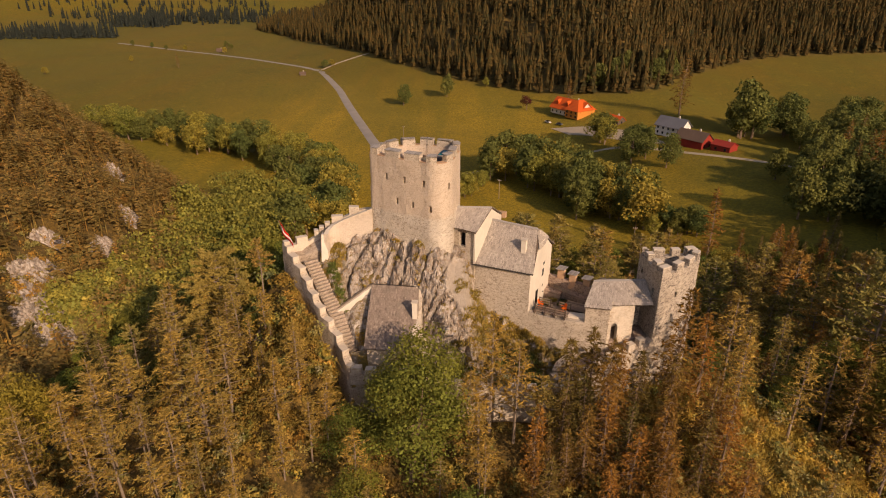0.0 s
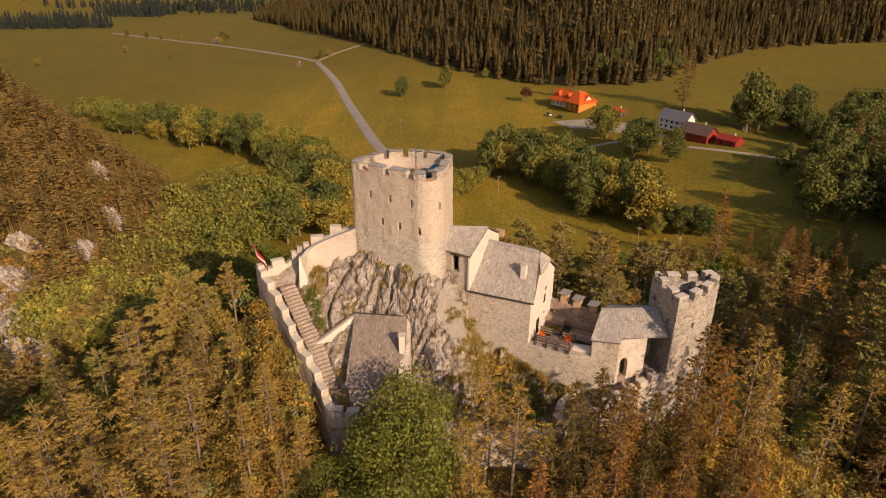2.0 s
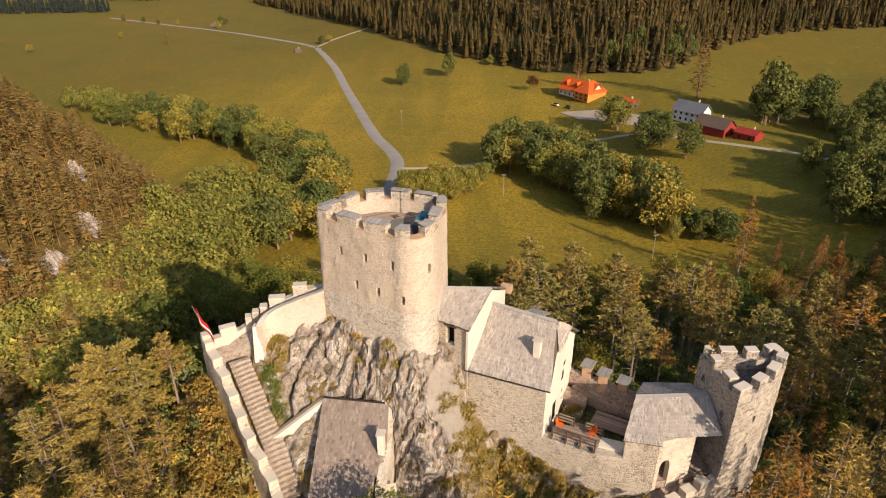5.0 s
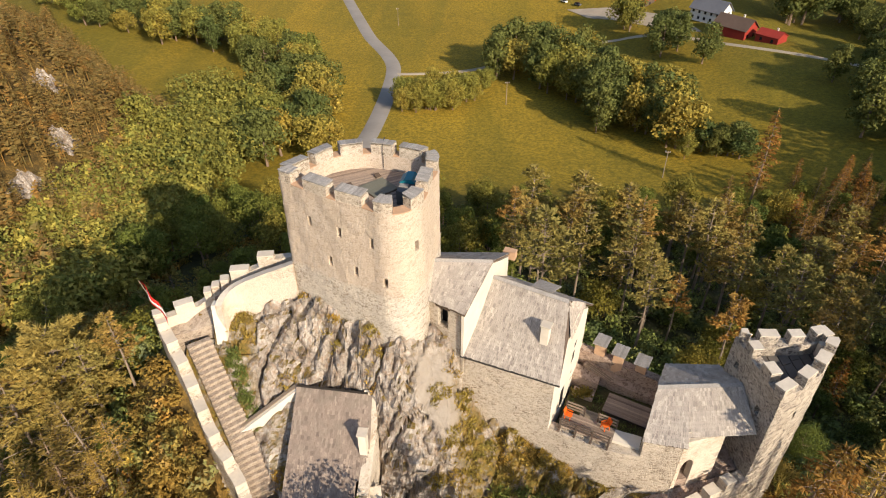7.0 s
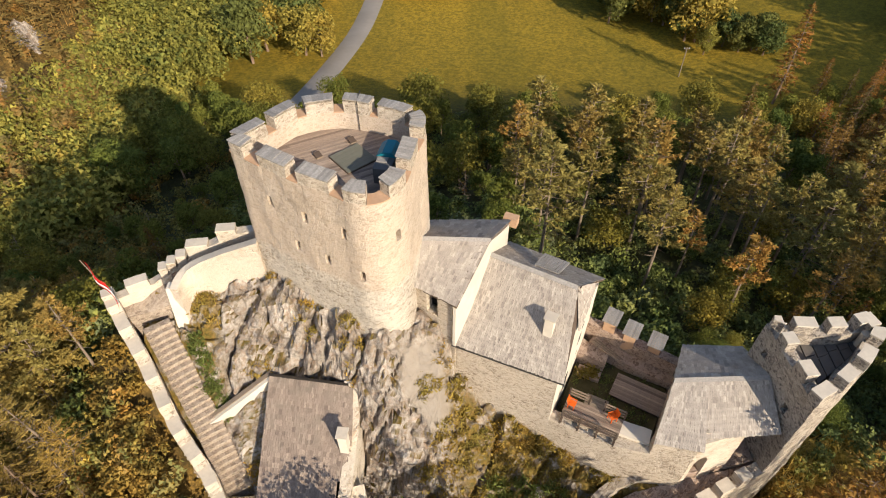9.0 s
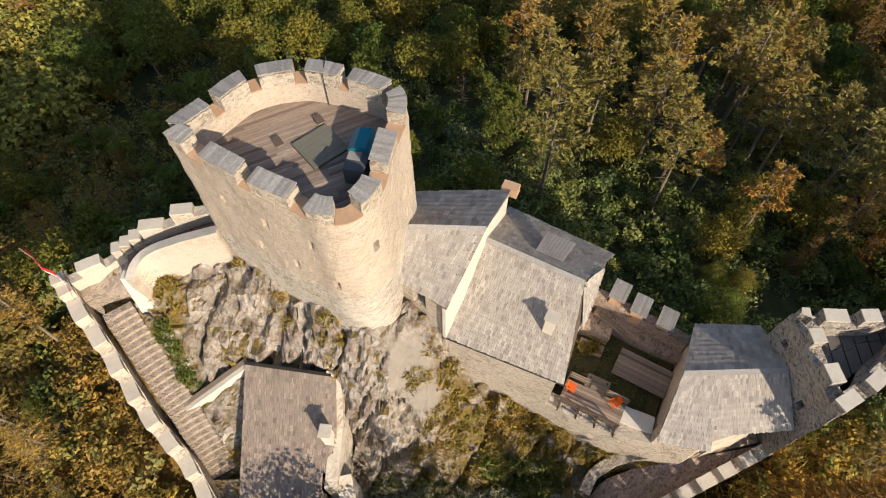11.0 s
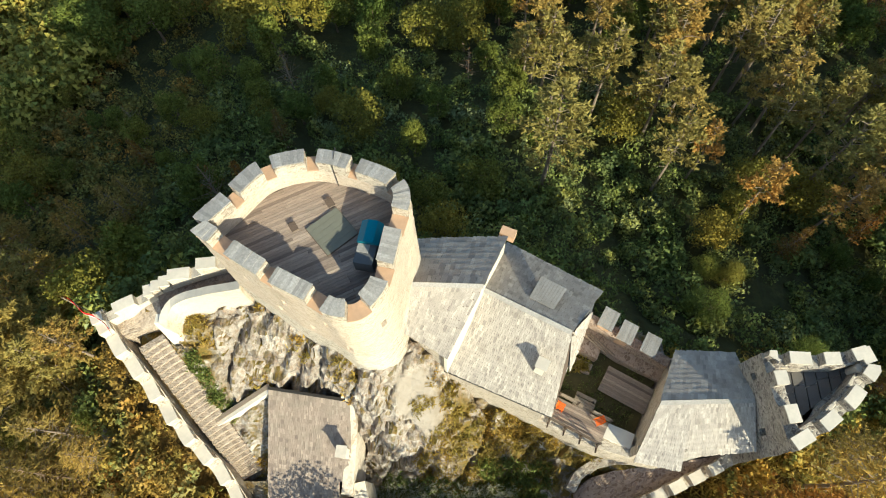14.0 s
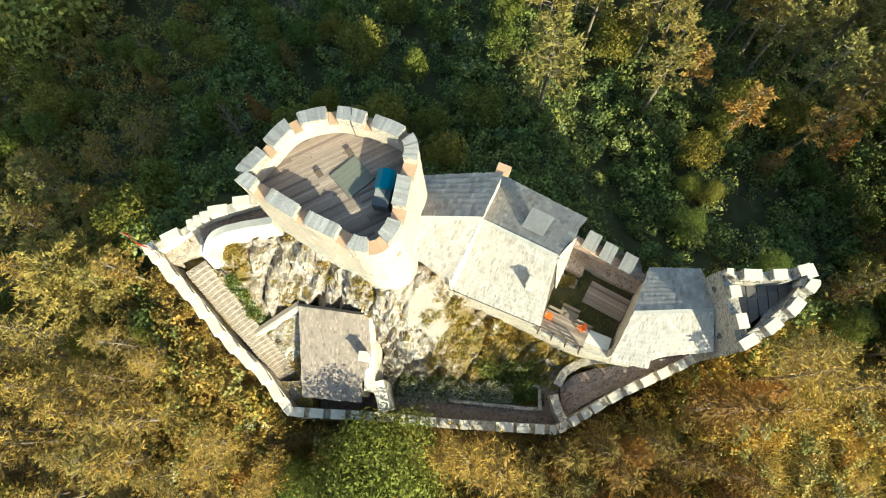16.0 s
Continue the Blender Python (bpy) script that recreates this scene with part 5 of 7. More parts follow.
def build_terrace():
    t = thing("terrace", (14, 66, -2), "walled castle terrace on a stone retaining wall", "terrace")
    w = Mesh()
    slab_wall(w, [(9.7, 63.8), (12.5, 62.55), (14.1, 61.95), (16.0, 61.4)], -5, [1.55, 1.45, 1.5, 1.6], 0.9, 0.5, 0.06)
    part("retaining_wall", w, STONE, t)
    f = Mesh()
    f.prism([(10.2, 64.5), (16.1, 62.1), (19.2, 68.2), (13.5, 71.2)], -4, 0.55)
    part("floor", f, TERRACE_TURF, t, "brown earthy terrace lawn, its colour darkened for shade")
    b = Mesh()
    slab_wall(b, [(19.3, 68.2), (13.3, 71.6)], -8, [2.5, 2.95], 0.75, 0.5, 0.06)
    part("back_wall", b, PINK_COBBLE, t, "reddish rubble back wall")
    along = Vector((13.3 - 19.3, 71.6 - 68.2, 0)).normalized()
    ang = math.degrees(math.atan2(along.y, along.x))
    for x, y, z in ((14.68, 70.55, 4.2), (16.0, 69.68, 3.9), (17.62, 68.87, 3.65)):
        m = Mesh()
        m.box(pose(x, y, 1.6, 0, 0, ang), 0.82, 0.8, z - 1.7)
        m.v = rough(m.v, 0.03, 2)
        mer = part("merlon", m, STONE_RED, t)
        rng = random.Random(int(x * 10))
        for k in range(7):
            c = Mesh()
            c.box(pose(x, y, z - 0.08, 0, 0, ang) @ pose(-0.48 + 0.16 * k, 0, 0, 6, 0, 0), 0.15, 1.62, 0.07 + rng.uniform(0, 0.015))
            part("cap_board", c, CAP_BOARD, mer)
    s = Mesh()
    slab_wall(s, [(13.3, 70.0), (15.6, 68.4), (18.7, 66.8)], -2, [1.9, 1.5, 1.2], 1.3, 0.4, 0.05)
    part("stone_bench", s, PINK_COBBLE, t, "raised cobbled stone ledge")
    e = Mesh()
    slab_wall(e, [(12.2, 68.0), (13.7, 67.3)], -1, 0.85, 0.8, 0.4, 0.06)
    part("planter_wall", e, PINK_COBBLE, t)
    e = Mesh()
    slab_wall(e, [(12.3, 69.2), (14.2, 68.3)], -1, [1.75, 1.5], 1.3, 0.4, 0.08)
    part("cobbled_ledge", e, PINK_COBBLE, t, "sunlit reddish cobbled ledge by the gable")
    u = Mesh()
    slab_wall(u, [(14.2, 62.75), (15.95, 62.0)], -3, [1.75, 1.85], 1.05, 0.4, 0.03)
    part("capped_block", u, PLASTER, t, "pale rendered wall top")


def build_timber_deck():
    t = thing("terrace_deck", (16.6, 66.1, 0.6), "weathered timber platform on the terrace", "platform")
    m = pose(16.3, 66.2, 0.6, 0, 0, -29)
    for k in range(11):
        b = Mesh()
        b.box(Matrix.Identity(4), 3.6, 0.165, 0.06)
        piece("plank", b.data("plank", DECK_WOOD), m @ pose(0, -0.92 + 0.185 * k, 0.28), t)
    for y in (-0.8, 0, 0.8):
        b = Mesh()
        b.box(m @ pose(0, y, -0.05), 3.3, 0.14, 0.33)
        part("bearer", b, DARK_WOOD, t)
    g = thing("timber_gallery", (12.6, 64.0, 1.6), "dark timber gallery with railing along the retaining wall", "gallery")
    m = pose(12.6, 63.95, 1.62, 0, 0, -26.5)
    for k in range(10):
        b = Mesh()
        b.box(Matrix.Identity(4), 3.9, 0.145, 0.05)
        piece("plank", b.data("plank", DECK_WOOD), m @ pose(0, -0.8 + 0.16 * k, 0.1), g)
    for k in range(4):
        b = Mesh()
        b.box(m @ pose(-1.8 + 1.2 * k, -0.35, 0), 0.14, 1.9, 0.12)
        part("joist", b, DARK_WOOD, g)
        p = Mesh()
        p.box(m @ pose(-1.8 + 1.2 * k, -1.0, -0.2), 0.12, 0.12, 1.25)
        part("post", p, DARK_WOOD, g)
        q = Mesh()
        q.box(m @ pose(-1.8 + 1.2 * k, -1.2, -0.1, 35, 0, 0), 0.1, 0.1, 0.7)
        part("strut", q, DARK_WOOD, g)
    for z in (0.45, 0.75, 1.02):
        r = Mesh()
        r.box(m @ pose(0, -1.0, z), 3.8, 0.06, 0.12)
        part("rail", r, DARK_WOOD, g)
    for x0, y0, n in ((-1.2, 0.85, 3), (1.25, 0.78, 3)):
        for k in range(n):
            r = Mesh()
            r.box(m @ pose(x0, y0 + 0.02 * k, 0.35 + 0.28 * k), 1.5, 0.06, 0.13)
            part("rail", r, PALE_WOOD, g)
        for s in (-0.7, 0.7):
            p = Mesh()
            p.box(m @ pose(x0 + s, y0, -0.9), 0.1, 0.1, 2.0)
            part("post", p, DARK_WOOD, g)


def chair(m):
    t = thing("garden_chair", m.translation, "orange slatted garden chair standing on the timber gallery", "chair", "chairs on the gallery")
    t.matrix_basis = m
    def put(name, mesh, label=""):
        ob = new(name, mesh.data(name, ORANGE))
        ob.parent = t
        return ob
    for k in range(4):
        s = Mesh()
        s.box(pose(-0.18 + 0.12 * k, 0, 0.42), 0.1, 0.48, 0.03)
        put("seat_slat", s)
        b = Mesh()
        b.box(pose(-0.18 + 0.12 * k, 0.24, 0.45, -14, 0, 0), 0.1, 0.03, 0.5)
        put("back_slat", b)
    for x in (-0.23, 0.23):
        for y in (-0.2, 0.2):
            l = Mesh()
            l.box(pose(x, y, 0), 0.05, 0.05, 0.45)
            put("leg", l)
        a = Mesh()
        a.box(pose(x, 0, 0.62), 0.06, 0.5, 0.03)
        put("armrest", a)
    return t


def build_terrace_furniture():
    chair(pose(11.3, 64.7, 1.78, 0, 0, 60))
    chair(pose(13.85, 63.75, 1.78, 0, 0, -70))
    t = thing("bench_table", (13.1, 64.9, 0.6), "weathered wooden picnic table with benches on the terrace", "table")
    m = pose(13.0, 64.95, 0.9, 0, 0, -26)
    for k in range(4):
        b = Mesh()
        b.box(m @ pose(0, -0.28 + 0.19 * k, 0.75), 1.5, 0.17, 0.05)
        part("tabletop_board", b, PALE_WOOD, t)
    for y in (-0.65, 0.65):
        b = Mesh()
        b.box(m @ pose(0, y, 0.43), 1.5, 0.28, 0.05)
        part("bench", b, PALE_WOOD, t)
    for x in (-0.55, 0.55):
        for y in (-0.5, 0.5):
            l = Mesh()
            l.box(m @ pose(x, y, -0.35), 0.1, 0.1, 1.1)
            part("leg", l, DARK_WOOD, t)
    p = thing("timber_poles", (14.2, 69.2, 1.4), "pale peeled timber poles leaning on the ledge", "poles")
    for k in range(3):
        s = Mesh()
        s.tube([(13.4 + 0.16 * k, 69.9 + 0.1 * k, 2.1), (15.1 + 0.2 * k, 68.45 + 0.05 * k, 1.7)], [0.05, 0.045], 7)
        part("pole", s, PALE_WOOD, p)


def build_flag():
    t = thing("flag", (-19.1, 69.1, 7.2), "red and white flag on a thin pole at the wall corner", "flag")
    a, b = Vector((-18.75, 68.75, 6.6)), Vector((-20.3, 69.3, 11.0))
    p = Mesh()
    p.tube([a, b], [0.045, 0.03], 8)
    part("pole", p, PALE_WOOD, t)
    for k, mat in enumerate((RED, WHITE, RED)):
        f = Mesh()
        v, q = [], []
        for i in range(9):
            for j in range(3):
                s = i / 8
                w = (k + j / 2) / 3
                q0 = b.lerp(a, 0.02 + 0.34 * w)
                v.append((q0.x + 1.35 * s + 0.12 * math.sin(5 * s + 4 * w), q0.y - 0.75 * s - 0.45 * w * s + 0.14 * math.cos(6 * s + 3 * w), q0.z - 1.7 * s + 0.3 * s * s))
        for i in range(8):
            for j in range(2):
                q.append((i * 3 + j, i * 3 + j + 1, i * 3 + j + 4, i * 3 + j + 3))
        f.add(v, q)
        ob = part("red_stripe" if mat is RED else "white_stripe", f, mat, t, smooth=True)
        ob.modifiers.new("thick", "SOLIDIFY").thickness = 0.012


build_curtain()
build_bastion()
build_stairs()
build_small_walls()
build_paving()
build_terrace()
build_timber_deck()
build_terrace_furniture()
build_flag()

# ---- trees ----
def blade(ms, p, d, length, width, rng):
    """A leaf or grass blade: a narrow triangle from p along d."""
    d = d.normalized()
    s = d.cross(Vector((rng.uniform(-1, 1), rng.uniform(-1, 1), rng.uniform(-1, 1))))
    if s.length < 1e-3:
        s = d.orthogonal()
    s = s.normalized() * width
    o = len(ms.v)
    ms.v.extend((tuple(p - s), tuple(p + s), tuple(p + d * length)))
    ms.f.append((o, o + 1, o + 2))


def tuft(ms, p, d, size, count, rng, open_=0.8, wide=0.17):
    """A spray of needles: a few narrow triangles that fan out from p round d."""
    for _ in range(count):
        q = d + Vector((rng.gauss(0, open_), rng.gauss(0, open_), rng.gauss(0, open_ * 0.7)))
        blade(ms, p + Vector((rng.gauss(0, 0.05), rng.gauss(0, 0.05), rng.gauss(0, 0.04))), q, size * rng.uniform(0.65, 1.25), size * wide * rng.uniform(0.7, 1.3), rng)


def conifer_meshes(seed, h, bare=0.15, spread=0.2, whorl=0.42, per=6, tufts_=7, size=0.34, ragged=0.35, droop=0.35, dead=0.0, sweep=0.0, inner=0.2, round_=0.8, needles=4, wide=0.17):
    """Trunk with its branches, and crown of needle sprays, of a conifer of height h, standing on the origin."""
    rng = random.Random(seed)
    trunk, crown = Mesh(), Mesh()
    lean = Vector((rng.uniform(-1, 1), rng.uniform(-1, 1), 0)) * 0.025 * h
    at = lambda s: lean * s * s + Vector((0.07 * math.sin(5 * s + seed), 0.07 * math.cos(4 * s + seed), h * s))
    r0 = 0.010 * h + 0.04
    trunk.tube([at(k / 7) - Vector((0, 0, 0.8 if k == 0 else 0)) for k in range(8)], [r0 * (1 - 0.9 * k / 7) for k in range(8)], 6)
    z = bare * h * 0.75
    while z < h * 0.985:
        s = z / h
        f = max(0.0, (s - bare) / (1 - bare))
        r = h * spread * (1 - f) ** round_ * min(1, 0.5 + 3 * f)
        n = max(3, round(per * (0.6 + 0.6 * rng.random())))
        a0 = rng.random() * 6.28
        for k in range(n):
            if rng.random() < ragged * 0.4:
                continue
            a = a0 + 6.28 * k / n + rng.uniform(-0.4, 0.4)
            length = r * rng.uniform(1 - ragged, 1 + ragged * 0.7) + 0.15
            out = Vector((math.cos(a), math.sin(a), 0))
            side = Vector((-out.y, out.x, 0))
            rise = 0.35 * (s - 0.5) - droop * 0.4 + sweep * rng.uniform(0.2, 0.8)
            p0 = at(s)
            tip = p0 + out * length + Vector((0, 0, length * rise))
            o = len(trunk.v)
            w = 0.02 + 0.008 * length
            trunk.v.extend((tuple(p0 + Vector((0, 0, w))), tuple(p0 - Vector((0, 0, w))), tuple(tip), tuple(p0 + side * w)))
            trunk.f.extend(((o, o + 1, o + 2), (o, o + 3, o + 2)))
            if s < bare or rng.random() < dead:
                continue
            m = max(2, round(tufts_ * (0.3 + 0.7 * length / max(0.3, h * spread))))
            for q in range(m):
                u = inner + (1.02 - inner) * (q + rng.random()) / m
                reach = 0.28 * length * (1.15 - u) * rng.uniform(-1, 1)
                p = p0.lerp(tip, u) + side * reach - Vector((0, 0, droop * 0.25 * u * u * length))
                d = out * 0.7 + side * (0.5 if reach > 0 else -0.5) + Vector((0, 0, -0.5 * droop + 0.8 * sweep))
                tuft(crown, p, d, size, needles, rng, 0.6, wide)
        z += whorl * rng.uniform(0.7, 1.3)
    tuft(crown, at(0.97), Vector((0, 0, 1.2)), size, 8, rng)
    return trunk, crown


def leafy(ms, c, rad, flat, count, size, rng, up=0.15):
    """A leaf mass round c: small leaves that lie on a bumpy skin and catch the light as one rounded clump."""
    for _ in range(count):
        d = Vector((rng.gauss(0, 1), rng.gauss(0, 1), rng.gauss(up, 1))).normalized()
        k = rad * (1 + rng.gauss(0, 0.13))
        p = c + Vector((d.x * k, d.y * k, d.z * k * flat))
        n = (d + Vector((rng.gauss(0, 0.45), rng.gauss(0, 0.45), rng.gauss(0, 0.45)))).normalized()
        a = n.orthogonal().normalized()
        a = a * math.cos(k * 997) + n.cross(a) * math.sin(k * 997)
        b = n.cross(a)
        q = size * rng.uniform(0.6, 1.3)
        o = len(ms.v)
        ms.v.extend((tuple(p - a * q * 0.55 - b * q * 0.4), tuple(p + a * q * 0.55 - b * q * 0.4), tuple(p + b * q * 0.8)))
        ms.f.append((o, o + 1, o + 2))


def broad_meshes(seed, h, width, clumps=30, leaves=80, size=0.3, low=0.22):
    """Trunk with limbs, and a crown of rounded leaf clumps with gaps, of a broadleaf tree."""
    rng = random.Random(seed)
    trunk, crown = Mesh(), Mesh()
    top = Vector((rng.uniform(-0.1, 0.1) * h, rng.uniform(-0.1, 0.1) * h, h * 0.8))
    trunk.tube([Vector((0, 0, -0.8)), top * 0.3, top * 0.65 + Vector((0.1, 0.1, 0)), top], [0.02 * h + 0.05, 0.015 * h + 0.03, 0.01 * h, 0.02], 6)
    mid = h * (1 + low) / 2
    for k in range(clumps):
        d = Vector((rng.gauss(0, 1), rng.gauss(0, 1), rng.gauss(0.15, 0.9))).normalized()
        reach = rng.uniform(0.45, 0.86)
        taper = 1.0 - 0.25 * max(0, d.z)
        rad = width * rng.uniform(0.10, 0.19)
        p = Vector((d.x * width * 0.5 * reach * taper, d.y * width * 0.5 * reach * taper, mid + d.z * (h - mid) * reach))
        if rng.random() < 0.6:
            s = top * rng.uniform(0.25, 0.8)
            o = len(trunk.v)
            trunk.v.extend((tuple(s + Vector((0, 0, 0.06))), tuple(s - Vector((0, 0, 0.06))), tuple(p)))
            trunk.f.append((o, o + 1, o + 2))
        leafy(crown, p, rad, rng.uniform(0.7, 1.1), round(leaves * (rad / width / 0.145) ** 2), size, rng)
    return trunk, crown


PINE_NEEDLES = foliage("autumn_spruce_needles", [(0.125, 0.10, 0.026), (0.20, 0.115, 0.027), (0.34, 0.15, 0.03), (0.13, 0.11, 0.028), (0.26, 0.12, 0.024), (0.11, 0.10, 0.028)])
OLIVE_NEEDLES = foliage("olive_larch_needles", [(0.246, 0.185, 0.052), (0.358, 0.235, 0.055), (0.38, 0.235, 0.05), (0.269, 0.202, 0.055), (0.437, 0.280, 0.059), (0.314, 0.213, 0.055)], leaf=(0.55, 1.5))
GOLD_NEEDLES = foliage("golden_pine_needles", [(0.247, 0.215, 0.060), (0.351, 0.254, 0.065), (0.442, 0.240, 0.057), (0.221, 0.195, 0.055), (0.325, 0.247, 0.065)], leaf=(0.65, 1.4))
LEAVES = foliage("green_gold_leaves", [(0.115, 0.135, 0.025), (0.195, 0.175, 0.03), (0.31, 0.225, 0.036), (0.145, 0.155, 0.029), (0.225, 0.185, 0.032)])
GREEN_LEAVES = foliage("deep_green_leaves", [(0.095, 0.13, 0.027), (0.145, 0.16, 0.029), (0.20, 0.19, 0.032)])
VALLEY_LEAVES = foliage("valley_leaves", [(0.176, 0.189, 0.039), (0.286, 0.240, 0.044), (0.377, 0.267, 0.048), (0.202, 0.202, 0.040)], leaf=(0.55, 1.5))
VALLEY_DARK = foliage("dark_valley_leaves", [(0.098, 0.123, 0.034), (0.175, 0.168, 0.039), (0.126, 0.140, 0.036)], leaf=(0.55, 1.5))
PURPLE_LEAVES = foliage("purple_leaves", [(0.085, 0.022, 0.018), (0.11, 0.028, 0.02)])


def proto(name, meshes, leaf_mat, bark, label, category, group):
    t = thing(name, (0, 0, -500), label, category, group)
    for nm, ms, mat in (("trunk", meshes[0], bark), ("crown", meshes[1], leaf_mat)):
        ob = new(nm, ms.data(nm, mat))
        ob.parent = t
    return t


SPRUCE = [proto("spruce_tree", conifer_meshes(k, 10.0, bare=b, spread=s, ragged=r, whorl=0.38, per=6, tufts_=5, size=0.36, needles=4), PINE_NEEDLES, BARK, "slender spruce with drooping olive-brown and rusty needles", "tree", "spruces round the castle")
          for k, b, s, r in ((1, 0.08, 0.20, 0.4), (2, 0.12, 0.17, 0.5), (3, 0.06, 0.21, 0.45), (4, 0.15, 0.17, 0.5))]
LARCH = [proto("larch_tree", conifer_meshes(k, 10.0, bare=b, spread=s, whorl=0.42, ragged=0.55, per=5, tufts_=7, size=0.36, droop=0.12, sweep=0.3, needles=4, wide=0.14), OLIVE_NEEDLES, PALE_BARK, "tall slim larch with pale trunk and feathery olive sprays", "tree", "larches before the castle")
         for k, b, s in ((6, 0.24, 0.21), (7, 0.34, 0.19), (8, 0.30, 0.22), (9, 0.42, 0.2))]
PINE = [proto("pine_tree", conifer_meshes(k, 10.0, bare=b, spread=s, whorl=0.36, per=5, tufts_=10, size=0.30, ragged=0.65, droop=0.0, dead=0.06, sweep=0.35, inner=0.38, round_=0.55, needles=5, wide=0.23), GOLD_NEEDLES, PALE_BARK, "tall thin pine with a bare pale trunk and loose crown", "tree", "pines round the castle")
        for k, b, s in ((11, 0.48, 0.16), (12, 0.58, 0.16), (13, 0.42, 0.17), (14, 0.52, 0.14))]
WIDE_PINE = [proto("spreading_pine", conifer_meshes(15, 10.0, bare=0.35, spread=0.40, whorl=0.6, per=7, tufts_=52, size=0.30, ragged=0.4, droop=0.0, dead=0.04, sweep=0.12, inner=0.22, round_=0.4, needles=8, wide=0.28), GOLD_NEEDLES, PALE_BARK, "broad old pine with flat spreading layers of olive-gold needles", "tree", "spreading pines")]
BROAD = [proto("broadleaf_tree", broad_meshes(k, 10.0, w, clumps=c, leaves=80, size=0.30), m, BARK, "rounded broadleaf tree with dense green and golden leaves", "tree", "broadleaf trees of the valley")
         for k, w, c, m in ((21, 8.0, 34, LEAVES), (22, 6.5, 30, GREEN_LEAVES), (23, 9.0, 36, LEAVES), (24, 7.0, 32, GREEN_LEAVES))]
FINE_BROAD = [proto("green_tree", broad_meshes(k, 10.0, w, clumps=40, leaves=200, size=0.14, low=0.08), m, BARK, "full leafy green tree growing close to the castle wall", "tree", "green trees below the wall")
              for k, w, m in ((25, 7.0, GREEN_LEAVES), (20, 6.2, LEAVES))]
VALLEY = [proto("valley_tree", broad_meshes(k, 10.0, w, clumps=32, leaves=80, size=0.38, low=0.04), m, BARK, "tall round broadleaf tree in the valley meadows", "tree", "trees of the valley")
          for k, w, m in ((26, 8.2, VALLEY_LEAVES), (27, 7.4, VALLEY_DARK), (28, 8.8, VALLEY_LEAVES), (29, 7.8, VALLEY_DARK))]
SHADY = [VALLEY[1], VALLEY[3]]
PURPLE = proto("purple_tree", broad_meshes(31, 10.0, 8.0, 24), PURPLE_LEAVES, BARK, "small tree with dark purple leaves near the farmhouse", "tree", "")
DEAD = proto("bare_tree", conifer_meshes(41, 10.0, bare=0.2, spread=0.28, whorl=0.4, per=5, tufts_=2, size=0.3, ragged=0.7, droop=-0.9, dead=0.9), PINE_NEEDLES, PALE_BARK, "bare grey dead tree with thin branches", "tree", "bare trees")
tree_rng = random.Random(77)


def plant(kind, x, y, h, z=None, fat=None):
    """A copy of a tree of that height, standing on the ground."""
    src = tree_rng.choice(kind) if isinstance(kind, list) else kind
    g = float(ground_z(x, y)) - 0.15 if z is None else z
    t = copy_thing(src, pose(x, y, g, 0, 0, tree_rng.uniform(0, 360)))
    k = h / 10.0
    f = k * (fat or tree_rng.uniform(0.9, 1.15))
    t.scale = (f, f, k)
    return t


def clear_of_castle(x, y, gap):
    """Whether a point keeps that distance from the castle's outline."""
    best = 1e9
    for (x0, y0), (x1, y1) in zip(CASTLE, CASTLE[1:] + CASTLE[:1]):
        dx, dy = x1 - x0, y1 - y0
        s = max(0, min(1, ((x - x0) * dx + (y - y0) * dy) / (dx * dx + dy * dy)))
        best = min(best, math.hypot(x - x0 - s * dx, y - y0 - s * dy))
    return best > gap and not in_castle(x, y)


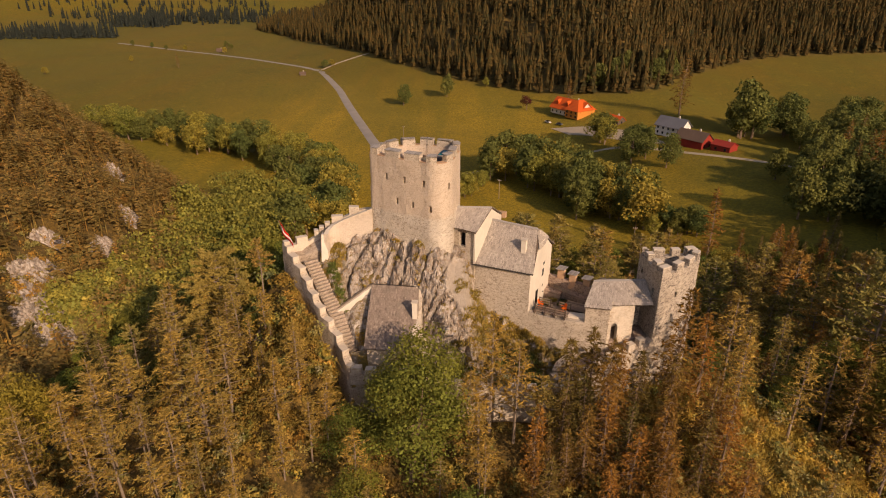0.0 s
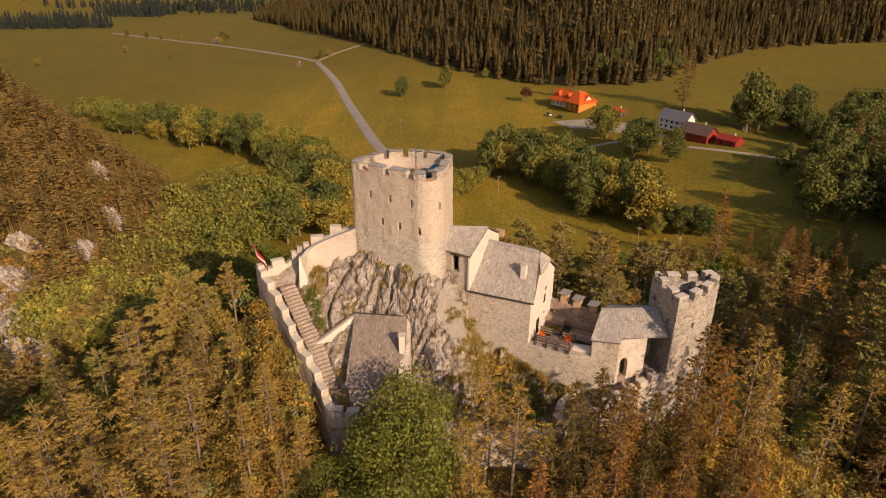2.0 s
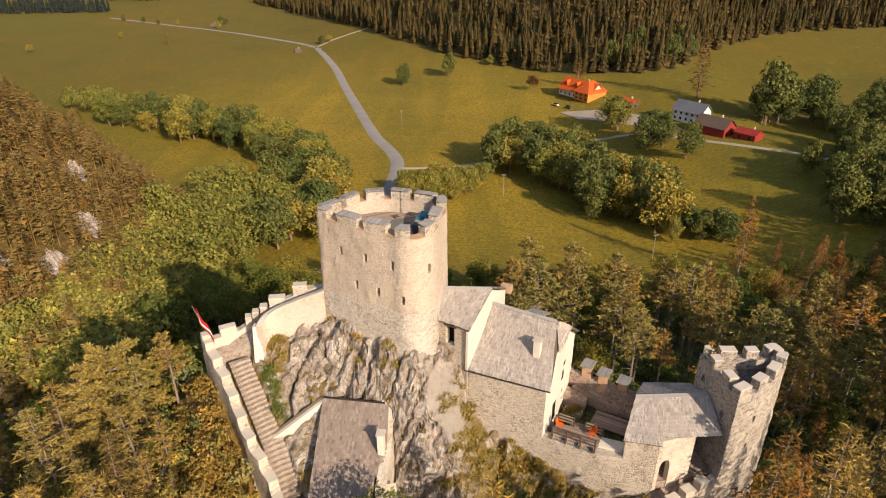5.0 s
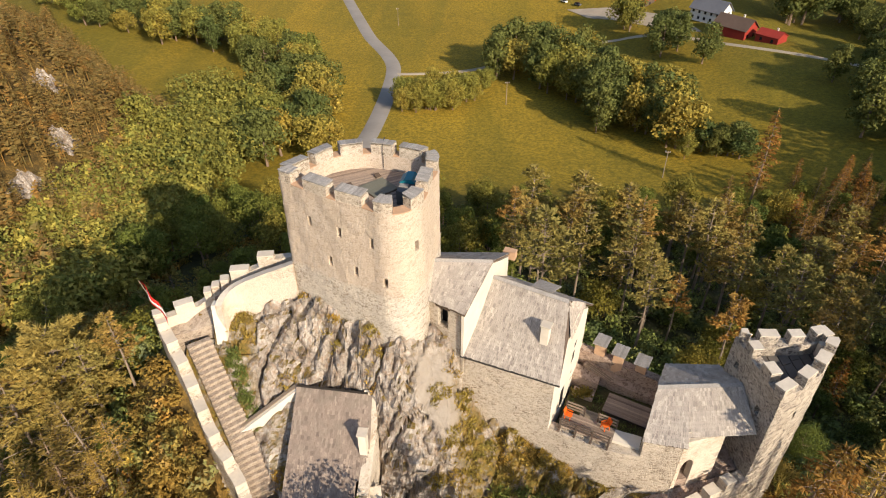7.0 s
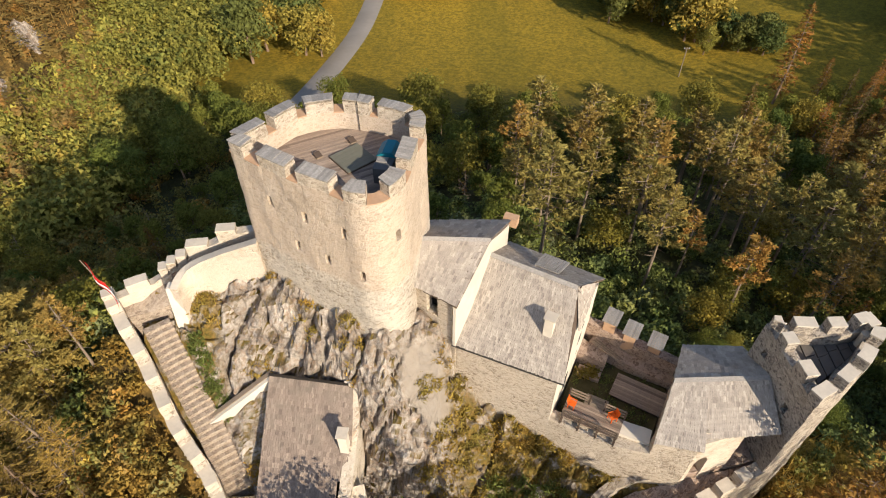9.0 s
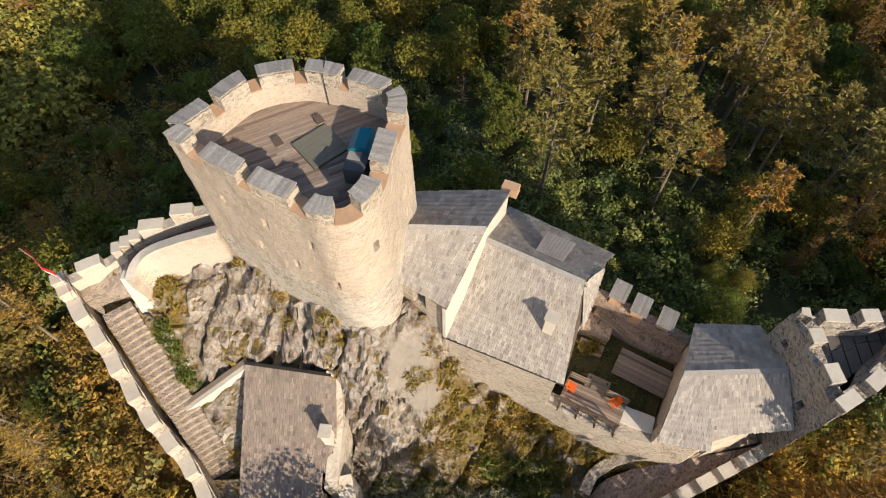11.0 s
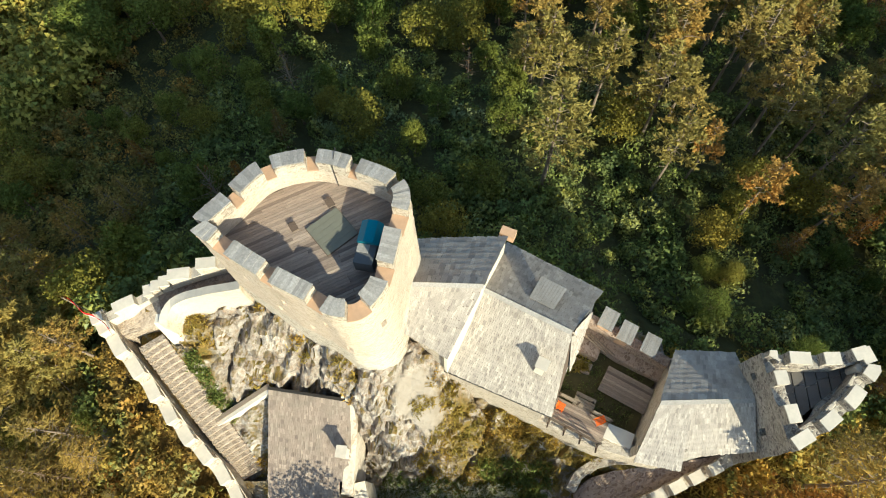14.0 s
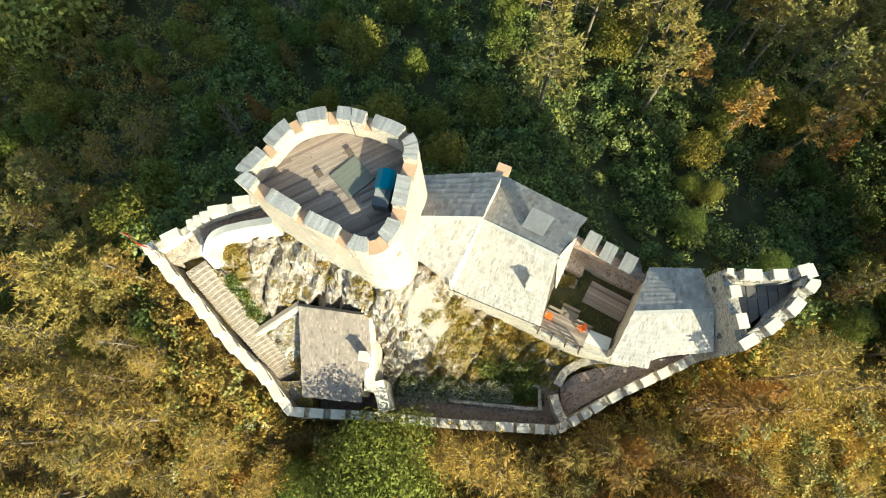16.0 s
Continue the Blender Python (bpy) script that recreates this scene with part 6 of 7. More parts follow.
# single trees close to the walls
# Eastern group (x 49-80, y 54-90), largely unseen, added to shade the back slope.
for kind, x, y, h, top in ((WIDE_PINE, -28.0, 67.5, 14, 7.0), (LARCH, -15.6, 54.4, 12, 5.4), (FINE_BROAD, -1.7, 52.6, 13, 6.2), (LARCH, 4.7, 53.6, 14, 7.2), (SPRUCE, 16.7, 52.6, 13, 5.2), (LARCH, 32.5, 60.4, 14, 5.9), (SPRUCE, 25.6, 57.6, 15, 8.2),
                           (LARCH, -19.3, 58.3, 11, 3.0), (PINE, -22.6, 67.6, 15, 9.2), (LARCH, -20.6, 60.6, 12, 6.4), (FINE_BROAD, -10.2, 50.2, 9, -1.8), (FINE_BROAD, -3.6, 48.6, 13, 4.6), (LARCH, -36.6, 59, 12, -1.6), (SPRUCE, -42, 64, 12, -1.8),
                           (SPRUCE, 20.6, 54.8, 10, 2.4), (SPRUCE, 14.2, 51.4, 10, 1.5), (SPRUCE, 29.0, 58.6, 12, 4.2), (LARCH, 33.2, 57.5, 11, 1.9), (LARCH, -24.0, 56.0, 14, 5.0), (LARCH, -12.4, 52.4, 9, 1.0), (PINE, 10.2, 51.8, 10, 0.6), (SPRUCE, 23.6, 53.2, 11, 3.0),
                           (LARCH, -29.5, 56.5, 12, 3.0), (LARCH, -25.6, 52.6, 12, 2.2), (LARCH, -33, 63.5, 13, 4.5), (LARCH, -38.5, 55, 12, 0.5), (LARCH, -29.5, 68, 13, 5.0), (FINE_BROAD, -23.4, 63.6, 6, 1.5), (LARCH, -35, 69, 12, 2.5), (FINE_BROAD, -28, 60, 6, -3.0), (LARCH, 35.6, 62.2, 11, 2.0), (LARCH, 44, 69.6, 12, -2.5), (SPRUCE, 49, 60, 14, -2), (SPRUCE, 52, 64.5, 14, -3), (LARCH, 55, 57, 15, -3), (SPRUCE, 57, 68, 14, -6), (LARCH, 50, 54, 14, -3), (SPRUCE, 60, 61.5, 15, -6), (SPRUCE, 55, 73, 13, -8), (FINE_BROAD, 51, 68, 12, -5), (FINE_BROAD, 54, 62, 12, -4), (SPRUCE, 58, 65, 14, -4), (FINE_BROAD, 62, 70, 12, -8), (SPRUCE, 53, 58, 14, -2), (FINE_BROAD, 58, 60, 13, -5), (SPRUCE, 64, 66, 14, -8), (SPRUCE, 51.5, 73, 12, -6), (FINE_BROAD, 59, 74, 12, -9), (SPRUCE, 8.5, 45, 12, -3), (SPRUCE, 12, 47.5, 12, -2), (SPRUCE, 15.5, 44, 12, -3), (SPRUCE, 18.5, 47, 12, -1), (SPRUCE, 22, 49.5, 12, 0.5), (SPRUCE, 21, 44.5, 12, -2), (SPRUCE, 25.5, 47.5, 13, 0), (SPRUCE, 6, 41, 12, -5), (SPRUCE, 12.5, 40.5, 12, -5), (SPRUCE, 18, 40, 12, -5), (SPRUCE, 24, 41.5, 12, -4), (SPRUCE, 27.5, 52, 13, 2), (FINE_BROAD, 10, 42.5, 9, -6), (FINE_BROAD, 20, 42, 9, -6), (SPRUCE, 15.4, 54.6, 12, 5.2), (SPRUCE, 13.2, 53.6, 12, 4.2), (SPRUCE, 18.2, 53.8, 12, 4.0), (SPRUCE, 12.0, 50.6, 12, 2.0), (SPRUCE, 16.0, 49.4, 12, 2.4), (FINE_BROAD, -5.0, 51.4, 10, 2.6), (LARCH, 7.4, 52.4, 12, 4.6), (SPRUCE, 57, 66, 20, 6), (PINE, 60, 74, 20, 4), (SPRUCE, 64, 70, 20, 6), (SPRUCE, 68, 77, 20, 3), (PINE, 62, 82, 20, -1), (SPRUCE, 72, 84, 20, 2), (PINE, 76, 78, 20, 4), (PINE, 67, 90, 20, -3), (SPRUCE, 80, 90, 20, 1), (LARCH, -22.5, 60.5, 12, 3.0), (LARCH, -27.5, 60.0, 12, 2.4), (LARCH, -20.5, 56.5, 12, 0.8), (LARCH, -17.6, 57.4, 10, -0.5), (LARCH, -24.5, 57.5, 12, 1.6), (LARCH, -31.0, 58.0, 12, 1.0), (LARCH, -15.2, 55.6, 10, -1.2), (SPRUCE, 80, 172.8, 25, -19.2), (SPRUCE, 92.5, 151.3, 17, -26.1), (SPRUCE, 98.5, 156, 15, -29), (SPRUCE, 117.7, 174.4, 17, -26.5), (SPRUCE, 54.2, 76.4, 13, -10.5), (FINE_BROAD, 44, 66, 9, -9)):
    g = float(ground_z(x, y))
    plant(kind, x, y, top - g + 0.3)

# the wood round the knoll
cells = [(gx, gy) for gx in np.arange(-62, 112, 4.6) for gy in np.arange(33, 172, 4.6)]
tree_rng.shuffle(cells)
for gx, gy in cells:
    x, y = gx + tree_rng.uniform(-3.2, 3.2), gy + tree_rng.uniform(-3.2, 3.2)
    if not clear_of_castle(x, y, 2.4 if y < 64 else 3.5) or float(ground_z(x, y)) < -50:
        continue
    if abs(x) > 26 + 0.62 * y or (y < 62 and tree_rng.random() < 0.12):
        continue
    roll = tree_rng.random()
    if (23 < x < 47 and 50 < y < 68 and tree_rng.random() < 0.85) or (30 < x < 56 and 40 < y <= 58 and tree_rng.random() < 0.7):
        continue
    if y < 64:
        g = float(ground_z(x, y))
        cap = (0.8 if x > 6 else 2.0) if -24 < x < 31 else 6.0
        cap = min(cap, 2.0 - (52 - y) * 0.3) if y < 52 else cap
        h = min(tree_rng.uniform(8, 16), cap - g + tree_rng.uniform(-4, 1))
        if h > 3.5:
            plant((LARCH if x < 8 or x > 30 else SPRUCE) if roll < 0.72 else SPRUCE if roll < 0.85 else FINE_BROAD, x, y, h)
    elif x < -24 and y < 92:
        if roll < 0.36:
            plant(LARCH, x, y, tree_rng.uniform(7, 12.5))
        elif roll < 0.46:
            plant(PINE, x, y, tree_rng.uniform(8, 13))
        elif roll < 0.62:
            plant(BROAD, x, y, tree_rng.uniform(4.5, 7.5))
    elif x < 9 and y < 118:
        if roll < 0.30:
            plant(BROAD, x, y, tree_rng.uniform(4.0, 8.0))
        elif roll < 0.36:
            plant(SPRUCE, x, y, tree_rng.uniform(5, 9))
        elif roll < 0.385:
            plant(DEAD, x, y, tree_rng.uniform(7, 10))
    elif x >= 9 and y < 90:
        if roll < 0.30:
            plant(FINE_BROAD if x < 44 and y < 86 else BROAD, x, y, tree_rng.uniform(4.0, 7.0))
        elif roll < 0.4 and x > 36:
            plant(SPRUCE, x, y, tree_rng.uniform(6, 10))
    elif x >= 6 and y < 128:
        if roll < 0.46:
            plant(PINE, x, y, tree_rng.uniform(13, 20))
        elif roll < 0.50:
            plant(SPRUCE, x, y, tree_rng.uniform(9, 15))
        elif roll < 0.64:
            plant(BROAD, x, y, tree_rng.uniform(5, 9))
    elif x > 88 or (x > 60 and y < 150):
        if roll < 0.45:
            plant(SPRUCE, x, y, tree_rng.uniform(10, 16))
        elif roll < 0.6:
            plant(BROAD, x, y, tree_rng.uniform(8, 11))
    elif y < 160 and roll < 0.36:
        plant(BROAD, x, y, tree_rng.uniform(8, 12))


def belt(line, width, n, lo, hi, kinds, seed):
    """Trees scattered along a line in the valley."""
    rng = random.Random(seed)
    r = resample(np.array(line, float), 200)
    for _ in range(n):
        p = r[rng.randrange(200)]
        x, y = p[0] + rng.gauss(0, 1) * width * 0.5, p[1] + rng.gauss(0, 1) * width * 0.5
        plant(rng.choice(kinds), x, y, rng.uniform(lo, hi))


belt([(34, 305), (44, 278), (54, 258), (66, 238), (73, 222)], 14, 42, 15, 22, VALLEY, 1)
belt([(78, 204), (92, 202)], 5, 8, 8, 12, VALLEY, 15)
belt([(86, 346), (92, 330), (101, 300)], 6, 7, 14, 19, VALLEY, 2)
belt([(-185, 385), (-150, 368), (-118, 342), (-95, 330), (-75, 312)], 13, 42, 13, 20, VALLEY, 3)
belt([(-72, 300), (-58, 280), (-50, 255), (-44, 225), (-46, 200)], 12, 38, 14, 20, VALLEY, 4)
belt([(-16, 250), (-4, 252), (10, 264), (16, 272)], 7, 30, 8, 13, [VALLEY[0], VALLEY[2]], 6)
belt([(215, 335), (205, 310), (195, 280), (175, 255), (150, 222), (132, 200)], 24, 85, 14, 20, SHADY, 7)
belt([(165, 225), (200, 260)], 20, 16, 18, 26, SPRUCE, 8)
belt([(138, 370), (139, 371)], 1, 1, 33, 34, SPRUCE, 9)
belt([(157, 327), (165, 333)], 4, 5, 25, 33, SHADY, 10)
belt([(180, 332), (188, 338)], 4, 4, 18, 24, VALLEY, 12)
belt([(90, 462), (150, 455), (180, 520)], 10, 12, 13, 20, SHADY, 13)
for kind, x, y, h in ((VALLEY, -33.8, 490, 17), (VALLEY, 0.3, 498, 18), (SPRUCE, -282, 670, 17), (VALLEY, -358, 726, 8), (VALLEY, -403, 636, 9), (VALLEY, 32, 514, 8), (PURPLE, 56, 438, 11), (SPRUCE, 84, 432, 19), (SHADY, 104, 284, 17), (VALLEY, -300, 880, 11), (VALLEY, -292, 876, 8), (VALLEY, -345, 850, 8), (VALLEY, -372, 856, 7), (VALLEY, -285, 826, 9), (VALLEY, -398, 872, 8), (VALLEY, -430, 884, 9), (VALLEY, -128, 672, 9), (VALLEY, -121, 676, 8)):
    plant(kind, x, y, h)
for src in SPRUCE + LARCH + PINE + WIDE_PINE + FINE_BROAD + BROAD + VALLEY + [PURPLE, DEAD]:
    for o in list(src.children):
        bpy.data.objects.remove(o)
    bpy.data.objects.remove(src)


LEDGES = ((-95, 160, 12, 15, 2.4, 20), (-86, 118, 19, 26, 2.8, 30), (-97, 130, 11, 18, 2.6, 10), (-80, 108, 14, 15, 2.4, 35), (-104, 148, 9, 9, 2.2, 15), (-68, 100, 11, 10, 2.0, 0), (-64.5, 89.8, 7, 8, 1.8, 10), (-103, 186, 9, 13, 2.4, 10), (-118, 212, 8, 10, 2.2, 10), (-22, 62.5, 3.4, 4.5, 1.5, 30), (-33, 70, 4, 4, 1.4, 10))


def woods(name, spots, label, mat, shape="cone", seed=5, count=90, leaf=0.12, top_leaf=0.25):
    """Many trees or bushes as one object: far cones, feathery pines, or loose leaf masses."""
    rng = random.Random(seed)
    v, f = [], []
    for x, y, z, h in spots:
        if shape == "bush":
            w = h * 0.5 * rng.uniform(0.8, 1.25)
            bumps = [Vector((rng.gauss(0, 1), rng.gauss(0, 1), rng.gauss(0.4, 0.7))).normalized() for _ in range(6)]
            size = min(leaf * h, top_leaf) * rng.uniform(0.75, 1.2)
            for _ in range(count):
                u = Vector((rng.gauss(0, 1), rng.gauss(0, 1), rng.gauss(0.2, 1))).normalized()
                d = rng.choice(bumps) * 0.58 + u * 0.45 * rng.uniform(0.8, 1.1)
                c = Vector((x + d.x * w, y + d.y * w, z + h * (0.48 + 0.48 * d.z)))
                n = (u + Vector((rng.gauss(0, 0.5), rng.gauss(0, 0.5), rng.gauss(0, 0.5)))).normalized()
                a = n.orthogonal().normalized()
                t = rng.random() * 6.28
                a = a * math.cos(t) + n.cross(a) * math.sin(t)
                b = n.cross(a) * size * 1.1
                a = a * size * 0.75
                o = len(v)
                v.extend((tuple(c - a - b * 0.5), tuple(c + a - b * 0.5), tuple(c + b)))
                f.append((o, o + 1, o + 2))
        elif shape == "feather":
            lean = (rng.gauss(0, 0.03), rng.gauss(0, 0.03))
            o = len(v)
            v.extend(((x - 0.014 * h, y, z), (x + 0.014 * h, y, z), (x + lean[0] * h, y + lean[1] * h, z + h), (x, y - 0.014 * h, z), (x, y + 0.014 * h, z)))
            f.extend(((o, o + 1, o + 2), (o + 3, o + 4, o + 2)))
            low = rng.uniform(0.2, 0.45)
            for k in range(9):
                s = low + (0.98 - low) * (k + rng.uniform(-0.3, 0.3)) / 9
                r = h * 0.22 * (1 - (s - low) / (1 - low)) ** 0.65 * min(1.0, 0.6 + 2 * (s - low)) + 0.25
                for q in range(5):
                    a = 6.28 * (q + rng.uniform(-0.4, 0.4)) / 5 + k
                    rr = r * rng.uniform(0.5, 1.2)
                    px, py, pz = x + lean[0] * s * h, y + lean[1] * s * h, z + s * h
                    dz = rr * rng.uniform(-0.25, 0.25)
                    for g in range(2):
                        u0, u1, aa = rng.uniform(0.15, 0.6), rng.uniform(0.8, 1.1), a + rng.uniform(-0.35, 0.35)
                        ca, sa, wd = math.cos(aa), math.sin(aa), rr * rng.uniform(0.14, 0.26)
                        o = len(v)
                        v.extend(((px + u0 * rr * ca, py + u0 * rr * sa, pz + u0 * dz + 0.05), (px + u1 * rr * ca - wd * sa, py + u1 * rr * sa + wd * ca, pz + dz - 0.4 * wd), (px + u1 * rr * ca + wd * sa, py + u1 * rr * sa - wd * ca, pz + dz + 0.3 * wd)))
                        f.append((o, o + 1, o + 2))
        else:
            tiers, sides = (9, 7) if count > 80 else (7, 6)
            spread = rng.uniform(0.13, 0.19)
            for k in range(tiers):
                s = 0.08 + 0.86 * k / tiers
                r = h * spread * (1 - s) ** 0.75
                for q in range(sides):
                    a = 6.28 * (q + rng.uniform(-0.3, 0.3)) / sides + 0.5 * k
                    rr, wd = r * rng.uniform(0.75, 1.15), 6.28 / sides * rng.uniform(0.5, 0.75)
                    zz = z + h * (s + rng.uniform(-0.03, 0.02))
                    o = len(v)
                    v.extend(((x, y, zz + h * 0.17), (x + rr * math.cos(a - wd), y + rr * math.sin(a - wd), zz + rng.uniform(-0.03, 0.02) * h), (x + rr * math.cos(a + wd), y + rr * math.sin(a + wd), zz + rng.uniform(-0.03, 0.02) * h)))
                    f.append((o, o + 1, o + 2))
    ms = Mesh()
    ms.v, ms.f = v, f
    return single(name, ms, mat, label, "forest", kind="stuff")


rng = random.Random(3)
spots, deep = [], []
for gx in np.arange(-330, 520, 6.8):
    e = float(forest_edge(gx))
    for gy in np.arange(e, e + (300 if gx < 120 else 250), 7.2):
        x, y = gx + rng.uniform(-3.0, 3.0), gy + rng.uniform(-3.2, 3.2)
        if rng.random() < 0.86:
            (spots if gy < e + 50 else deep).append((x, y, float(ground_z(x, y)) - 0.5, rng.uniform(14, 20) if rng.random() < 0.6 else rng.uniform(18, 27)))
FAR_NEEDLES = foliage("far_spruce_needles", [(0.050, 0.046, 0.018), (0.095, 0.068, 0.022), (0.13, 0.075, 0.02), (0.06, 0.058, 0.02)], "place", (0.8, 1.25))
woods("forest_edge_trees", spots, "dark spruces with rusty crowns along the edge of the forest", FAR_NEEDLES)
woods("conifer_forest", deep, "dense dark conifer forest with rusty crowns on the mountain foot", FAR_NEEDLES, count=50)
spots = []
for cx, cy, w, d, n in ((-640, 1000, 90, 40, 150), (-540, 985, 40, 20, 50), (-590, 1270, 60, 50, 110), (-470, 1400, 220, 120, 280), (-150, 1150, 160, 120, 60), (-800, 1500, 400, 150, 350)):
    for _ in range(n):
        x, y = cx + rng.uniform(-1, 1) * w, cy + rng.uniform(-1, 1) * d
        spots.append((x, y, float(ground_z(x, y)) - 0.5, rng.uniform(14, 26)))
# The blue of distant haze is mixed into this needle colour.
woods("far_copses", spots, "distant dark copses over the valley meadows, tinted blue for haze", foliage("haze_blue_needles", [(0.025, 0.035, 0.032), (0.045, 0.05, 0.035)], "place", (0.6, 1.4)), seed=6, count=50)
spots = []
while len(spots) < 2900:
    x, y = rng.uniform(-220, -50), rng.uniform(60, 385)
    lim = float(hill_line(y))
    if x > lim + 5 or x < lim - 100 or any(abs(x - q[0] - 1) < 0.42 * q[2] and abs(y - q[1] + 1) < 0.42 * q[3] for q in LEDGES):
        continue
    spots.append((x, y, float(ground_z(x, y)) - 0.4, rng.uniform(6.5, 13)))
HILL_NEEDLES = foliage("hillside_pine_needles", [(0.26, 0.185, 0.058), (0.34, 0.205, 0.058), (0.21, 0.165, 0.055), (0.39, 0.20, 0.05), (0.24, 0.19, 0.06)], "place", (0.6, 1.5))
woods("hillside_pines", spots, "loose pines with rusty and olive crowns on the rocky hillside", HILL_NEEDLES, "feather", 7)
spots = []
while len(spots) < 460:
    x, y = rng.uniform(-112, -48), rng.uniform(110, 225)
    lim = float(hill_line(y))
    if x < lim - 10 or x > lim + 22:
        continue
    spots.append((x, y, float(ground_z(x, y)) - 0.4, rng.uniform(5, 10)))
woods("hillside_broadleaf_wood", spots, "green and golden broadleaf wood at the foot of the hillside", foliage("hillside_leaves", [(0.240, 0.240, 0.050), (0.348, 0.288, 0.056), (0.192, 0.210, 0.048), (0.408, 0.300, 0.060)], "place", (0.5, 1.6)), "bush", 8, 210, 0.07, 0.5)
spots = []
while len(spots) < 620:
    x, y = rng.uniform(-120, -44), rng.uniform(58, 150)
    if x > float(hill_line(y)) + 26 or x < -24 - 0.64 * y:
        continue
    spots.append((x, y, float(ground_z(x, y)) - 0.5, rng.uniform(1.2, 3.4)))
woods("hillside_bushes", spots, "rusty and olive bushes among the rocks of the hillside", foliage("hillside_bush_leaves", [(0.26, 0.19, 0.05), (0.44, 0.22, 0.045), (0.30, 0.26, 0.09), (0.20, 0.18, 0.05)], "place", (0.55, 1.6)), "bush", 12, 80, 0.11, 0.3)
spots = []
while len(spots) < 3300:
    x, y = rng.uniform(-75, 95), rng.uniform(34, 160)
    if abs(x) > 22 + 0.6 * y or not clear_of_castle(x, y, 0.9) or (y < 62 and rng.random() < 0.1) or (y > 112 and rng.random() < 0.65):
        continue
    spots.append((x, y, float(ground_z(x, y)) - 0.5, rng.uniform(1.2, 3.2) if y < 64 else rng.uniform(1.6, 4.2)))
woods("undergrowth", [q for q in spots if q[1] >= 64 and q[0] > -30], "dense green bushes under the trees behind the castle", foliage("bush_leaves", [(0.115, 0.15, 0.045), (0.20, 0.225, 0.048), (0.14, 0.16, 0.048), (0.29, 0.275, 0.056), (0.20, 0.22, 0.10)], "place", (0.45, 1.7)), "bush", 9, 150, 0.07)
woods("mixed_undergrowth", [q for q in spots if q[1] >= 64 and q[0] <= -30], "olive and green bushes on the slope beside the curtain wall", foliage("mixed_bush_leaves", [(0.17, 0.17, 0.045), (0.28, 0.215, 0.05), (0.14, 0.16, 0.045), (0.40, 0.22, 0.045)], "place", (0.45, 1.7)), "bush", 11, 140, 0.07)
woods("dry_undergrowth", [q for q in spots if q[1] < 64], "rusty, golden and pale bushes on the slope before the castle", foliage("dry_bush_leaves", [(0.24, 0.21, 0.05), (0.48, 0.32, 0.06), (0.15, 0.17, 0.045), (0.44, 0.22, 0.042), (0.30, 0.26, 0.06), (0.38, 0.33, 0.18)], "place", (0.5, 1.6)), "bush", 10, 150, 0.07)

def strip(line, width, n, lo, hi):
    """Tree places scattered along a line in the valley."""
    r = resample(np.array(line, float), 200)
    out = []
    for _ in range(n):
        p = r[rng.randrange(200)]
        x, y = p[0] + rng.gauss(0, 1) * width * 0.5, p[1] + rng.gauss(0, 1) * width * 0.5
        out.append((x, y, float(ground_z(x, y)) - 0.5, rng.uniform(lo, hi)))
    return out


# The first strip stands out of view, added to shade the meadow.
spots = strip([(122, 92), (134, 118), (148, 146), (168, 178), (196, 205)], 17, 80, 22, 32) + strip([(146, 198), (160, 200), (182, 222), (205, 240)], 14, 52, 15, 23)
woods("shady_wood", spots, "dark broadleaf wood by the valley meadow, partly unseen and added for shade", foliage("shading_wood_leaves", [(0.075, 0.09, 0.025), (0.11, 0.11, 0.028), (0.09, 0.10, 0.026)], "place", (0.6, 1.4)), "bush", 16, 520, 0.05, 0.8)
spots = strip([(-74, 250), (-85, 225), (-72, 205), (-66, 180)], 15, 46, 12, 18) + strip([(-240, 425), (-215, 405), (-195, 395)], 14, 16, 10, 15)
woods("valley_wood", spots, "olive-green broadleaf wood between hillside and meadow", foliage("valley_wood_leaves", [(0.20, 0.20, 0.042), (0.28, 0.24, 0.045), (0.15, 0.17, 0.04)], "place", (0.55, 1.5)), "bush", 17, 620, 0.045, 0.6)
spots = []
while len(spots) < 420:
    x, y = rng.uniform(-30, -10), rng.uniform(50, 68)
    if clear_of_castle(x, y, 0.5):
        spots.append((x, y, float(ground_z(x, y)) - 0.4, rng.uniform(0.9, 2.3)))
woods("wall_side_bushes", spots, "low rusty, golden and green bushes at the foot of the curtain wall", foliage("wall_bush_leaves", [(0.34, 0.17, 0.035), (0.19, 0.16, 0.04), (0.36, 0.22, 0.045), (0.13, 0.14, 0.035)], "place", (0.55, 1.5)), "bush", 15, 110, 0.09, 0.16)
spots = []
while len(spots) < 330:
    x, y = rng.uniform(20, 58), rng.uniform(42, 71)
    if clear_of_castle(x, y, 0.8) and noise.noise(Vector((x * 0.2, y * 0.2, 7))) > -0.2:
        spots.append((x, y, float(ground_z(x, y)) - 0.4, rng.uniform(0.9, 2.4)))
woods("golden_bushes", spots, "golden-yellow bushes on the sunny slope by the gate tower", foliage("golden_bush_leaves", [(0.550, 0.374, 0.072), (0.418, 0.319, 0.066), (0.616, 0.363, 0.066)], "place", (0.6, 1.4)), "bush", 14, 120, 0.09, 0.2)


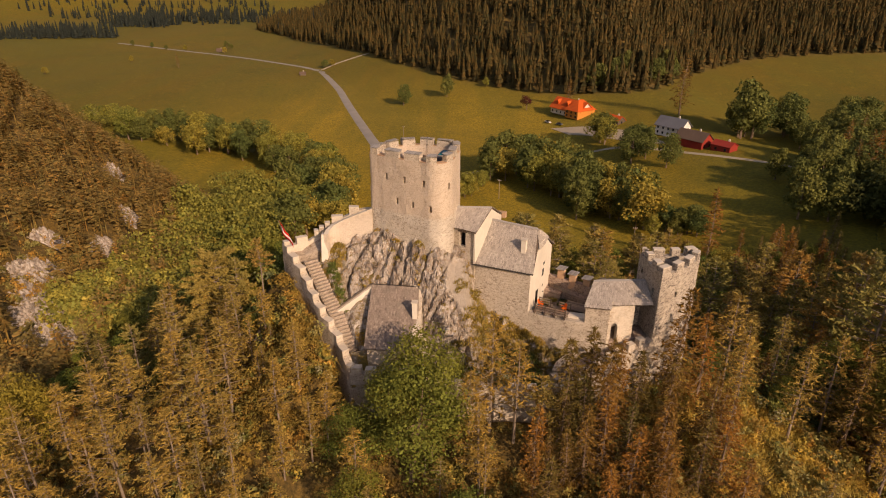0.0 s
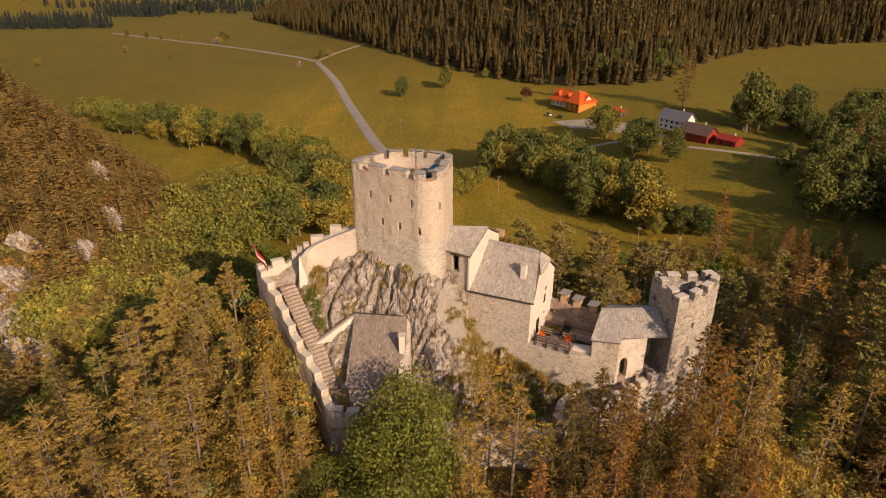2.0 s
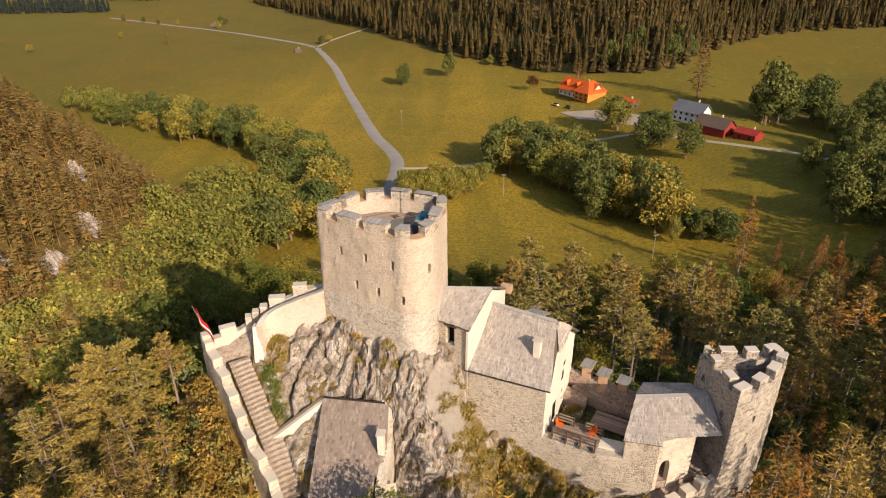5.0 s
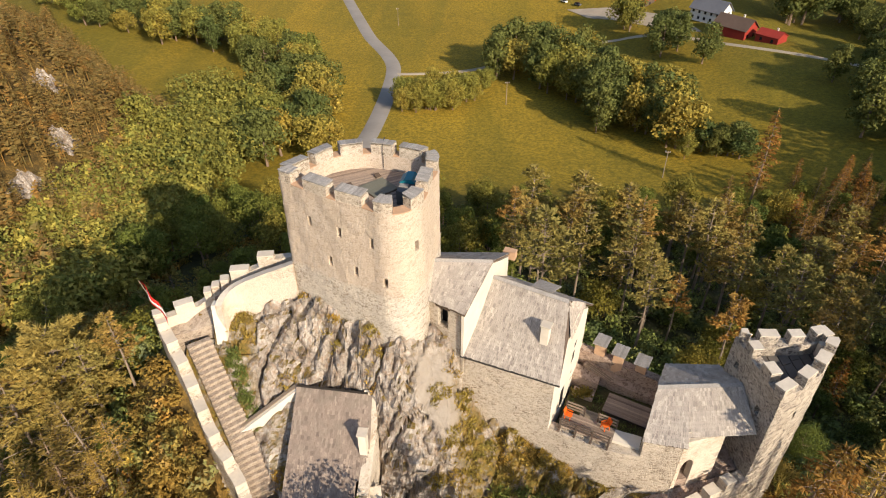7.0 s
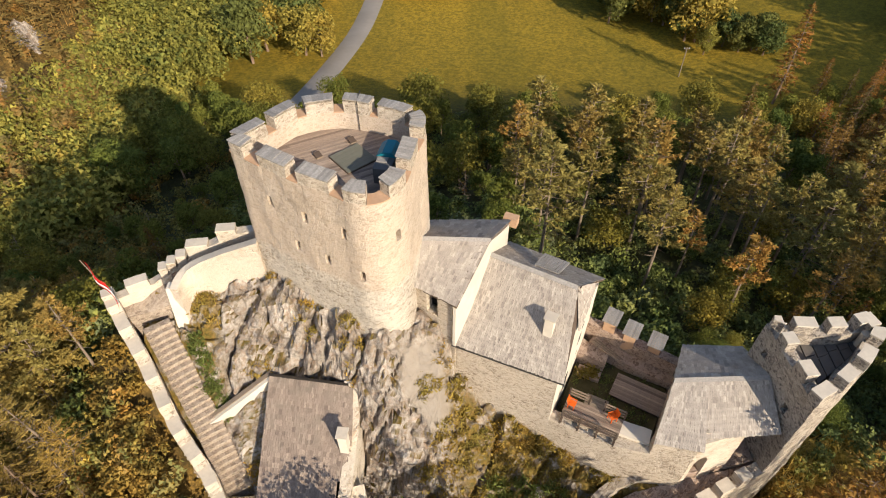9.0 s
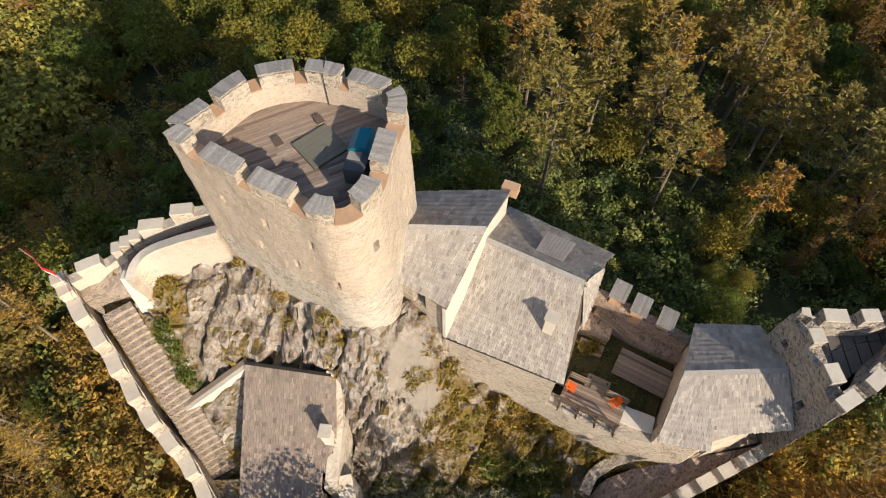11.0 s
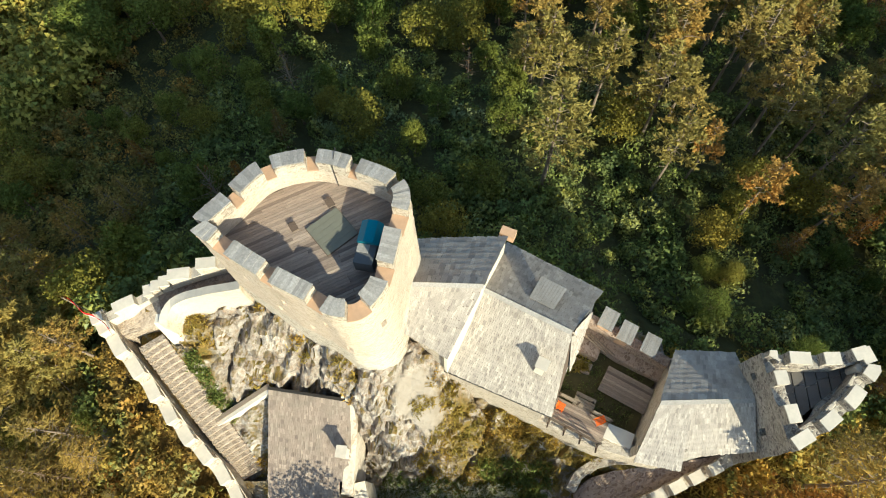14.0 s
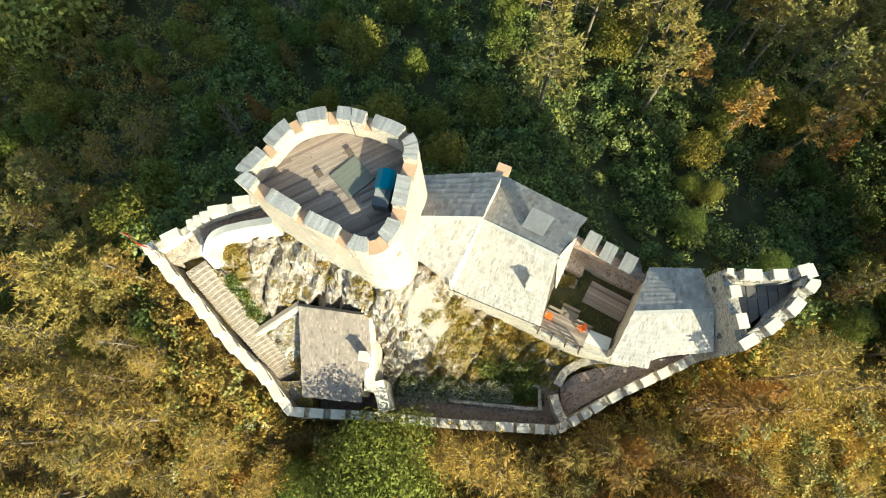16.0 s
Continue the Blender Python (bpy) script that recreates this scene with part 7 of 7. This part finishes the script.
def outcrop(x, y, w, d, rise, turn, seed):
    """Broken limestone ledges that stick out of the slope in ragged patches."""
    ca, sa = math.cos(radians(turn)), math.sin(radians(turn))
    nu, nv = int(w / 0.35), int(d / 0.35)
    v, f = [], []
    for i in range(nu + 1):
        for j in range(nv + 1):
            a, b = (i / nu - 0.5) * w, (j / nv - 0.5) * d
            px, py = x + a * ca - b * sa, y + a * sa + b * ca
            q = Vector((px, py, seed)) * 0.34
            n = noise.multi_fractal(q, 0.8, 2.1, 5) + 0.7 * noise.cell(q * 2.3) + 0.4 * noise.cell(q * 5.1)
            edge = 1 - max(abs(2 * a / w), abs(2 * b / d)) ** 2
            v.append((px + 0.25 * noise.noise(q * 7), py + 0.25 * noise.noise(q * 6), float(ground_z(px, py)) + rise * (0.6 * n * edge - 0.25 - 0.8 * (1 - edge)) + 1.0))
    for i in range(nu):
        for j in range(nv):
            a = i * (nv + 1) + j
            f.append((a, a + nv + 1, a + nv + 2, a + 1))
    ms = Mesh()
    ms.add(v, f)
    single("rock_face", ms, ROCK, "pale broken limestone ledges on the wooded hillside", "rock", "rocks of the hillside")


for k, (x, y, w, d, rise, turn) in enumerate(LEDGES):
    outcrop(x, y, w, d, rise, turn, 3.7 * k)

# ---- valley: roads, farm, poles ----
ribbon("road", [(-36, 156), (-34, 170), (-30, 196), (-25.5, 222), (-23.5, 250), (-22.5, 275), (-22.5, 304), (-29, 326), (-38, 347), (-54, 405), (-76, 484), (-94, 552), (-117, 621), (-131, 660), (-155, 688), (-194, 724), (-239, 769), (-296, 817), (-362, 858), (-462, 912)], 6.6, ASPHALT, "narrow pale asphalt lane winding through the meadows", "road")
ribbon("road_verge", [(-36, 156), (-34, 170), (-30, 196), (-25.5, 222), (-23.5, 250), (-22.5, 275), (-22.5, 304), (-29, 326), (-38, 347), (-54, 405)], 8.2, GRAVEL, "pale gravel verge of the lane", "verge", 0.12)
ribbon("gravel_track", [(-21, 293), (-8, 292.5), (0, 293.6), (11, 296), (20, 303), (35, 318), (60, 336), (98, 334), (116, 309), (131, 290), (148, 273.6), (175, 255)], 3.0, GRAVEL, "pale gravel track to the farm", "track")
ribbon("gravel_lane", [(-131, 662), (-119, 687), (-92, 708), (-60, 716)], 4.0, GRAVEL, "pale gravel lane leading to the forest", "track")
ribbon("field_path", [(-260, 452), (-233, 443), (-206, 427), (-190, 410)], 3.0, GRAVEL, "pale field path along the hedge", "track")

ROOF_ORANGE = plain("orange_roof_tiles", (0.62, 0.10, 0.015), 0.8, 0.2, 1.5, 0.4)
ROOF_GREY = plain("grey_roof_sheet", (0.14, 0.14, 0.15), 0.7, 0.15, 1.0)
ROOF_BROWN = plain("brown_roof_tiles", (0.13, 0.085, 0.06), 0.8, 0.2, 1.0)
ORANGE_WALL = plain("orange_plaster", (0.62, 0.24, 0.05), 0.9, 0.12, 1.0)
BARN_RED = plain("red_barn_boards", (0.30, 0.035, 0.022), 0.85, 0.2, 1.0)
GLASS = plain("dark_window_glass", (0.02, 0.022, 0.025), 0.15, 0.1, 1.0, 0.0)


def farm_house(name, x, y, turn, lx, ly, wall_h, roof_h, wall_mat, roof_mat, label, windows, dormers=0, over=0.5):
    z = float(ground_z(x, y)) - 0.6
    t = thing(name, (x, y, z), label, "house" if name != "barn" else "barn")
    t.rotation_euler = (0, 0, radians(turn))
    m = pose(x, y, z, 0, 0, turn)

    def add(nm, ms, mat, parent=t):
        ob = new(nm, ms.data(nm, mat))
        ob.parent = t
        if parent is not t:
            ob.parent = parent
        return ob
    a, b = lx / 2, ly / 2
    w = Mesh()
    w.add([(-a, -b, 0), (a, -b, 0), (a, b, 0), (-a, b, 0), (-a, -b, wall_h), (a, -b, wall_h), (a, b, wall_h), (-a, b, wall_h), (-a, 0, wall_h + roof_h), (a, 0, wall_h + roof_h)],
          [(0, 1, 5, 4), (2, 3, 7, 6), (1, 2, 6, 9, 5), (3, 0, 4, 8, 7), (3, 2, 1, 0)])
    wall = add("wall", w, wall_mat)
    r = Mesh()
    o, k = over, roof_h / b
    for s in (-1, 1):
        roof_slab(r, (-a - o, 0, wall_h + roof_h + 0.15), (a + o, 0, wall_h + roof_h + 0.15), (-a - o, s * (b + o), wall_h - o * k + 0.15), (a + o, s * (b + o), wall_h - o * k + 0.15), 0.18, 1)
    roof = add("roof", r, roof_mat)
    c = Mesh()
    c.box(pose(a * 0.3, b * 0.25, wall_h + roof_h * 0.6), 0.7, 0.7, roof_h * 0.4 + 1.0)
    add("chimney", c, PLASTER, roof)
    for side, n, rows in windows:
        for q in range(rows):
            for i in range(n):
                g = Mesh()
                zz = 1.0 + 2.7 * q
                if side in ("front", "back"):
                    s = -1 if side == "front" else 1
                    g.box(pose(-a + lx * (i + 0.5) / n, s * (b + 0.01), zz), 1.1, 0.12, 1.35)
                else:
                    s = 1 if side == "right" else -1
                    g.box(pose(s * (a + 0.01), -b + ly * (i + 0.5) / n, zz), 0.12, 1.1, 1.35)
                add("window", g, GLASS)
    for i in range(dormers):
        d = Mesh()
        xx = -a + lx * (i + 0.5) / dormers
        d.add([(xx - 0.9, -b * 0.75, wall_h + roof_h * 0.2), (xx + 0.9, -b * 0.75, wall_h + roof_h * 0.2), (xx + 0.9, -b * 0.75, wall_h + roof_h * 0.55), (xx - 0.9, -b * 0.75, wall_h + roof_h * 0.55), (xx, -b * 0.78, wall_h + roof_h * 0.85),
               (xx - 1.1, -b * 0.2, wall_h + roof_h * 0.6), (xx + 1.1, -b * 0.2, wall_h + roof_h * 0.6), (xx, -b * 0.1, wall_h + roof_h * 0.9)],
              [(0, 1, 2, 4, 3), (3, 4, 7, 5), (4, 2, 6, 7), (0, 3, 5), (1, 6, 2)])
        add("dormer", d, roof_mat, roof)
    return t


farmhouse = farm_house("farmhouse", 82.5, 411, -57, 27, 12, 4.4, 5.6, PLASTER, ROOF_ORANGE, "cream and orange farmhouse with a bright orange tiled roof and dormers", (("front", 7, 1), ("right", 3, 2)), 3, 0.9)
wing = Mesh()
wing.box(pose(8.6, -1.0, 0), 11.5, 15.0, 5.6)
ob = new("wing_wall", wing.data("wing_wall", ORANGE_WALL))
ob.parent = farmhouse
wing = Mesh()
wing.add([(2.0, -9.3, 5.2), (15.2, -9.3, 5.2), (15.2, 7.3, 5.2), (2.0, 7.3, 5.2), (8.4, -2.6, 11.4), (8.8, 0.8, 11.4)], [(0, 1, 4), (1, 2, 5, 4), (2, 3, 5), (3, 0, 4, 5), (3, 2, 1, 0)])
ob = new("wing_roof", wing.data("wing_roof", ROOF_ORANGE))
ob.parent = farmhouse
for i in range(3):
    for q in range(2):
        wing = Mesh()
        wing.box(pose(4.7 + 3.9 * i, -8.52, 1.0 + 2.3 * q), 1.2, 0.12, 1.3)
        ob = new("window", wing.data("window", GLASS))
        ob.parent = farmhouse
farm_house("garage", 102, 374, -57, 10, 6.5, 2.8, 2.4, DARK_WOOD, ROOF_ORANGE, "timber garage with an orange tiled roof", (("right", 1, 1),), 0)
farm_house("white_house", 123, 334.5, -52, 15.5, 9, 5.8, 4.0, WHITE, ROOF_GREY, "white plastered house with a grey sheet roof", (("front", 5, 2), ("right", 2, 2)), 0, 0.8)
farm_house("barn", 127, 314, -54, 15.5, 9, 4.6, 3.6, BARN_RED, ROOF_BROWN, "dark red board barn with a brown tiled roof", (("right", 2, 1),), 0, 0.7)
farm_house("red_shed", 137.5, 301, -54, 10, 7, 3.4, 1.8, BARN_RED, BARN_RED, "red board shed beside the barn", (("front", 2, 1),), 0, 0.4)
farm_house("field_hut", -142.5, 628, 20, 6, 4.5, 2.4, 1.6, DARK_WOOD, ROOF_BROWN, "small brown hay hut in the meadow", (), 0, 0.3)
farm_house("field_barn", -296, 842, 15, 9, 6, 3, 2.4, DARK_WOOD, ROOF_BROWN, "small distant barn by the lane", (), 0, 0.4)
yard = Mesh()
yr = [(88, 378), (104, 356), (112, 345), (116, 322), (106, 330), (96, 345), (84, 362), (74, 372), (66, 390)]
zs_ = [float(ground_z(*p)) for p in yr]
yard.prism(yr[::-1], [z - 1 for z in zs_[::-1]], [z + 0.2 for z in zs_[::-1]])
single("farm_yard", yard, GRAVEL, "pale gravel yard between the farm buildings", "yard", kind="structure")


def parked_car(x, y, turn, mat, label):
    z = float(ground_z(x, y)) + 0.2
    t = thing("car", (x, y, z), label, "car", "cars parked at the farm")
    t.rotation_euler = (0, 0, radians(turn))
    for nm, ms, mt in (("body", Mesh().box(pose(0, 0, 0.35), 4.3, 1.75, 0.65, 0.96), mat), ("cabin", Mesh().box(pose(-0.2, 0, 1.0), 2.5, 1.6, 0.55, 0.78), GLASS)):
        ob = new(nm, ms.data(nm, mt))
        ob.parent = t
    for sx in (-1.35, 1.35):
        for sy in (-0.8, 0.8):
            w = Mesh().tube([(sx, sy - 0.1, 0.33), (sx, sy + 0.1, 0.33)], [0.33, 0.33], 12)
            ob = new("wheel", w.data("wheel", BLACK))
            ob.parent = t


parked_car(66, 402, -60, WHITE, "white car parked beside the farmhouse")
parked_car(72, 393, -50, GREYBOX, "dark grey car parked in front of the farmhouse")


def pole(x, y, h, arm=True):
    z = float(ground_z(x, y)) - 0.5
    t = thing("power_pole", (x, y, z), "weathered wooden power pole in the meadow", "pole", "power poles")
    ob = new("post", Mesh().tube([(0, 0, 0), (0, 0, h)], [0.16, 0.11], 7).data("post", PALE_WOOD))
    ob.parent = t
    if arm:
        ob = new("crossarm", Mesh().box(pose(0, 0, h - 0.5), 1.6, 0.14, 0.16).data("crossarm", PALE_WOOD))
        ob.parent = t
        for s in (-0.65, 0.65):
            ob = new("insulator", Mesh().tube([(s, 0, h - 0.34), (s, 0, h - 0.05)], [0.06, 0.04], 6).data("insulator", WHITE))
            ob.parent = t


pole(22.9, 255.4, 9.5)
pole(-26.3, 373.8, 9.5)
pole(62.8, 190.8, 9.0)

# ---- garden, grass and small growth ----


def tufts(name, spots, label, mat, blades=9, size=0.28, seed=1, thin=1.0):
    """Grass tufts or leafy plants as one object of loose blades."""
    rng = random.Random(seed)
    ms = Mesh()
    for x, y, z in spots:
        s = size * rng.uniform(0.6, 1.5)
        for _ in range(blades):
            d = Vector((rng.uniform(-1, 1), rng.uniform(-1, 1), rng.uniform(0.3, 1.6)))
            blade(ms, Vector((x + rng.gauss(0, 0.4) * s, y + rng.gauss(0, 0.4) * s, z - 0.05)), d, s * rng.uniform(0.7, 1.3), s * thin * rng.uniform(0.08, 0.2), rng)
    return single(name, ms, mat, label, "plants", kind="stuff")


def drop_points(n, x0, x1, y0, y1, keep, seed):
    """Spots on the castle's rock, found from above."""
    rng = random.Random(seed)
    bpy.context.view_layer.update()
    rock = bpy.data.objects["rock_outcrop"]
    out = []
    while len(out) < n:
        x, y = rng.uniform(x0, x1), rng.uniform(y0, y1)
        if not keep(x, y, rng):
            continue
        ok, p, nrm, _ = rock.ray_cast((x, y, 40), (0, 0, -1))
        if ok and nrm.z > 0.35:
            out.append((p.x, p.y, p.z))
    return out


DRY_GRASS = foliage("dry_grass_blades", [(0.36, 0.24, 0.055), (0.24, 0.20, 0.045), (0.46, 0.29, 0.06)], "place", (0.6, 1.5))
GREEN_PLANTS = foliage("garden_plant_leaves", [(0.13, 0.16, 0.04), (0.18, 0.19, 0.045)], leaf=(0.5, 1.6))
PALE_FLOWERS = foliage("pale_flower_heads", [(0.55, 0.52, 0.38), (0.62, 0.58, 0.44)], leaf=(0.8, 1.1))
RUST_PLANTS = foliage("rusty_plant_leaves", [(0.38, 0.14, 0.02), (0.30, 0.12, 0.02)], leaf=(0.6, 1.3))
patch = lambda x, y: noise.noise(Vector((x * 0.45, y * 0.45, 4.0)))
tufts("rock_grass", drop_points(1100, -15, 12, 60, 69.5, lambda x, y, r: noise.noise(Vector((x * 0.42, y * 0.42, 4.0))) > 0.3, 1), "dry and green grass tufts growing on the crag", DRY_GRASS, 9, 0.26, 1)
tufts("slope_grass", drop_points(2200, 1.0, 15, 59.2, 64.8, lambda x, y, r: patch(x, y) > -0.15, 2), "dry tufted grass on the slope below the hall", DRY_GRASS, 8, 0.28, 2)
tufts("stair_grass", drop_points(420, -14.2, -11.6, 63.4, 67.2, lambda x, y, r: abs((x + 12.7) + (y - 65) * 0.62) < 0.65, 3), "green grass strip beside the stone stairs", GREEN_PLANTS, 9, 0.24, 3)
tufts("garden_plants", drop_points(900, -1.8, 10.6, 58.0, 60.2, lambda x, y, r: True, 4), "leafy green plants of the garden bed", GREEN_PLANTS, 10, 0.34, 4)
tufts("garden_shrubs", drop_points(500, 6.0, 11.2, 58.0, 61.5, lambda x, y, r: True, 9), "low green shrubs of the garden bed", GREEN_PLANTS, 12, 0.42, 9)
tufts("garden_flowers", [(x, y, z + 0.25) for x, y, z in drop_points(1500, -1.6, 8.8, 57.9, 59.8, lambda x, y, r: True, 5)], "small pale flower heads over the garden bed", PALE_FLOWERS, 4, 0.2, 5)
tufts("rusty_plants", drop_points(130, 9.6, 11.0, 57.8, 58.6, lambda x, y, r: True, 6), "rust-orange garden plants at the corner of the bed", RUST_PLANTS, 9, 0.26, 6)
rng = random.Random(12)
spots = []
while len(spots) < 2600:
    x, y = rng.uniform(-34, 48), rng.uniform(44, 74)
    if clear_of_castle(x, y, 0.3) and y < 66 + (x > 30) * 8:
        spots.append((x, y, float(ground_z(x, y))))
tufts("hill_grass", spots, "dry yellow grass on the open castle slope", DRY_GRASS, 8, 0.42, 7)
spots = []
GOLD_GRASS = foliage("golden_grass_blades", [(0.50, 0.36, 0.085), (0.42, 0.33, 0.08), (0.52, 0.33, 0.07)], "place", (0.65, 1.4))
while len(spots) < 2300:
    x, y = rng.uniform(21, 49), rng.uniform(48, 71)
    if clear_of_castle(x, y, 0.4) and noise.noise(Vector((x * 0.3, y * 0.3, 1))) > -0.25:
        spots.append((x, y, float(ground_z(x, y))))
tufts("gate_slope_grass", spots, "golden tall grass on the slope below the gate tower", GOLD_GRASS, 11, 0.8, 8, 0.4)
rng = random.Random(21)
spots = []
while len(spots) < 520:
    u, w = rng.random(), rng.random()
    x, y = 10.6 + 5.0 * u + 2.6 * w, 64.7 - 2.2 * u + 5.6 * w
    if noise.noise(Vector((x * 0.6, y * 0.6, 3))) > -0.05:
        spots.append((x, y, 0.55))
tufts("terrace_grass", spots, "short olive and green grass on the terrace", GREEN_PLANTS, 8, 0.2, 10)
tufts("planter_plants", [(12.4 + 1.3 * rng.random(), 68.3 - 0.6 * rng.random(), 0.85) for _ in range(60)], "green and yellow plants in the terrace planter", DRY_GRASS, 9, 0.34, 11)
